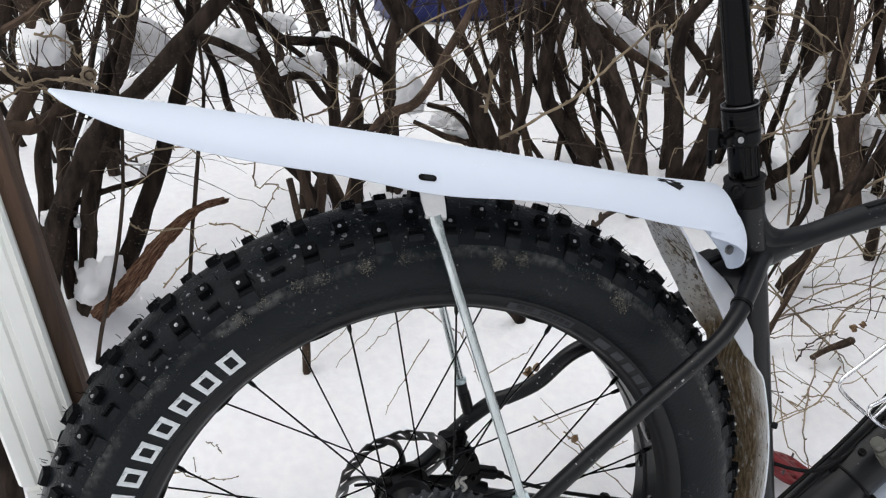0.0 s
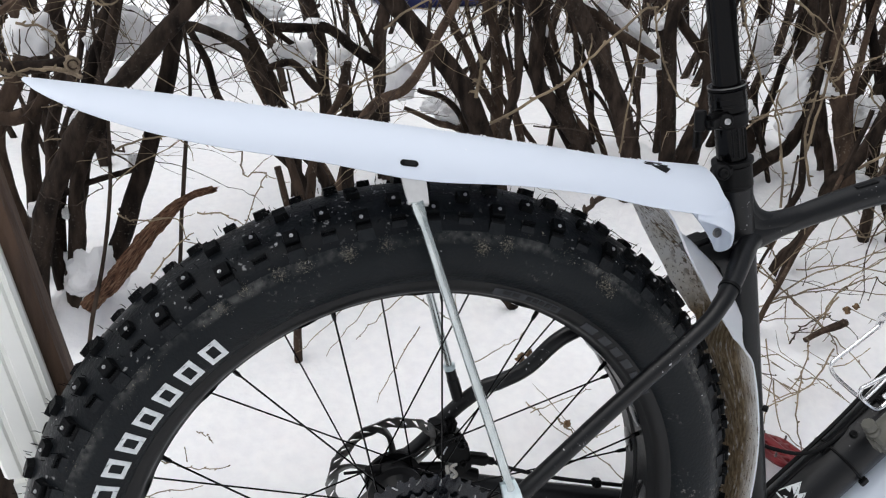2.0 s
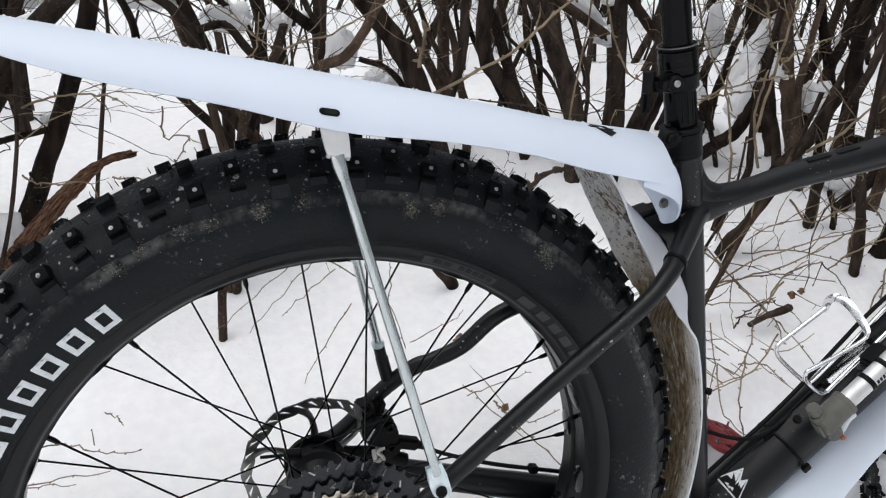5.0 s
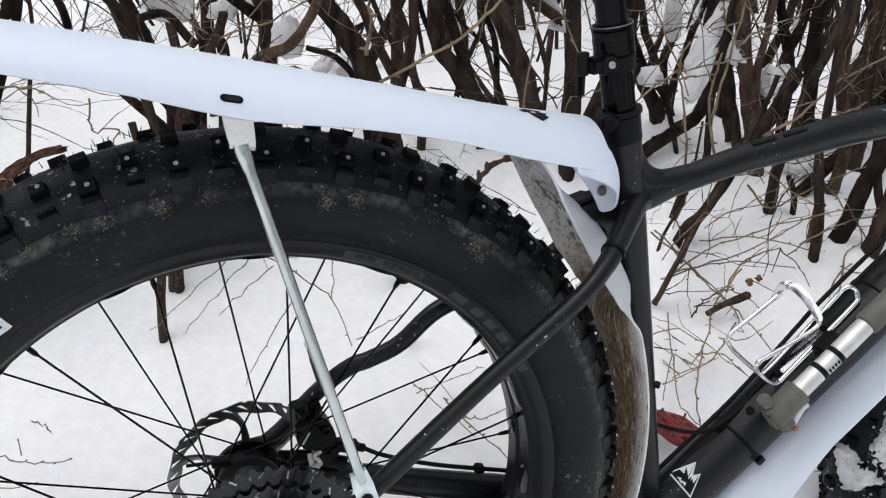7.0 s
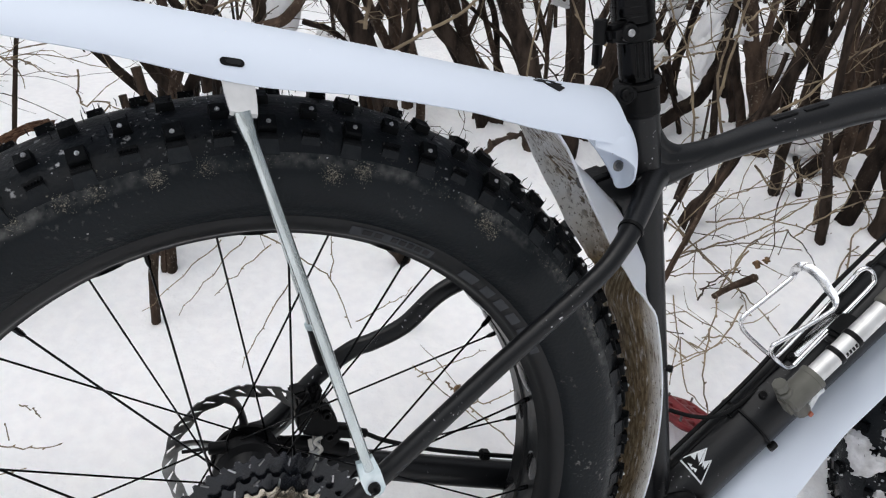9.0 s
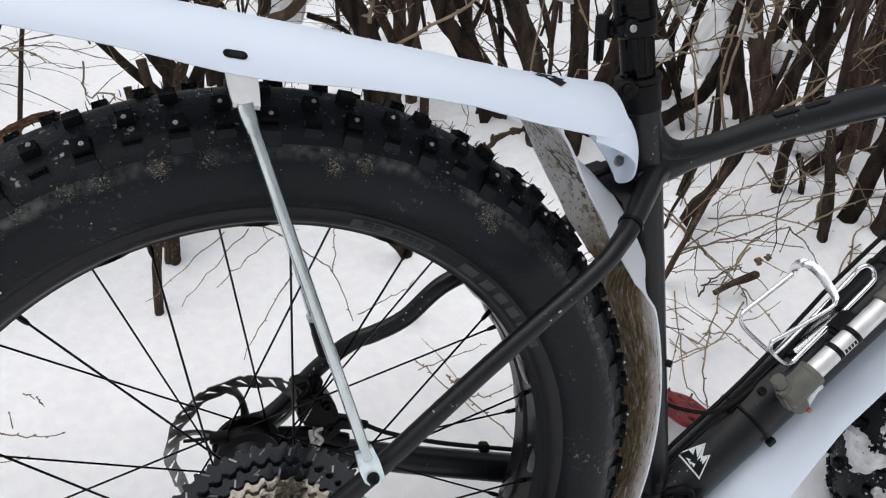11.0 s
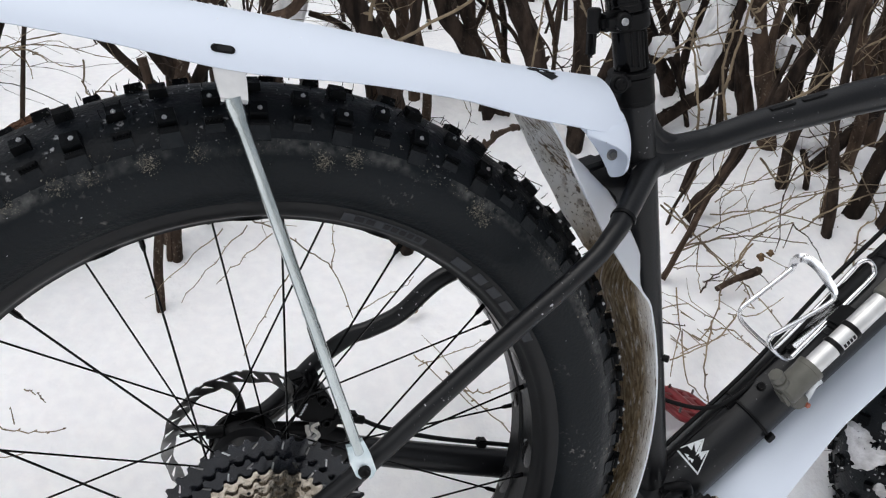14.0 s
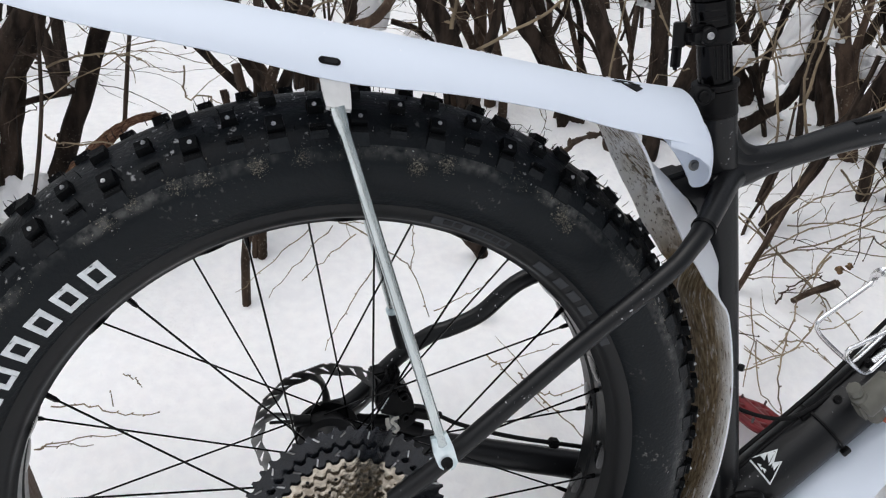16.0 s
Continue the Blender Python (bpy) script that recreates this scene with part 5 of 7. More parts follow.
pedal = part("pedal", pedal_rail([(-0.044, -0.020, 0), (-0.040, -0.040, 0), (-0.020, -0.046, 0), (0.020, -0.046, 0), (0.040, -0.040, 0), (0.044, -0.020, 0), (0.046, 0.0, 0), (0.044, 0.020, 0), (0.040, 0.040, 0), (0.020, 0.046, 0), (-0.020, 0.046, 0), (-0.040, 0.040, 0), (-0.044, 0.020, 0), (-0.046, 0.0, 0), (-0.044, -0.020, 0)], 0.0062), RED, bicycle, "red anodised platform pedal")
part("pedal_body", join(rod(PEDAL @ Vector((0, -0.044, 0)), PEDAL @ Vector((0, 0.044, 0)), 0.0085, 14)), RED, pedal)
for x in (-0.027, 0.027):
    part("pedal_bar", pedal_rail([(x * 1.10, -0.044, 0), (x * 0.85, 0, 0), (x * 1.10, 0.044, 0)], 0.0052), RED, pedal)
for y in (-0.026, 0.004, 0.028):
    part("pedal_bar", pedal_rail([(-0.044, y, 0), (-0.020, y * 0.9, 0), (0.020, y * 0.9, 0), (0.044, y, 0)], 0.0050), RED, pedal)
for x, y, z in ((0.562, 0.095, 0.336), (0.562, 0.165, 0.336), (0.640, 0.095, 0.312), (0.640, 0.165, 0.312), (0.600, 0.092, 0.324), (0.600, 0.168, 0.324)):
    part("pedal_pin", rod((x, y, z - 0.002), (x + 0.001, y, z + 0.005), 0.0018, 6), STEEL, pedal)
part("chain_ring", ring_plate(toothed(30, 0.062, 0.004), lambda a: 0.045, -0.053, -0.050, (0.472, 0.0, 0.270)), MATT_BLACK, bicycle)
link = [(0.0072 * math.cos(a) + (0.0031 if math.cos(a) > 0 else -0.0031), 0.0040 * math.sin(a)) for a in [2 * math.pi * k / 12 for k in range(12)]]
chain = None
for k in range(34):
    x = 0.090 + 0.0125 * k
    z = 0.306 + (x - 0.08) * 0.028
    y = -0.060 + 0.006 * (x / 0.47)
    off = 0.0032 if k % 2 else 0.0022
    bm = join(prism(link, 0.0012, Matrix.Translation((x, y - off, z)) @ Matrix.Rotation(radians(90), 4, "X")), prism(link, 0.0012, Matrix.Translation((x, y + off, z)) @ Matrix.Rotation(radians(90), 4, "X")), rod((x - 0.006, y - 0.004, z), (x - 0.006, y + 0.004, z), 0.0022, 8))
    if chain is None:
        chain = part("chain", bm, NICKEL, bicycle, "worn nickel bicycle chain")
    else:
        part("chain_link", bm, NICKEL, chain)

front_tyre = build_tyre("front_tyre", FRONT, 36, radians(3), "wide black studded front tyre with packed snow", lo=radians(100), hi=radians(260))
front_rim = build_rim("front_rim", FRONT)
for k in range(16):
    a = radians(22.5 * k)
    part("spoke", rod(on_wheel(FRONT, 0.026, a + 0.9, -0.02), on_wheel(FRONT, 0.273, a, -0.01), 0.0010, 6), BLACK, front_rim)
part("front_hub", rod((1.138, -0.07, 0.385), (1.138, 0.07, 0.385), 0.026, 20), GREY_PART, bicycle)
for s in (-1, 1):
    part("fork_leg", tube([(1.138, s * 0.082, 0.385), (1.100, s * 0.082, 0.60), (1.055, s * 0.080, 0.755)], [0.017, 0.020], 14), FRAME, bicycle)
part("fork_crown", box((0.06, 0.20, 0.05), (1.03, 0, 0.775), (0, -16, 0), 0.015), FRAME, bicycle)
part("steerer", rod((1.035, 0, 0.77), (0.945, 0, 0.98), 0.018, 16), FRAME, bicycle)
part("handlebar", tube([(0.93, -0.37, 1.02), (0.97, -0.15, 1.0), (0.97, 0, 0.99), (0.97, 0.15, 1.0), (0.93, 0.37, 1.02)], 0.0145, 14), BLACK, bicycle)
part("saddle", join(tube([(0.10, 0, 1.135), (0.22, 0, 1.13), (0.37, 0, 1.125)], [0.060, 0.020], 14, squash=0.45, flat=(0, 0, 1))), MATT_BLACK, bicycle)
# snow caught between the front tyre's knobs
rnd = random.Random(4)
bm = bmesh.new()
rows = []
for i in range(46):
    row = []
    for j in range(20):
        a, y = radians(lerp(171, 206, i / 45)), lerp(-0.050, 0.012, j / 19)
        r, sl_ = tyre_skin(y)
        inside = min(i, 45 - i) / 8
        k = noise.noise(Vector((a * 9, y * 24, 3))) + 0.55 * min(1, inside) - 0.40 + 0.22 * noise.noise(Vector((a * 60, y * 170, 1))) - max(0, y + 0.014) * 18
        lift = 0.0075 if k > 0.15 else -0.004 if k < 0 else lerp(-0.004, 0.0075, k / 0.15)
        row.append(bm.verts.new(on_wheel(FRONT, r + lift * math.cos(sl_) + 0.001 * noise.noise(Vector((a * 90, y * 300, 5))), a, y + lift * math.sin(sl_))))
    rows.append(row)
for p, q in zip(rows, rows[1:]):
    for j in range(19):
        bm.faces.new((p[j], p[j + 1], q[j + 1], q[j]))
tagged(part("packed_snow", bm, OLD_SNOW, front_tyre), "white snow packed in the tread", kind="stuff")

# ---- hand pump clipped beside the cage ----
PA, PB = dt(0.136, 0.046, -0.060), dt(0.436, 0.050, -0.060)


def pump(d, off=(0, 0, 0)):
    return PA + (PB - PA).normalized() * d + Vector(off)


hand_pump = thing("hand_pump", tuple(pump(0)), "silver mini bicycle pump with grey head, clipped to the bicycle", "bicycle pump")
part("barrel", rod(pump(0.022), pump(0.150), 0.0108, 24), ALU, hand_pump, "brushed silver barrel")
part("handle", rod(pump(0.138), pump(0.30), 0.0138, 24), PUMP_GREY, hand_pump, "grey plastic handle")
head = part("pump_head", join(rod(pump(-0.012), pump(0.031), 0.0150, 24), rod(pump(0.026), pump(0.0325), 0.0156, 24), rod(pump(0.000) + DN * -0.030, pump(-0.004) + DN * 0.012, 0.0098, 18), box((0.022, 0.020, 0.030), tuple(pump(-0.004) + DN * -0.004), (0, -43, 0), 0.004)), PUMP_GREY, hand_pump, "grey plastic pump head")
part("pump_cap", join(rod(pump(-0.006) + DN * 0.013, pump(-0.006) + DN * 0.020, 0.0088, 16), rod(pump(-0.006) + DN * 0.021, pump(-0.006) + DN * 0.032, 0.0080, 8)), PUMP_GREY, head)
part("head_button", rod(pump(0.002) + DN * -0.029 + Vector((0, -0.008, 0)), pump(0.002) + DN * -0.029 + Vector((0, -0.012, 0)), 0.0030, 10), ORANGE, head)
part("head_lever", tube([pump(0.006) + DN * -0.033, pump(0.014) + DN * -0.031, pump(0.024) + DN * -0.027, pump(0.033) + DN * -0.029], [0.0050, 0.0035], 10, squash=0.6, flat=(0, 1, 0)), LETTER, head, "white lever")
for d in (0.065, 0.091):
    part("pump_strap", rod(pump(d - 0.003), pump(d + 0.003), 0.0124, 20), MATT_BLACK, hand_pump)
for k in range(4):
    part("label_bar", box((0.0030, 0.0008, 0.005), tuple(pump(0.071 + 0.0045 * k) + Vector((0, -0.0108, 0.001))), (0, -43, 0)), MATT_BLACK, hand_pump)


# ---- shrubs ----
def shrub(name, place, label):
    ob = thing(name, place, label, "shrub", "bare shrubs behind the bicycle")
    TWIGS[ob] = [bmesh.new(), bmesh.new()]
    return ob


TWIGS = {}
RS = random.Random(17)
RIDGES = []
BASES = []


def fine_twig(ob, a, direction, length, r, dark, rng, depth=1):
    """A thin kinked twig with buds and side shoots, added to its shrub's twigs."""
    bm = TWIGS[ob][1 if dark else 0]
    n = max(4, int(length / 0.024))
    p, d = Vector(a), Vector(direction).normalized()
    line, radii = [p.copy()], [r]
    for i in range(n):
        d = (d + Vector((rng.uniform(-0.42, 0.42), rng.uniform(-0.25, 0.25), rng.uniform(-0.36, 0.40)))).normalized()
        q = p + d * length / n
        if q.y < 0.30:
            q.y = 0.30
        thin = r * (1 - 0.55 * (i + 1) / n)
        line += [p.lerp(q, 0.8), q.copy()]
        radii += [thin * 0.85, thin * 1.45]
        p = q
        if depth and rng.random() < 0.34:
            side = (d + Vector((rng.uniform(-1, 1), rng.uniform(-0.5, 0.5), rng.uniform(-0.8, 0.8)))).normalized()
            fine_twig(ob, p, side, length * rng.uniform(0.15, 0.45), r * 0.62, dark, rng, depth - 1)
    sweep(bm, line, radii, 4)


def stem(ob, r0, r1, *pts, snow=False, stop=False):
    """One stem of a shrub: it starts in the snow or at a fork, and goes on past the last point if that is high up, unless it stops there."""
    r0, r1 = r0 * 0.80, r1 * 0.76
    p = [Vector(q) for q in pts]
    rng = random.Random(int(p[0].x * 1000) * 7 + int(p[-1].z * 1000))
    if p[-1].z > 0.78 and not stop:
        d = (p[-1] - p[-2]).normalized()
        d = (d * 0.7 + Vector((0, 0, 0.55))).normalized()
        p.append(p[-1] + d * 0.16)
        p.append(p[-1] + (d + Vector((rng.uniform(-0.3, 0.3), 0, 0.1))).normalized() * 0.22)
        radii = [r0, r1 * 0.62]
    else:
        radii = [r0, r1]
    if ob is not shrub_j and abs(p[0].z - snow_height(p[0].x, p[0].y)) < 0.08:
        BASES.append((p[0].x, p[0].y, r0))
    line = spline(p, 7)
    for i, q in enumerate(line[1:-1]):
        s = min(r0, 0.012)
        q += Vector((noise.noise(q * 13), noise.noise(q * 13 + Vector((9, 0, 0))), 0)) * s * 0.5
    bm = bmesh.new()
    warm = rng.random() < 0.25
    sweep(bm, line, radii, 10 if r0 > 0.008 else 6, rough=0.22)
    # knots and stubs of broken shoots
    for k in range(int(2 + r0 * 140)):
        i = rng.randrange(1, len(line) - 1)
        a = rng.uniform(0, 6.28)
        d = Vector((math.cos(a), 0.5 * math.sin(a), 0.6)).normalized()
        sweep(bm, [line[i], line[i] + d * r0 * 1.15, line[i] + d * r0 * rng.uniform(1.25, 1.9)], [r0 * 0.34, r0 * 0.24, r0 * 0.10], 5)
    part("stem", bm, BARK_WARM if warm or ob is shrub_j else BARK, ob)
    for k in range(0 if ob is shrub_j else int(3 + (line[-1] - line[0]).length * 9)):
        i = rng.randrange(len(line) // 4, len(line))
        a = rng.uniform(0, 6.28)
        if line[i].z < 0.68 and rng.random() < 0.7:
            continue
        fine_twig(ob, line[i], (math.cos(a), 0.45 * math.sin(a), rng.uniform(-0.2, 0.9)), rng.uniform(0.07, 0.28), rng.choice((0.0006, 0.0008, 0.0010, 0.0015)), rng.random() < 0.5, rng)
    if snow:
        RIDGES.append((line, r0, rng.random()))


def twig(ob, r, *pts, dark=False):
    """A single long twig through given places."""
    line = spline(pts, 5)
    rng = random.Random(int(line[0].x * 1000) + int(line[0].z * 3000))
    for q in line[1:]:
        q += Vector((rng.uniform(-1, 1), 0, rng.uniform(-1, 1))) * 0.0025
    bm = TWIGS[ob][1 if dark else 0]
    r *= 0.55 if ob in (shrub_i, shrub_j) else 0.8
    sweep(bm, line, [r, r * 0.55], 5)
    for i in range(1, len(line), 2):
        d = Vector((rng.uniform(-1, 1), rng.uniform(-0.4, 0.4), rng.uniform(-0.6, 0.8))).normalized()
        if rng.random() < (0.06 if ob is shrub_j else 0.22):
            fine_twig(ob, line[i], d, rng.uniform(0.02, 0.07), r * 0.6, dark, rng, 0)
        else:
            sweep(bm, [line[i], line[i] + d * r * 2.2, line[i] + d * r * 3.4], [r * 0.9, r * 0.9, r * 0.3], 4)


NAME = "bare dark-stemmed shrub with many thin twigs, standing in snow"
shrub_a = shrub("shrub", (-0.40, 0.68, 0.34), NAME)
shrub_b = shrub("shrub", (-0.50, 0.76, 0.34), NAME)
shrub_c = shrub("shrub", (-0.05, 0.90, 0.42), NAME)
shrub_d = shrub("shrub", (0.10, 0.95, 0.46), NAME)
shrub_e = shrub("shrub", (0.42, 0.88, 0.47), NAME)
shrub_f = shrub("shrub", (0.70, 0.78, 0.48), NAME)
shrub_g = shrub("shrub", (1.00, 0.68, 0.49), NAME)
shrub_h = shrub("shrub", (1.25, 0.60, 0.49), "dense clump of dark bare stems rising from the snow")
shrub_i = shrub("shrub", (0.76, 0.40, 0.41), "thin leaning bare shoots with dry golden twigs")
shrub_j = shrub("shrub", (-0.05, 0.53, 0.33), "two slim cut-off shoots with drooping twigs")
stem(shrub_a, 0.0182, 0.0090, (-0.42, 0.68, 0.33), (-0.43, 0.68, 0.52), (-0.39, 0.68, 0.69), (-0.31, 0.68, 0.94))
stem(shrub_a, 0.0228, 0.0218, (-0.47, 0.63, 0.31), (-0.44, 0.62, 0.54), (-0.37, 0.60, 0.71), (-0.30, 0.59, 0.79), (-0.16, 0.57, 0.95), snow=True)
stem(shrub_a, 0.0218, 0.0185, (-0.40, 0.70, 0.34), (-0.32, 0.70, 0.54), (-0.25, 0.70, 0.76), (-0.22, 0.70, 0.94))
stem(shrub_a, 0.0101, 0.0061, (-0.49, 0.66, 0.32), (-0.44, 0.66, 0.55), (-0.39, 0.66, 0.60), (-0.30, 0.66, 0.63), stop=True)
stem(shrub_a, 0.0050, 0.0030, (-0.39, 0.58, 0.31), (-0.38, 0.58, 0.38), (-0.34, 0.58, 0.57), (-0.33, 0.58, 0.72), (-0.34, 0.58, 0.85))
stem(shrub_a, 0.0170, 0.0100, (-0.420, 0.660, 0.331), (-0.390, 0.660, 0.600), (-0.351, 0.660, 0.704), (-0.336, 0.660, 0.785), (-0.324, 0.660, 0.855), (-0.307, 0.660, 0.915), (-0.300, 0.660, 0.940))
stem(shrub_a, 0.0150, 0.0129, (-0.420, 0.720, 0.341), (-0.411, 0.720, 0.450), (-0.391, 0.720, 0.600), (-0.377, 0.720, 0.730), (-0.364, 0.720, 0.795), (-0.349, 0.720, 0.850), (-0.326, 0.720, 0.899))
stem(shrub_b, 0.0218, 0.0218, (-0.49, 0.75, 0.34), (-0.50, 0.75, 0.51), (-0.52, 0.75, 0.67), (-0.46, 0.75, 0.81), (-0.49, 0.75, 0.93))
stem(shrub_b, 0.0202, 0.0168, (-0.48, 0.80, 0.36), (-0.48, 0.80, 0.49), (-0.48, 0.80, 0.64), (-0.43, 0.80, 0.85), (-0.39, 0.80, 0.94))
stem(shrub_b, 0.0145, 0.0116, (-0.659, 0.610, 0.301), (-0.532, 0.610, 0.678), (-0.453, 0.610, 0.722), (-0.395, 0.610, 0.770), stop=True)
stem(shrub_b, 0.0119, 0.0119, (-0.52, 0.55, 0.80), (-0.44, 0.54, 0.80), (-0.37, 0.53, 0.81), stop=True)
stem(shrub_b, 0.0160, 0.0148, (-0.47, 0.85, 0.38), (-0.46, 0.85, 0.57), (-0.44, 0.85, 0.71), (-0.42, 0.85, 0.81), (-0.44, 0.85, 0.94))
stem(shrub_b, 0.0071, 0.0062, (-0.50, 0.60, 0.85), (-0.44, 0.60, 0.89), (-0.40, 0.60, 0.94))
stem(shrub_b, 0.0225, 0.0202, (-0.62, 0.80, 0.35), (-0.60, 0.80, 0.58), (-0.56, 0.80, 0.76), (-0.50, 0.80, 0.93))
stem(shrub_b, 0.0175, 0.0149, (-0.46, 0.30, 0.26), (-0.47, 0.30, 0.36), (-0.48, 0.30, 0.44), (-0.50, 0.30, 0.55))
stem(shrub_b, 0.0113, 0.0094, (-0.52, 0.36, 0.23), (-0.49, 0.36, 0.29), (-0.47, 0.36, 0.35), (-0.49, 0.36, 0.46))
stem(shrub_c, 0.0050, 0.0040, (-0.24, 0.62, 0.34), (-0.24, 0.62, 0.47), (-0.22, 0.62, 0.69), (-0.21, 0.62, 0.79), (-0.22, 0.62, 0.89))
stem(shrub_c, 0.0110, 0.0088, (0.03, 0.80, 0.41), (-0.01, 0.80, 0.57), (-0.10, 0.80, 0.66), (-0.16, 0.80, 0.72), (-0.18, 0.80, 0.79), (-0.22, 0.80, 0.86), (-0.26, 0.80, 0.93))
stem(shrub_c, 0.0137, 0.0103, (0.06, 0.85, 0.43), (0.04, 0.85, 0.55), (-0.02, 0.85, 0.63), (-0.06, 0.85, 0.69), (-0.10, 0.85, 0.79), (-0.18, 0.85, 0.84), (-0.24, 0.85, 0.85), stop=True)
stem(shrub_c, 0.0110, 0.0097, (0.08, 0.95, 0.46), (0.06, 0.95, 0.54), (-0.00, 0.95, 0.62), (-0.07, 0.95, 0.70), (-0.11, 0.95, 0.80), (-0.12, 0.95, 0.88), (-0.11, 0.95, 0.96))
stem(shrub_c, 0.0169, 0.0133, (-0.00, 0.95, 0.45), (-0.01, 0.95, 0.54), (-0.03, 0.95, 0.68), (-0.13, 0.95, 0.89), (-0.16, 0.95, 0.95))
stem(shrub_c, 0.0097, 0.0082, (0.05, 1.00, 0.47), (0.05, 1.00, 0.53), (0.04, 1.00, 0.75), (-0.07, 1.00, 0.85), (-0.16, 1.00, 0.91))
stem(shrub_d, 0.0203, 0.0176, (0.10, 1.15, 0.51), (0.08, 1.15, 0.67), (0.07, 1.15, 0.81), (0.02, 1.15, 0.96), snow=True)
stem(shrub_d, 0.0220, 0.0208, (0.19, 0.95, 0.47), (0.18, 0.95, 0.60), (0.17, 0.95, 0.71), (0.16, 0.95, 0.81), (0.18, 0.95, 0.97))
stem(shrub_d, 0.0106, 0.0087, (0.173, 0.950, 0.470), (0.169, 0.950, 0.636), (0.160, 0.950, 0.720), (0.148, 0.950, 0.790), (0.109, 0.950, 0.879), (0.086, 0.950, 0.932))
stem(shrub_d, 0.0141, 0.0141, (0.150, 0.920, 0.781), (0.100, 0.920, 0.810), (0.049, 0.920, 0.847), (-0.014, 0.920, 0.846), (-0.064, 0.920, 0.850), (-0.112, 0.920, 0.890), (-0.140, 0.920, 0.928), snow=True)
stem(shrub_d, 0.0104, 0.0092, (0.03, 0.90, 0.73), (-0.02, 0.90, 0.78), (-0.07, 0.90, 0.77), stop=True)
stem(shrub_d, 0.0161, 0.0093, (0.07, 0.75, 0.40), (0.06, 0.75, 0.71), (0.05, 0.75, 0.76), (0.06, 0.75, 0.80), stop=True)
stem(shrub_d, 0.0151, 0.0116, (-0.02, 0.90, 0.45), (0.05, 0.90, 0.65), (0.12, 0.90, 0.68), (0.17, 0.90, 0.67), stop=True)
stem(shrub_d, 0.0084, 0.0057, (0.020, 0.660, 0.380), (0.035, 0.660, 0.531), (0.051, 0.660, 0.618), (0.044, 0.660, 0.709), stop=True)
stem(shrub_d, 0.0112, 0.0090, (-0.04, 0.62, 0.36), (-0.03, 0.62, 0.54), (-0.010, 0.62, 0.684), (0.021, 0.62, 0.750), (0.034, 0.62, 0.776), stop=True)
stem(shrub_e, 0.0321, 0.0290, (0.40, 0.82, 0.46), (0.37, 0.82, 0.61), (0.30, 0.82, 0.75), (0.22, 0.82, 0.84), (0.11, 0.82, 0.96))
stem(shrub_e, 0.0132, 0.0143, (0.03, 0.81, 0.42), (0.10, 0.80, 0.69), (0.18, 0.79, 0.75), (0.22, 0.77, 0.83), (0.29, 0.76, 0.98))
stem(shrub_e, 0.0169, 0.0130, (0.48, 0.98, 0.51), (0.47, 0.98, 0.61), (0.42, 0.98, 0.70), (0.35, 0.98, 0.82), (0.28, 0.98, 0.95))
stem(shrub_e, 0.0134, 0.0123, (0.35, 0.74, 0.43), (0.36, 0.74, 0.65), (0.38, 0.74, 0.76), (0.38, 0.74, 0.85), (0.37, 0.74, 0.98))
stem(shrub_e, 0.0125, 0.0100, (0.48, 0.90, 0.49), (0.47, 0.90, 0.62), (0.44, 0.90, 0.73), (0.40, 0.90, 0.84), (0.33, 0.90, 0.98))
stem(shrub_e, 0.0186, 0.0186, (0.47, 1.05, 0.53), (0.46, 1.05, 0.76), (0.44, 1.05, 0.88), (0.42, 1.05, 0.98))
stem(shrub_e, 0.0094, 0.0071, (0.36, 0.85, 0.46), (0.33, 0.85, 0.65), (0.28, 0.85, 0.72), (0.22, 0.85, 0.74), stop=True)
stem(shrub_e, 0.0144, 0.0054, (0.40, 0.88, 0.47), (0.34, 0.88, 0.64), (0.27, 0.88, 0.67), (0.20, 0.88, 0.70), stop=True)
stem(shrub_e, 0.0094, 0.0067, (0.56, 1.00, 0.53), (0.55, 1.00, 0.59), (0.47, 1.00, 0.69), (0.40, 1.00, 0.79), (0.37, 1.00, 0.87))
stem(shrub_e, 0.0174, 0.0151, (0.60, 0.85, 0.49), (0.58, 0.85, 0.63), (0.53, 0.85, 0.73), (0.50, 0.85, 0.81), (0.46, 0.85, 0.88), snow=True)
stem(shrub_e, 0.0101, 0.0076, (0.71, 0.95, 0.53), (0.70, 0.95, 0.59), (0.64, 0.95, 0.71), (0.60, 0.95, 0.84))
stem(shrub_e, 0.0060, 0.0036, (0.57, 0.90, 0.54), (0.59, 0.90, 0.53), (0.60, 0.90, 0.66))
stem(shrub_e, 0.0147, 0.0128, (0.35, 0.52, 0.37), (0.32, 0.52, 0.41), (0.27, 0.52, 0.47), (0.24, 0.52, 0.58))
stem(shrub_f, 0.0265, 0.0227, (0.63, 0.85, 0.49), (0.61, 0.85, 0.60), (0.54, 0.85, 0.69), (0.47, 0.85, 0.78), (0.47, 0.85, 0.99), snow=True)
stem(shrub_f, 0.0297, 0.0286, (0.67, 0.76, 0.47), (0.66, 0.76, 0.61), (0.63, 0.76, 0.70), (0.54, 0.76, 0.86), (0.45, 0.76, 0.98))
stem(shrub_f, 0.0138, 0.0138, (0.73, 0.80, 0.81), (0.65, 0.80, 0.85), (0.56, 0.80, 0.90), (0.48, 0.80, 0.96), snow=True)
stem(shrub_f, 0.0095, 0.0095, (0.70, 1.00, 0.54), (0.67, 1.00, 0.74), (0.63, 1.00, 0.83), (0.58, 1.00, 0.93), (0.56, 1.00, 1.00))
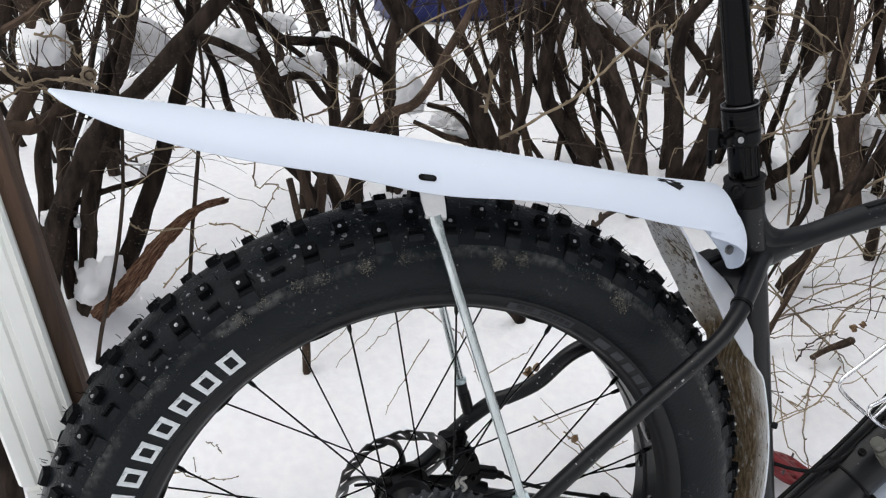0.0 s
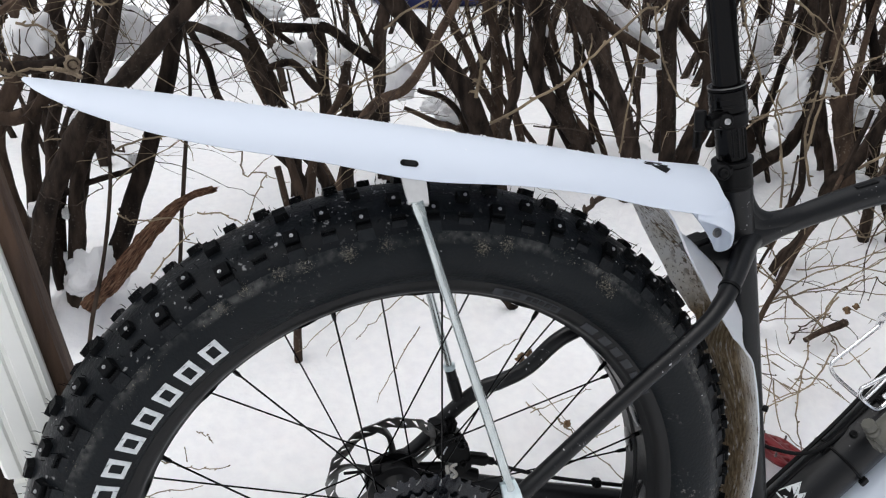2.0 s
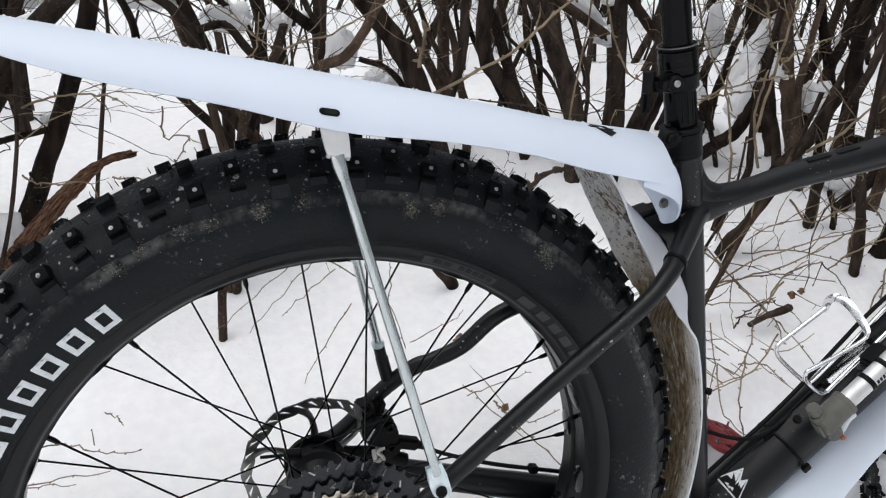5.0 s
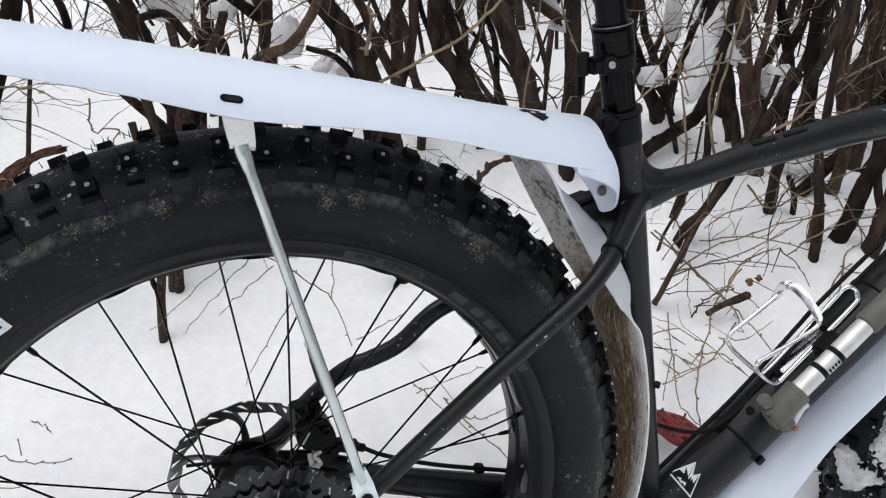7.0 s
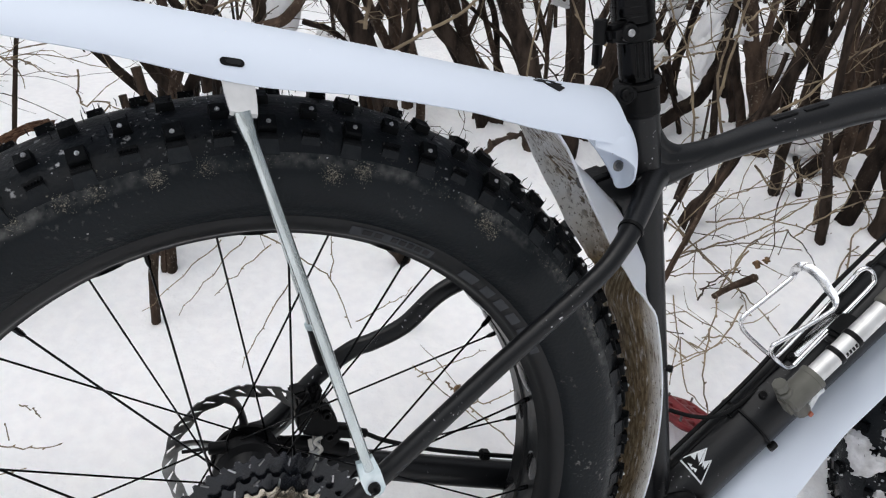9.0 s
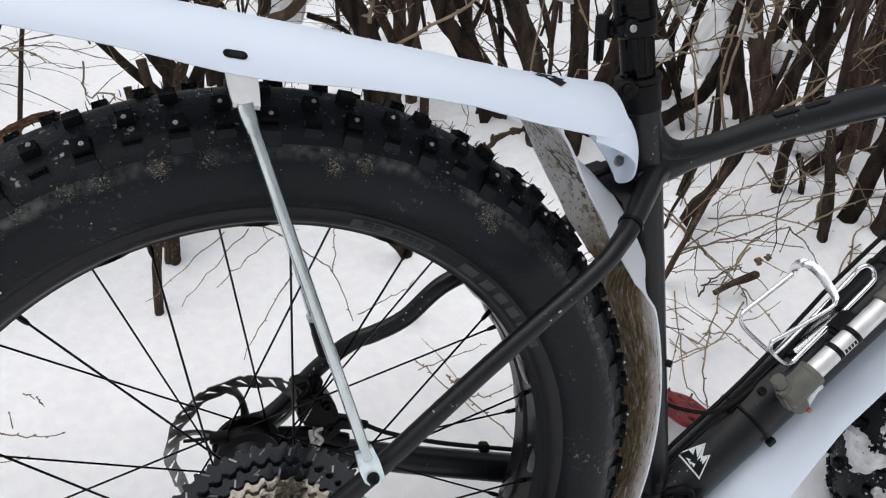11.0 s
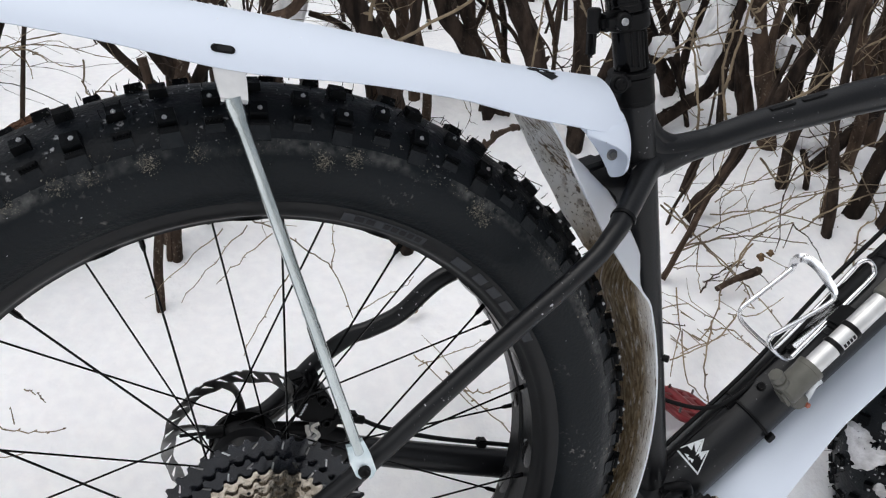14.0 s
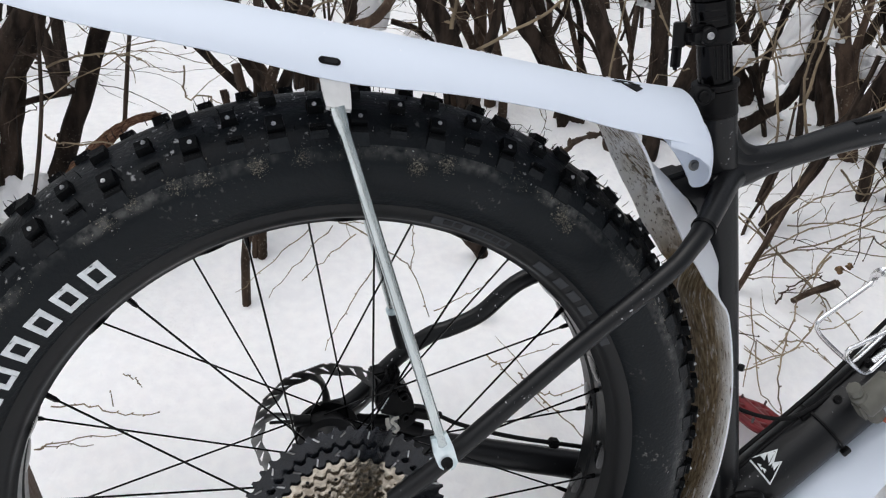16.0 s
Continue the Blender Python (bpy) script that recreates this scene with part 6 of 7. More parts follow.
stem(shrub_f, 0.0112, 0.0098, (0.67, 1.10, 0.56), (0.62, 1.10, 0.82), (0.55, 1.10, 0.92), (0.50, 1.10, 0.99))
stem(shrub_f, 0.0225, 0.0166, (0.72, 0.72, 0.47), (0.72, 0.72, 0.62), (0.70, 0.72, 0.79), (0.69, 0.72, 0.91), (0.74, 0.72, 0.99))
stem(shrub_f, 0.0229, 0.0178, (0.77, 0.76, 0.49), (0.78, 0.76, 0.61), (0.82, 0.76, 0.75), (0.81, 0.76, 0.87), (0.80, 0.76, 1.01))
stem(shrub_f, 0.0147, 0.0121, (0.88, 0.85, 0.81), (0.79, 0.85, 0.89), (0.69, 0.85, 1.00))
stem(shrub_f, 0.0111, 0.0097, (0.84, 0.95, 0.55), (0.83, 0.95, 0.70), (0.81, 0.95, 0.83), (0.79, 0.95, 1.00))
stem(shrub_f, 0.0083, 0.0062, (0.67, 1.00, 0.54), (0.52, 1.00, 0.76), (0.47, 1.00, 0.87), (0.42, 1.00, 0.97))
stem(shrub_f, 0.0085, 0.0064, (0.75, 1.02, 0.56), (0.60, 1.02, 0.72), (0.56, 1.02, 0.83), (0.51, 1.02, 0.92))
stem(shrub_f, 0.0070, 0.0056, (0.77, 0.98, 0.55), (0.76, 0.98, 0.60), (0.69, 0.98, 0.71), (0.56, 0.98, 0.81))
stem(shrub_f, 0.0084, 0.0063, (0.60, 1.05, 0.55), (0.62, 1.05, 0.69), (0.67, 1.05, 0.82), (0.69, 1.05, 0.93))
stem(shrub_f, 0.0072, 0.0057, (0.81, 1.00, 0.56), (0.80, 1.00, 0.71), (0.74, 1.00, 0.85), (0.75, 1.00, 0.99))
stem(shrub_f, 0.0290, 0.0224, (0.81, 0.80, 0.50), (0.82, 0.80, 0.59), (0.85, 0.80, 0.69), (0.87, 0.80, 0.80), (0.87, 0.80, 0.90))
stem(shrub_g, 0.0198, 0.0283, (0.893, 0.790, 0.511), (0.940, 0.790, 0.548), (1.018, 0.790, 0.604), (1.079, 0.790, 0.644), (1.102, 0.790, 0.708), (1.112, 0.790, 0.772), (1.109, 0.790, 0.840), (1.097, 0.790, 0.916), snow=True)
stem(shrub_g, 0.0228, 0.0180, (1.055, 0.872, 0.569), (1.016, 0.872, 0.649), (0.980, 0.872, 0.696), (0.941, 0.872, 0.766), (0.918, 0.872, 0.822), snow=True)
stem(shrub_g, 0.0073, 0.0134, (1.035, 0.780, 0.539), (1.004, 0.780, 0.618), (0.972, 0.780, 0.676), (0.925, 0.780, 0.725), (0.872, 0.780, 0.794), (0.844, 0.780, 0.846))
stem(shrub_g, 0.0094, 0.0148, (0.838, 0.529, 0.451), (0.859, 0.529, 0.543), (0.884, 0.529, 0.585), (0.898, 0.529, 0.622), (0.886, 0.529, 0.707), (0.888, 0.529, 0.784), (0.892, 0.529, 0.849))
stem(shrub_h, 0.0111, 0.0185, (0.839, 0.500, 0.444), (0.888, 0.500, 0.510), (0.922, 0.500, 0.562), (0.936, 0.500, 0.619), (0.989, 0.500, 0.666), (1.019, 0.500, 0.726), (1.045, 0.500, 0.776))
stem(shrub_g, 0.0132, 0.0139, (1.053, 0.870, 0.581), (1.058, 0.870, 0.651), (1.063, 0.870, 0.718), (1.073, 0.870, 0.761), (1.093, 0.870, 0.832), snow=True)
stem(shrub_g, 0.0132, 0.0139, (1.071, 0.860, 0.578), (1.047, 0.860, 0.646), (1.002, 0.860, 0.729), (0.968, 0.860, 0.780), (0.944, 0.860, 0.824))
stem(shrub_h, 0.0118, 0.0109, (1.171, 0.700, 0.579), (1.136, 0.700, 0.718), (1.133, 0.700, 0.779), (1.141, 0.700, 0.850))
stem(shrub_h, 0.0152, 0.0192, (1.251, 0.720, 0.563), (1.236, 0.720, 0.747), (1.213, 0.720, 0.808), (1.188, 0.720, 0.851))
stem(shrub_h, 0.0244, 0.0231, (1.14, 0.65, 0.53), (1.08, 0.65, 0.70), (1.03, 0.65, 0.83), snow=True)
stem(shrub_h, 0.0250, 0.0224, (1.30, 0.68, 0.52), (1.27, 0.68, 0.67), (1.25, 0.68, 0.84))
stem(shrub_h, 0.0196, 0.0157, (1.35, 0.60, 0.50), (1.40, 0.60, 0.56), (1.45, 0.60, 0.65), (1.53, 0.60, 0.76))
stem(shrub_h, 0.0284, 0.0255, (1.48, 0.72, 0.55), (1.42, 0.72, 0.70), (1.46, 0.72, 0.78), (1.59, 0.72, 0.81), snow=True)
stem(shrub_h, 0.0275, 0.0230, (1.63, 0.75, 0.38), (1.56, 0.75, 0.63), (1.51, 0.75, 0.84))
stem(shrub_h, 0.0255, 0.0212, (1.54, 0.62, 0.46), (1.46, 0.62, 0.69), (1.41, 0.62, 0.84))
stem(shrub_h, 0.0294, 0.0267, (1.33, 0.62, 0.41), (1.36, 0.62, 0.54), (1.37, 0.62, 0.72), (1.33, 0.62, 0.91), snow=True)
stem(shrub_h, 0.0238, 0.0209, (1.36, 0.70, 0.38), (1.34, 0.70, 0.52), (1.33, 0.70, 0.65))
stem(shrub_h, 0.0282, 0.0235, (1.69, 0.66, 0.27), (1.60, 0.66, 0.59), (1.53, 0.66, 0.90))
stem(shrub_h, 0.0150, 0.0127, (1.073, 0.529, 0.478), (1.076, 0.529, 0.549), (1.080, 0.529, 0.608), (1.092, 0.529, 0.672), (1.112, 0.529, 0.754), (1.132, 0.529, 0.815))
stem(shrub_h, 0.0184, 0.0156, (1.166, 0.564, 0.498), (1.215, 0.564, 0.558), (1.298, 0.564, 0.624), (1.370, 0.564, 0.682), (1.450, 0.564, 0.790))
stem(shrub_h, 0.0125, 0.0106, (1.056, 0.375, 0.433), (1.043, 0.375, 0.515), (1.021, 0.375, 0.596), (1.003, 0.375, 0.654), (1.001, 0.375, 0.736), (0.994, 0.375, 0.824))
stem(shrub_h, 0.0090, 0.0076, (1.063, 0.406, 0.442), (1.063, 0.406, 0.504), (1.063, 0.406, 0.536), (1.068, 0.406, 0.590))
stem(shrub_h, 0.0219, 0.0186, (1.106, 0.401, 0.445), (1.143, 0.401, 0.525), (1.171, 0.401, 0.598), (1.203, 0.401, 0.659), (1.250, 0.401, 0.740), (1.280, 0.401, 0.800))
stem(shrub_h, 0.0216, 0.0184, (1.154, 0.355, 0.438), (1.175, 0.355, 0.528), (1.194, 0.355, 0.600), (1.199, 0.355, 0.669), (1.206, 0.355, 0.750), (1.210, 0.355, 0.800))
stem(shrub_h, 0.0086, 0.0072, (1.125, 0.509, 0.478), (1.110, 0.509, 0.537), (1.086, 0.509, 0.576))
stem(shrub_g, 0.0221, 0.0187, (1.153, 0.754, 0.550), (1.149, 0.754, 0.605), (1.107, 0.754, 0.721), (1.076, 0.754, 0.787))
stem(shrub_h, 0.0150, 0.0140, (1.13, 0.70, 0.51), (1.12, 0.70, 0.58), (1.07, 0.70, 0.71), (1.04, 0.70, 0.82))
stem(shrub_h, 0.0190, 0.0170, (1.175, 0.72, 0.53), (1.170, 0.72, 0.60), (1.185, 0.72, 0.70), (1.235, 0.72, 0.82), snow=True)
stem(shrub_h, 0.0165, 0.0150, (1.30, 0.80, 0.56), (1.26, 0.80, 0.66), (1.25, 0.80, 0.76), (1.28, 0.80, 0.86))
stem(shrub_h, 0.0175, 0.0160, (1.24, 0.90, 0.60), (1.21, 0.90, 0.72), (1.15, 0.90, 0.82), (1.14, 0.90, 0.92), snow=True)
stem(shrub_g, 0.0150, 0.0135, (1.12, 0.95, 0.60), (1.08, 0.95, 0.72), (1.10, 0.95, 0.82), (1.06, 0.95, 0.95))
stem(shrub_g, 0.0140, 0.0120, (0.98, 0.95, 0.58), (1.00, 0.95, 0.70), (0.97, 0.95, 0.84), (1.00, 0.95, 0.97))
stem(shrub_h, 0.0151, 0.0143, (1.222, 0.472, 0.478), (1.246, 0.472, 0.555), (1.260, 0.472, 0.634), (1.255, 0.472, 0.718), (1.233, 0.472, 0.788))
stem(shrub_h, 0.0122, 0.0116, (1.259, 0.435, 0.472), (1.270, 0.435, 0.556), (1.267, 0.435, 0.642), (1.278, 0.435, 0.715), (1.262, 0.435, 0.784))
stem(shrub_h, 0.0171, 0.0162, (1.246, 0.545, 0.502), (1.255, 0.545, 0.571), (1.253, 0.545, 0.650), (1.207, 0.545, 0.735), (1.195, 0.545, 0.807))
stem(shrub_h, 0.0111, 0.0105, (1.311, 0.451, 0.482), (1.256, 0.451, 0.563), (1.234, 0.451, 0.649), (1.180, 0.451, 0.719), (1.167, 0.451, 0.787))
stem(shrub_i, 0.0087, 0.0074, (0.786, 0.426, 0.417), (0.814, 0.426, 0.506), (0.865, 0.426, 0.593))
stem(shrub_i, 0.0079, 0.0067, (0.788, 0.462, 0.428), (0.820, 0.462, 0.494), (0.840, 0.462, 0.514))
stem(shrub_i, 0.0062, 0.0053, (0.843, 0.533, 0.454), (0.861, 0.533, 0.507), (0.872, 0.533, 0.555))
stem(shrub_i, 0.0080, 0.0066, (0.80, 0.46, 0.41), (0.83, 0.46, 0.50), (0.90, 0.46, 0.58), (0.96, 0.46, 0.77))
stem(shrub_i, 0.0066, 0.0046, (0.69, 0.34, 0.41), (0.74, 0.34, 0.53), (0.77, 0.34, 0.59), (0.81, 0.34, 0.68))
stem(shrub_i, 0.0043, 0.0029, (0.76, 0.45, 0.40), (0.77, 0.45, 0.48), (0.80, 0.45, 0.55), (0.81, 0.45, 0.60), (0.81, 0.45, 0.69))
stem(shrub_j, 0.0087, 0.0070, (-0.06, 0.49, 0.32), (-0.06, 0.49, 0.45), (-0.06, 0.49, 0.53), (-0.09, 0.49, 0.67))
stem(shrub_j, 0.0112, 0.0093, (-0.03, 0.59, 0.38), (-0.03, 0.59, 0.44), (-0.03, 0.59, 0.54), (-0.07, 0.59, 0.69))
stem(shrub_j, 0.0075, 0.0065, (-0.04, 0.59, 0.35), (-0.04, 0.59, 0.45), (-0.04, 0.59, 0.56))
twig(shrub_j, 0.0014, (0.010, 0.32, 0.530), (-0.034, 0.32, 0.488), (-0.081, 0.32, 0.442))
twig(shrub_j, 0.0014, (0.039, 0.32, 0.533), (-0.001, 0.32, 0.485), (-0.041, 0.32, 0.436))
twig(shrub_j, 0.0015, (0.070, 0.32, 0.521), (0.034, 0.32, 0.490), (0.001, 0.32, 0.456))
twig(shrub_j, 0.0017, (0.095, 0.32, 0.470), (0.059, 0.32, 0.409), (0.035, 0.32, 0.353))
twig(shrub_j, 0.0022, (0.035, 0.33, 0.543), (0.058, 0.33, 0.531), (0.112, 0.33, 0.497), (0.150, 0.33, 0.464), (0.180, 0.33, 0.392))
twig(shrub_j, 0.0015, (0.150, 0.33, 0.464), (0.151, 0.33, 0.518), (0.143, 0.33, 0.534))
twig(shrub_j, 0.0016, (0.191, 0.34, 0.395), (0.239, 0.34, 0.417), (0.271, 0.34, 0.440))
twig(shrub_j, 0.0020, (0.260, 0.29, 0.346), (0.275, 0.26, 0.339), (0.317, 0.19, 0.312))
twig(shrub_j, 0.0016, (0.260, 0.27, 0.339), (0.316, 0.28, 0.350), (0.370, 0.29, 0.358))
twig(shrub_j, 0.0020, (-0.306, 0.30, 0.306), (-0.261, 0.30, 0.303), (-0.221, 0.29, 0.293), (-0.180, 0.28, 0.296))
twig(shrub_j, 0.0016, (-0.234, 0.30, 0.300), (-0.234, 0.30, 0.324))
twig(shrub_j, 0.0015, (-0.220, 0.30, 0.346), (-0.206, 0.30, 0.337), (-0.200, 0.30, 0.326))
twig(shrub_j, 0.0019, (-0.321, 0.26, 0.272), (-0.283, 0.26, 0.281), (-0.212, 0.26, 0.285))
twig(shrub_j, 0.0016, (-0.321, 0.26, 0.272), (-0.296, 0.26, 0.275), (-0.251, 0.25, 0.278))
twig(shrub_e, 0.0057, (0.400, 0.45, 0.587), (0.428, 0.45, 0.616), (0.455, 0.45, 0.627), (0.488, 0.45, 0.630), dark=True)
twig(shrub_i, 0.0027, (0.715, 0.24, 0.381), (0.660, 0.17, 0.332), (0.649, 0.12, 0.291))
twig(shrub_i, 0.0022, (0.664, 0.24, 0.371), (0.635, 0.18, 0.332), (0.655, 0.14, 0.306))
twig(shrub_i, 0.0024, (0.582, 0.15, 0.309), (0.621, 0.14, 0.303), (0.699, 0.13, 0.304), dark=True)
twig(shrub_i, 0.0023, (0.704, 0.32, 0.403), (0.659, 0.24, 0.371), (0.608, 0.18, 0.333))
twig(shrub_i, 0.0028, (0.801, 0.27, 0.400), (0.722, 0.22, 0.371), (0.641, 0.21, 0.352))
twig(shrub_i, 0.0027, (0.681, 0.36, 0.531), (0.774, 0.36, 0.461), (0.822, 0.32, 0.415), (0.800, 0.25, 0.391))
twig(shrub_i, 0.0032, (0.693, 0.35, 0.410), (0.769, 0.36, 0.481), (0.908, 0.36, 0.524), (1.037, 0.36, 0.550))
twig(shrub_i, 0.0028, (0.711, 0.36, 0.445), (0.829, 0.36, 0.468), (0.994, 0.36, 0.450))
twig(shrub_j, 0.0025, (0.293, 0.25, 0.339), (0.304, 0.23, 0.331), (0.322, 0.20, 0.314), (0.357, 0.15, 0.290))
twig(shrub_j, 0.0020, (0.308, 0.22, 0.324), (0.341, 0.21, 0.325), (0.383, 0.22, 0.332))
twig(shrub_a, 0.0018, (-0.208, 0.50, 0.599), (-0.167, 0.50, 0.594), (-0.124, 0.50, 0.566))
twig(shrub_a, 0.0016, (-0.269, 0.35, 0.553), (-0.239, 0.35, 0.592), (-0.213, 0.35, 0.615))
twig(shrub_a, 0.0018, (-0.319, 0.50, 0.601), (-0.296, 0.50, 0.588), (-0.240, 0.50, 0.591), (-0.225, 0.50, 0.559))
twig(shrub_a, 0.0024, (-0.327, 0.60, 0.672), (-0.281, 0.60, 0.691), (-0.226, 0.60, 0.694), (-0.200, 0.60, 0.687))
twig(shrub_a, 0.0034, (-0.372, 0.62, 0.694), (-0.336, 0.62, 0.677), (-0.312, 0.62, 0.664), dark=True)
twig(shrub_c, 0.0017, (-0.141, 0.50, 0.699), (-0.140, 0.50, 0.656), (-0.108, 0.50, 0.660), (-0.124, 0.50, 0.620), (-0.141, 0.50, 0.576))
twig(shrub_b, 0.0031, (-0.470, 0.50, 0.818), (-0.445, 0.50, 0.796), (-0.410, 0.50, 0.805), (-0.367, 0.50, 0.803))
twig(shrub_b, 0.0022, (-0.474, 0.50, 0.773), (-0.431, 0.50, 0.797), (-0.398, 0.50, 0.775))
twig(shrub_b, 0.0026, (-0.426, 0.50, 0.864), (-0.392, 0.50, 0.858), (-0.366, 0.50, 0.830))
twig(shrub_b, 0.0022, (-0.338, 0.55, 0.896), (-0.309, 0.55, 0.890), (-0.292, 0.55, 0.929))
twig(shrub_e, 0.0028, (0.091, 0.60, 0.869), (0.135, 0.60, 0.902), (0.210, 0.60, 0.940), (0.247, 0.60, 0.964))
twig(shrub_e, 0.0035, (0.284, 0.60, 0.717), (0.406, 0.60, 0.786), (0.470, 0.60, 0.841), (0.551, 0.60, 0.915), (0.577, 0.60, 0.919), (0.591, 0.60, 0.871), (0.641, 0.60, 0.779), (0.692, 0.60, 0.750))
twig(shrub_d, 0.0024, (0.005, 0.62, 0.724), (0.041, 0.62, 0.771), (0.117, 0.62, 0.802), (0.193, 0.62, 0.852), (0.318, 0.62, 0.932))
twig(shrub_d, 0.0024, (-0.048, 0.65, 0.736), (-0.001, 0.65, 0.761), (0.007, 0.65, 0.822))
twig(shrub_d, 0.0026, (0.069, 0.70, 0.701), (0.109, 0.70, 0.742), (0.114, 0.70, 0.841), (0.131, 0.70, 0.900), dark=True)
twig(shrub_f, 0.0033, (0.505, 0.70, 0.869), (0.595, 0.70, 0.754), (0.672, 0.70, 0.665), dark=True)
twig(shrub_f, 0.0028, (0.570, 0.65, 0.653), (0.578, 0.65, 0.761), (0.579, 0.65, 0.906), (0.543, 0.65, 0.983))
twig(shrub_f, 0.0022, (0.409, 0.70, 0.696), (0.518, 0.70, 0.686), (0.619, 0.70, 0.676), (0.681, 0.70, 0.689), dark=True)
twig(shrub_e, 0.0048, (0.290, 0.70, 0.747), (0.295, 0.70, 0.798), (0.290, 0.70, 0.829))
twig(shrub_g, 0.0032, (0.670, 0.50, 0.962), (0.725, 0.50, 0.961), (0.809, 0.50, 0.939), (0.843, 0.50, 0.894), (0.861, 0.50, 0.848), (0.914, 0.50, 0.801))
twig(shrub_g, 0.0029, (0.899, 0.50, 0.815), (0.943, 0.50, 0.844), (0.985, 0.50, 0.857))
twig(shrub_g, 0.0027, (0.739, 0.50, 0.748), (0.796, 0.50, 0.754), (0.857, 0.50, 0.764))
twig(shrub_g, 0.0028, (0.714, 0.55, 0.958), (0.752, 0.55, 0.862), (0.853, 0.55, 0.719))
twig(shrub_g, 0.0035, (0.870, 0.50, 0.687), (0.882, 0.50, 0.792), (0.907, 0.50, 0.932), (0.945, 0.50, 0.973))
twig(shrub_i, 0.0028, (0.675, 0.36, 0.528), (0.756, 0.36, 0.471), (0.816, 0.34, 0.420), (0.822, 0.26, 0.399), (0.829, 0.21, 0.376))
twig(shrub_i, 0.0029, (0.726, 0.36, 0.453), (0.858, 0.36, 0.481), (0.935, 0.36, 0.507), (1.011, 0.36, 0.544), (1.170, 0.36, 0.555))
twig(shrub_i, 0.0025, (0.792, 0.38, 0.502), (0.906, 0.38, 0.504), (1.013, 0.38, 0.481), (1.114, 0.37, 0.462), (1.214, 0.33, 0.461))
twig(shrub_i, 0.0033, (1.035, 0.42, 0.623), (1.124, 0.42, 0.555), (1.206, 0.41, 0.483), (1.171, 0.34, 0.459))
twig(shrub_i, 0.0030, (0.847, 0.33, 0.467), (0.795, 0.32, 0.412), (0.731, 0.25, 0.387), (0.681, 0.22, 0.363))
twig(shrub_i, 0.0019, (0.735, 0.33, 0.488), (0.745, 0.33, 0.437), (0.734, 0.30, 0.402))
twig(shrub_i, 0.0021, (0.932, 0.34, 0.494), (0.925, 0.34, 0.454), dark=True)
twig(shrub_i, 0.0021, (0.932, 0.34, 0.494), (0.980, 0.34, 0.461), (0.988, 0.31, 0.431), dark=True)
twig(shrub_i, 0.0019, (0.753, 0.25, 0.387), (0.800, 0.24, 0.386), (0.868, 0.26, 0.403))
twig(shrub_i, 0.0023, (0.696, 0.23, 0.374), (0.741, 0.22, 0.373), (0.757, 0.19, 0.357))
twig(shrub_i, 0.0019, (0.698, 0.33, 0.434), (0.766, 0.33, 0.431), (0.834, 0.33, 0.436))
twig(shrub_i, 0.0028, (0.736, 0.30, 0.401), (0.782, 0.33, 0.414), (0.833, 0.34, 0.427), (0.867, 0.31, 0.417), dark=True)
twig(shrub_i, 0.0035, (0.825, 0.33, 0.426), (0.834, 0.33, 0.461), (0.867, 0.33, 0.489), (0.918, 0.33, 0.501))
twig(shrub_i, 0.0032, (0.994, 0.36, 0.492), (1.087, 0.36, 0.530), (1.176, 0.36, 0.543))
twig(shrub_i, 0.0028, (1.014, 0.40, 0.457), (1.098, 0.40, 0.501), (1.236, 0.40, 0.507))
twig(shrub_i, 0.0032, (1.035, 0.29, 0.432), (1.109, 0.36, 0.466), (1.140, 0.36, 0.497), (1.073, 0.36, 0.572))
twig(shrub_i, 0.0032, (1.001, 0.28, 0.426), (1.071, 0.33, 0.446), (1.129, 0.35, 0.457))
twig(shrub_i, 0.0022, (0.641, 0.26, 0.377), (0.669, 0.24, 0.376), dark=True)
twig(shrub_i, 0.0018, (0.680, 0.27, 0.386), (0.694, 0.25, 0.382))
twig(shrub_i, 0.0018, (0.649, 0.28, 0.387), (0.699, 0.28, 0.392), (0.740, 0.22, 0.371), (0.767, 0.18, 0.350))
twig(shrub_i, 0.0021, (0.619, 0.20, 0.348), (0.680, 0.21, 0.357), (0.731, 0.22, 0.371))
twig(shrub_h, 0.0022, (0.641, 0.42, 0.717), (0.712, 0.42, 0.770), (0.803, 0.42, 0.791), (0.878, 0.42, 0.804))
twig(shrub_h, 0.0029, (0.768, 0.42, 0.604), (0.749, 0.42, 0.703), (0.720, 0.42, 0.778), (0.731, 0.42, 0.820))
twig(shrub_h, 0.0034, (0.821, 0.42, 0.642), (0.791, 0.42, 0.731), (0.798, 0.42, 0.808))
twig(shrub_h, 0.0036, (0.918, 0.42, 0.671), (0.992, 0.42, 0.710), (1.060, 0.42, 0.768), (1.170, 0.42, 0.820))
twig(shrub_h, 0.0033, (1.078, 0.45, 0.697), (1.152, 0.45, 0.719), (1.226, 0.45, 0.771))
twig(shrub_h, 0.0026, (0.907, 0.42, 0.585), (0.970, 0.42, 0.544), (1.097, 0.42, 0.593), (1.247, 0.42, 0.635))
# more stems deeper in the clump to the right
for k in range(3):
    x, y = RS.uniform(1.05, 2.1), RS.uniform(0.72, 1.15)
    z = snow_height(x, y)
    lean = RS.uniform(-0.25, 0.3)
    stem(shrub_h if k % 2 else shrub_g, RS.uniform(0.010, 0.020), RS.uniform(0.008, 0.014), (x, y, z - 0.03), (x + lean * 0.2, y, z + 0.17), (x + lean * 0.35 + RS.uniform(-0.03, 0.03), y, z + 0.34), (x + lean * 0.7, y, z + 0.62), snow=k % 3 == 0)
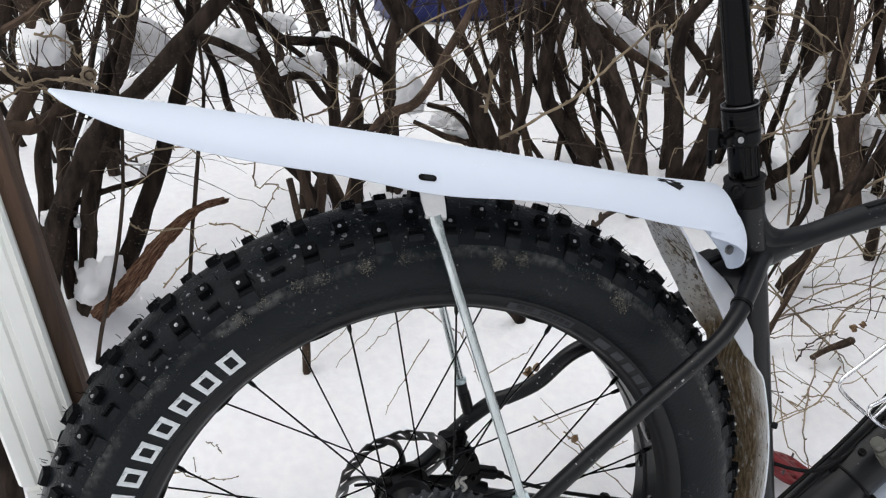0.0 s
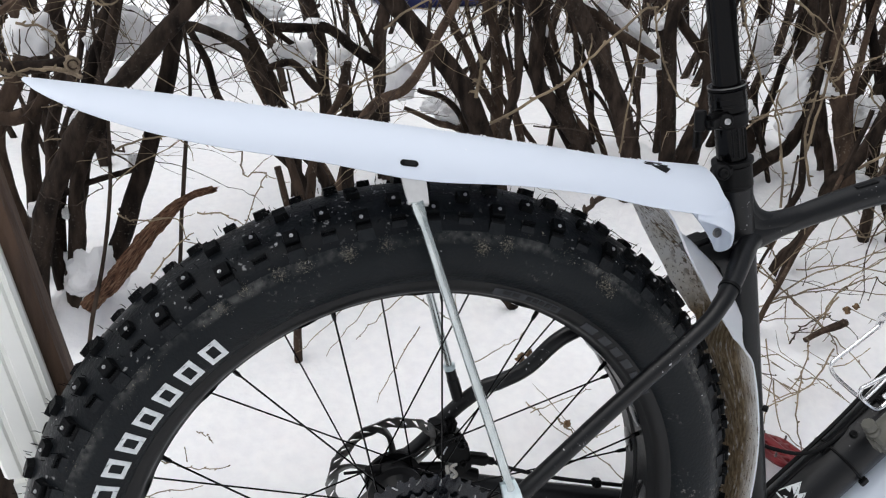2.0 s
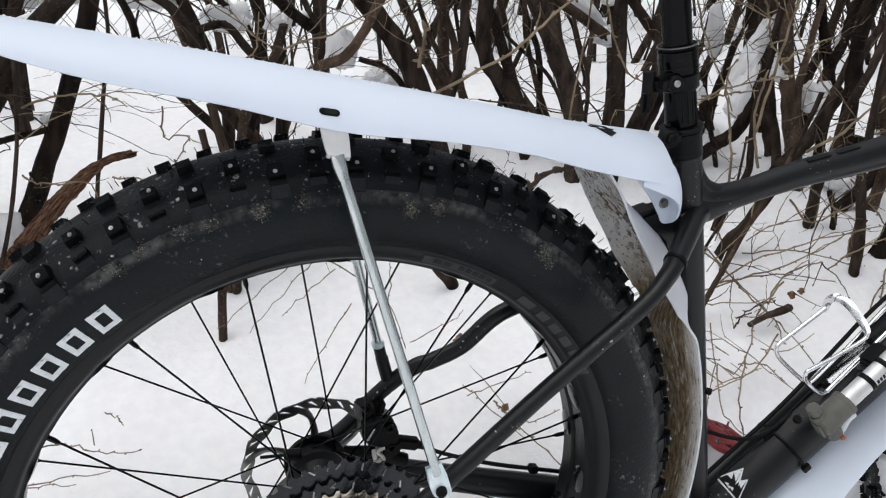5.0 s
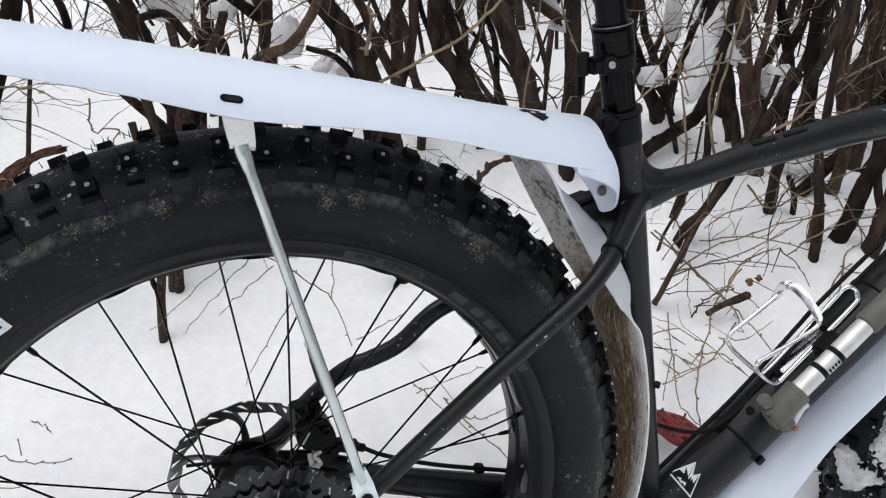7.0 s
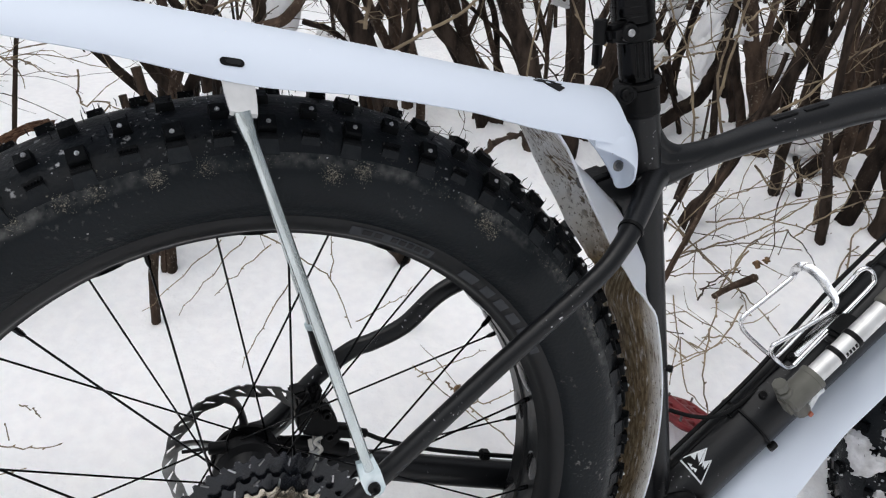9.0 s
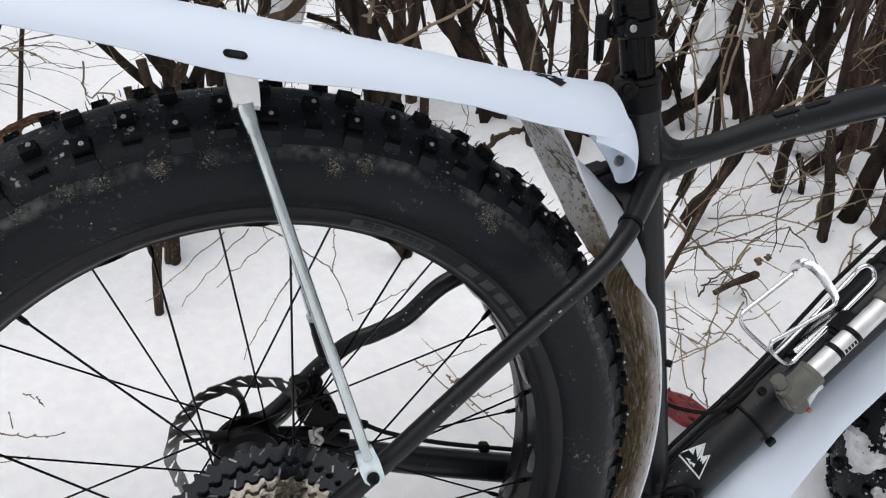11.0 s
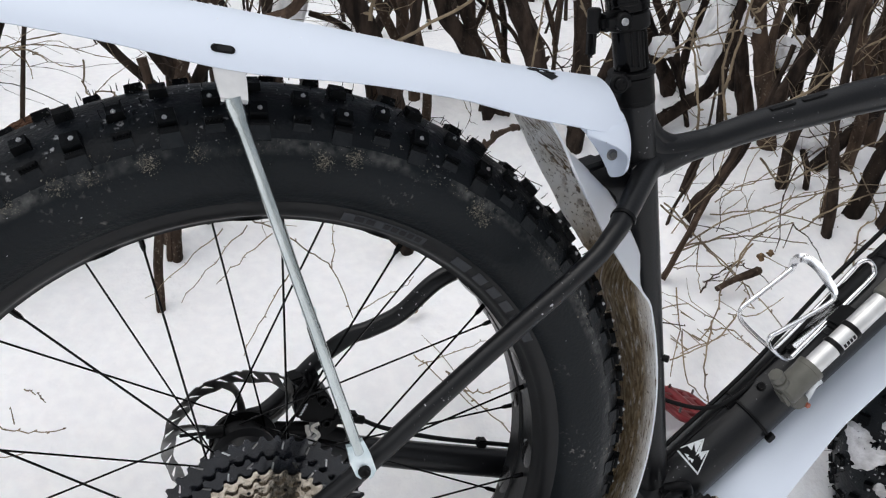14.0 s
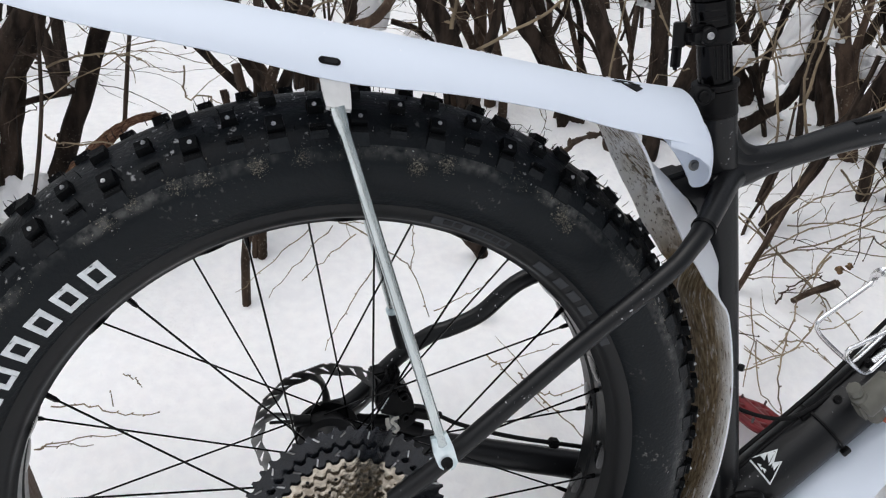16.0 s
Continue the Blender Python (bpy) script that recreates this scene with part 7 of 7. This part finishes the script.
# a tangle of fine dry shoots low over the snow
for k in range(16):
    x = RS.uniform(0.48, 0.98)
    y = RS.uniform(0.30, 0.48)
    z = snow_height(x, y) + RS.uniform(0.01, 0.16)
    fine_twig(shrub_i, (x, y, z), (RS.uniform(-1, 1), RS.uniform(-0.2, 0.2), RS.uniform(-0.5, 0.7)), RS.uniform(0.06, 0.20), RS.uniform(0.0008, 0.0013), k % 4 == 0, RS)

for ob, (light, dark) in TWIGS.items():
    for bm, mat, lab in ((light, TWIG, "dry beige twigs"), (dark, TWIG_DARK, "dark thin twigs")):
        if len(bm.verts):
            tagged(part("brushwood", bm, mat, ob, lab), kind="stuff")
        else:
            bm.free()

# sawn branch end with pale wood
knot = part("sawn_end", tube([(-0.372, 0.540, 0.806), (-0.367, 0.528, 0.8085), (-0.364, 0.520, 0.8095)], [0.0125, 0.0112], 14, rough=0.35), CUT_WOOD, shrub_b, "pale sawn branch end")
part("growth_ring", tube([Vector((-0.3635 + 0.0062 * math.cos(a), 0.5192 + 0.002 * math.cos(a), 0.8097 + 0.0062 * math.sin(a))) for a in [k * 0.42 for k in range(14)]], 0.0011, 6), BARK_WARM, knot)
part("splinter", tube([(-0.405, 0.530, 0.803), (-0.385, 0.523, 0.803), (-0.365, 0.517, 0.798), (-0.353, 0.514, 0.793)], [0.0030, 0.0042], 8, rough=0.6), CUT_WOOD, knot, "torn pale wood")


# ---- shrubs farther off ----
def far_shrub(rng, cx, cy):
    """A loose clump of thin dark stems, each forking into twigs."""
    ob = thing("shrub", (cx, cy, snow_height(cx, cy)), "bare shrub of thin dark stems farther off in the snow", "shrub", "bare shrubs farther off")
    brush = bmesh.new()
    for k in range(9 if cx < 0.75 else 17):
        x, y = cx + rng.gauss(0, 0.17), min(max(cy + rng.gauss(0, 0.15), 1.25), 2.65)
        p = Vector((x, y, snow_height(x, y) - 0.03))
        d = Vector((rng.uniform(-0.45, 0.45), rng.uniform(-0.2, 0.2), 1)).normalized()
        r = rng.choice((0.0025, 0.003, 0.004, 0.006, 0.009, 0.012, 0.016))
        line = [p]
        for i in range(6):
            d = (d + Vector((rng.uniform(-0.22, 0.22), 0, rng.uniform(-0.05, 0.1)))).normalized()
            line.append(line[-1] + d * rng.uniform(0.14, 0.24))
            if rng.random() < 0.9:
                for _ in range(2):
                    e = (d + Vector((rng.uniform(-1.2, 1.2), rng.uniform(-0.4, 0.4), rng.uniform(-0.4, 0.5)))).normalized()
                    m = line[-1] + e * 0.12
                    sweep(brush, [line[-1], m, m + (e + Vector((rng.uniform(-0.5, 0.5), 0, rng.uniform(-0.3, 0.4)))) * 0.14], [min(r * 0.4, 0.003), 0.0015], 4)
        bm = bmesh.new()
        sweep(bm, line, [r, r * 0.45], 6)
        part("stem", bm, BARK, ob)
    tagged(part("brushwood", brush, TWIG_DARK, ob, "dark thin twigs"), kind="stuff")


rng = random.Random(33)
for cx in range(8):
    for cy in (1.55, 2.25):
        far_shrub(rng, -1.25 + 0.72 * cx + rng.uniform(-0.15, 0.15), cy + rng.uniform(-0.15, 0.15))


# ---- snow lying on and between the stems ----
def clump_mesh(seed):
    bm = bmesh.new()
    bmesh.ops.create_icosphere(bm, subdivisions=4, radius=1)
    for v in bm.verts:
        k = 1 + 0.40 * noise.noise(v.co * 1.7 + Vector((seed * 5, 0, 0))) + 0.22 * noise.noise(v.co * 4.0 + Vector((0, seed * 3, 0))) + 0.09 * noise.noise(v.co * 10 + Vector((0, 0, seed * 7)))
        v.co *= k
        if v.co.z < -0.3:
            v.co.z = -0.3 + (v.co.z + 0.3) * 0.35
    me = mesh_of("snow_clump", bm, SNOW, smooth=False)
    me.polygons.foreach_set("use_smooth", [True] * len(me.polygons))
    return me


LUMPS = [clump_mesh(i) for i in range(6)]


def clump(place, size, turn=0.0, tilt=0.0, k=0):
    ob = new("snow_clump", LUMPS[k % 6])
    ob.matrix_basis = pose(*place, 0, tilt, turn) @ Matrix.Diagonal((*size, 1))
    return tagged(ob, "soft white clump of snow caught on the stems", "snow", "snow clumps on the shrubs")


def snow_ridge(line, r0, seed):
    """A lip of snow along the upper side of a stem, in uneven lengths."""
    n = len(line)
    i = 2
    rng = random.Random(int(seed * 9999))
    while i < n - 4:
        length = rng.randrange(4, 9)
        seg = line[i:min(i + length, n - 1)]
        if len(seg) > 3 and rng.random() < 0.75:
            path, radii = [], []
            for k, p in enumerate(seg):
                t = k / (len(seg) - 1)
                path.append(p + Vector((0, 0.35 * r0, r0 * 0.5)) + Vector((noise.noise(p * 30), 0, noise.noise(p * 25 + Vector((4, 0, 0))))) * r0 * 0.25)
                radii.append(max(0.0008, min(r0, 0.013) * (0.85 + 0.60 * noise.noise(p * 30)) * math.sin(math.pi * (0.06 + 0.88 * t)) ** 0.6))
            ob = part("snow_clump", ridge_mesh(path, radii), SNOW)
            tagged(ob, "soft lip of snow lying along a stem", "snow", "snow clumps on the shrubs")
        i += length + rng.randrange(1, 4)


def ridge_mesh(path, radii):
    bm = bmesh.new()
    fine, rr = spline(path, 3), []
    for k in range(len(fine)):
        t = k / 3
        a = min(int(t), len(radii) - 2)
        rr.append(lerp(radii[a], radii[a + 1], t - a))
    sweep(bm, fine, rr, 12, rough=0.55)
    return bm


for line, r0, seed in RIDGES:
    snow_ridge(line, r0, seed)
clump((-0.442, 0.700, 0.826), (0.036, 0.035, 0.040), 0, 0, 0)
clump((-0.309, 0.720, 0.829), (0.050, 0.030, 0.052), 0, 0, 1)
clump((-0.068, 0.970, 0.871), (0.036, 0.030, 0.022), 0, 0, 1)
clump((-0.375, 0.645, 0.451), (0.046, 0.030, 0.050), 0, 0, 4)
clump((0.186, 0.860, 0.743), (0.028, 0.030, 0.050), 0, 0, 2)
clump((0.317, 0.90, 0.682), (0.042, 0.030, 0.030), 0, 0, 3)
clump((-0.003, 1.02, 0.780), (0.049, 0.040, 0.037), 0, 0, 6)
clump((0.304, 0.95, 0.691), (0.043, 0.030, 0.025), 0, 0, 7)
clump((0.637, 0.840, 0.897), (0.094, 0.022, 0.020), 0, 36, 8)
clump((0.985, 0.70, 0.790), (0.019, 0.020, 0.110), 0, 24, 9)
clump((1.187, 0.70, 0.720), (0.035, 0.030, 0.042), 0, 0, 10)
clump((1.022, 0.86, 0.830), (0.015, 0.020, 0.084), 0, -8, 11)
clump((0.730, 0.82, 0.811), (0.025, 0.030, 0.025), 0, 0, 12)
clump((-0.155, 0.95, 0.819), (0.053, 0.050, 0.041), 0, 0, 13)
clump((0.085, 0.98, 0.782), (0.024, 0.030, 0.024), 0, 0, 14)
clump((0.708, 0.80, 0.887), (0.014, 0.020, 0.019), 0, 0, 15)
clump((-0.304, 0.71, 0.623), (0.013, 0.015, 0.020), 0, 0, 16)
clump((-0.455, 0.66, 0.562), (0.011, 0.020, 0.017), 0, 0, 17)
clump((-0.410, 0.66, 0.556), (0.007, 0.012, 0.013), 0, 0, 18)
clump((1.038, 0.66, 0.783), (0.020, 0.020, 0.033), 0, 0, 19)
clump((1.250, 0.64, 0.565), (0.039, 0.030, 0.039), 0, 0, 21)
clump((1.427, 0.70, 0.633), (0.028, 0.030, 0.035), 0, 0, 22)
clump((0.887, 0.72, 0.722), (0.023, 0.020, 0.029), 0, 0, 23)
clump((0.951, 0.660, 0.726), (0.017, 0.018, 0.072), 0, 20, 24)
clump((1.514, 0.66, 0.606), (0.022, 0.020, 0.050), 0, 0, 25)
clump((1.424, 0.70, 0.570), (0.042, 0.030, 0.028), 0, 0, 26)


build_ground(BASES)


# ---- things lying in the snow ----
def bark_strip():
    """A curled strip of old bark that leans out of the snow."""
    line = spline([(-0.385, 0.60, 0.415), (-0.335, 0.60, 0.468), (-0.275, 0.595, 0.548), (-0.225, 0.592, 0.596), (-0.182, 0.590, 0.612)], 18)
    rows = []
    n = len(line)
    for i, p in enumerate(line):
        t = i / (n - 1)
        d = (line[min(i + 1, n - 1)] - line[max(i - 1, 0)]).normalized()
        side = Vector((0, -1, 0))
        up = d.cross(side).normalized()
        w = 0.86 * (0.007 + 0.009 * math.sin(math.pi * min(t * 1.15 + 0.1, 1))) * (1 - 0.45 * t) * (1 + 0.25 * noise.noise(Vector((t * 14, 3, 0))))
        row = []
        for j in range(13):
            a = lerp(-1.6, 1.6, j / 12)
            k = 1 + 0.34 * noise.noise(Vector((t * 9, j * 1.3, 0))) + 0.34 * noise.noise(Vector((t * 34, j * 1.1, 4)))
            row.append(p + d * (0.022 * noise.noise(Vector((j * 0.9, 7, 0))) if i == n - 1 else 0) + (up * math.sin(a) + side * math.cos(a)) * w * k)
        rows.append(row)
    ob = part("bark_strip", sheet(rows, 0.005), [FIBRE, FIBRE])
    tagged(ob, "curled strip of reddish-brown bark leaning in the snow", "bark")


bark_strip()
log = part("broken_branch", join(tube([(0.765, 0.300, 0.405), (0.795, 0.298, 0.420), (0.835, 0.292, 0.436)], [0.0042, 0.0066], 10, rough=0.4), rod((0.835, 0.292, 0.436), (0.838, 0.2915, 0.437), 0.0054, 10)), BARK_WARM)
tagged(log, "short broken branch lying on the snow", "branch")
for k, (p, s) in enumerate((((0.826, 0.285, 0.462), 0.007), ((0.838, 0.280, 0.470), 0.006), ((0.2870, 0.384, 0.372), 0.0100), ((0.3010, 0.386, 0.379), 0.0075), ((0.3048, 0.2364, 0.334), 0.0065))):
    bm = bmesh.new()
    rng = random.Random(k)
    rows = []
    for i in range(6):
        t = i / 5
        w = s * math.sin(math.pi * (0.08 + 0.84 * t))
        rows.append([Vector(p) + Vector((lerp(-w, w, j / 4) * rng.uniform(0.5, 1.1) + 0.3 * s * math.sin(5 * t + k), 0.9 * w * math.sin(j * 2.0 + k + 3 * t), (t - 0.5) * 2 * s + 0.3 * w * (j / 4 - 0.5) ** 2)) for j in range(5)])
    tagged(part("dead_leaf", sheet(rows, 0.0008), [DEAD_LEAF, DEAD_LEAF]), "curled brown dead leaf caught on a twig", "leaf", "dead leaves")

# ---- white fluted post with a brown board behind it ----
P0, P1 = Vector((-0.3140, 0.050, 0.460)), Vector((-0.3866, 0.050, 0.800))
UP = (P1 - P0).normalized()
white_post = thing("post", (-0.34, 0.08, 0.0), "leaning white fluted vinyl post with a brown wooden board behind", "post")


def strip(profile, z0, z1, base, up):
    """A long profile (x, y) carried along the leaning post."""
    bm = bmesh.new()
    rings = [[bm.verts.new(base + up * s + Vector((x, y, 0))) for x, y in profile] for s in (z0, z1)]
    n = len(profile)
    for k in range(n):
        bm.faces.new((rings[0][k], rings[0][(k + 1) % n], rings[1][(k + 1) % n], rings[1][k]))
    bm.faces.new(rings[0][::-1])
    bm.faces.new(rings[1])
    bmesh.ops.recalc_face_normals(bm, faces=bm.faces)
    return bm


flutes = [(-0.082, 0.010), (-0.082, 0.002), (-0.078, -0.002), (-0.066, -0.002), (-0.064, 0.001), (-0.060, 0.001), (-0.058, -0.002), (-0.044, -0.002), (-0.042, 0.0015), (-0.038, 0.0015), (-0.036, -0.002), (-0.022, -0.002), (-0.020, 0.002), (-0.016, 0.002), (-0.014, -0.002), (-0.0115, 0.002), (-0.012, 0.010)]
part("white_face", strip(flutes, 0.002, 0.75, P0, UP), VINYL, white_post, "white fluted vinyl face", smooth=False)
part("white_foot", strip([(-0.078, 0.026), (-0.078, 0.004), (-0.030, 0.004), (-0.028, 0.026)], -0.46, -0.008, P0, UP), VINYL, white_post, smooth=False)
part("foot_bracket", strip([(-0.056, 0.006), (-0.056, -0.006), (0.004, -0.006), (0.004, 0.006)], -0.012, 0.0, P0, UP), VINYL, white_post, smooth=False)
part("brown_board", strip([(-0.050, 0.013), (-0.006, 0.013), (0.0005, 0.015), (0.0025, 0.026), (0.0015, 0.050), (-0.046, 0.050)], -0.40, 0.78, P0, UP), BROWN_WOOD, white_post, "dark brown wooden board", smooth=False)

# ---- wire fence behind the shrubs ----
def wire_fence():
    """Crossing zig-zag wires of a chain-link fence, 50 mm between the diamonds."""
    bm = bmesh.new()
    y = 1.95
    for k in range(-20, 120):
        for s in (-1, 1):
            x = -1.6 + 0.05 * k
            lo = snow_height(x, y) - 0.05
            sweep(bm, [Vector((x, y + 0.002 * s, lo)), Vector((x + s * 0.62, y + 0.002 * s, lo + 0.80))], 0.0011, 4, cap=False)
    tagged(part("wire_fence", bm, STEEL), "thin grey chain-link wire fence behind the shrubs", "fence", kind="stuff")


wire_fence()

# ---- blue bin far behind ----
bx = thing("storage_bin", (1.0, 3.1, snow_height(1.0, 3.1) - 0.02), "dark blue plastic bin far behind the shrubs", "bin")
part("bin_body", box((0.80, 0.40, 0.42), (1.0, 3.1, snow_height(1.0, 3.1) + 0.17), (0, 0, 0), 0.03), BLUE, bx)
part("bin_lid", box((0.84, 0.44, 0.04), (1.0, 3.1, snow_height(1.0, 3.1) + 0.40), (0, 0, 0), 0.015), BLUE, bx)
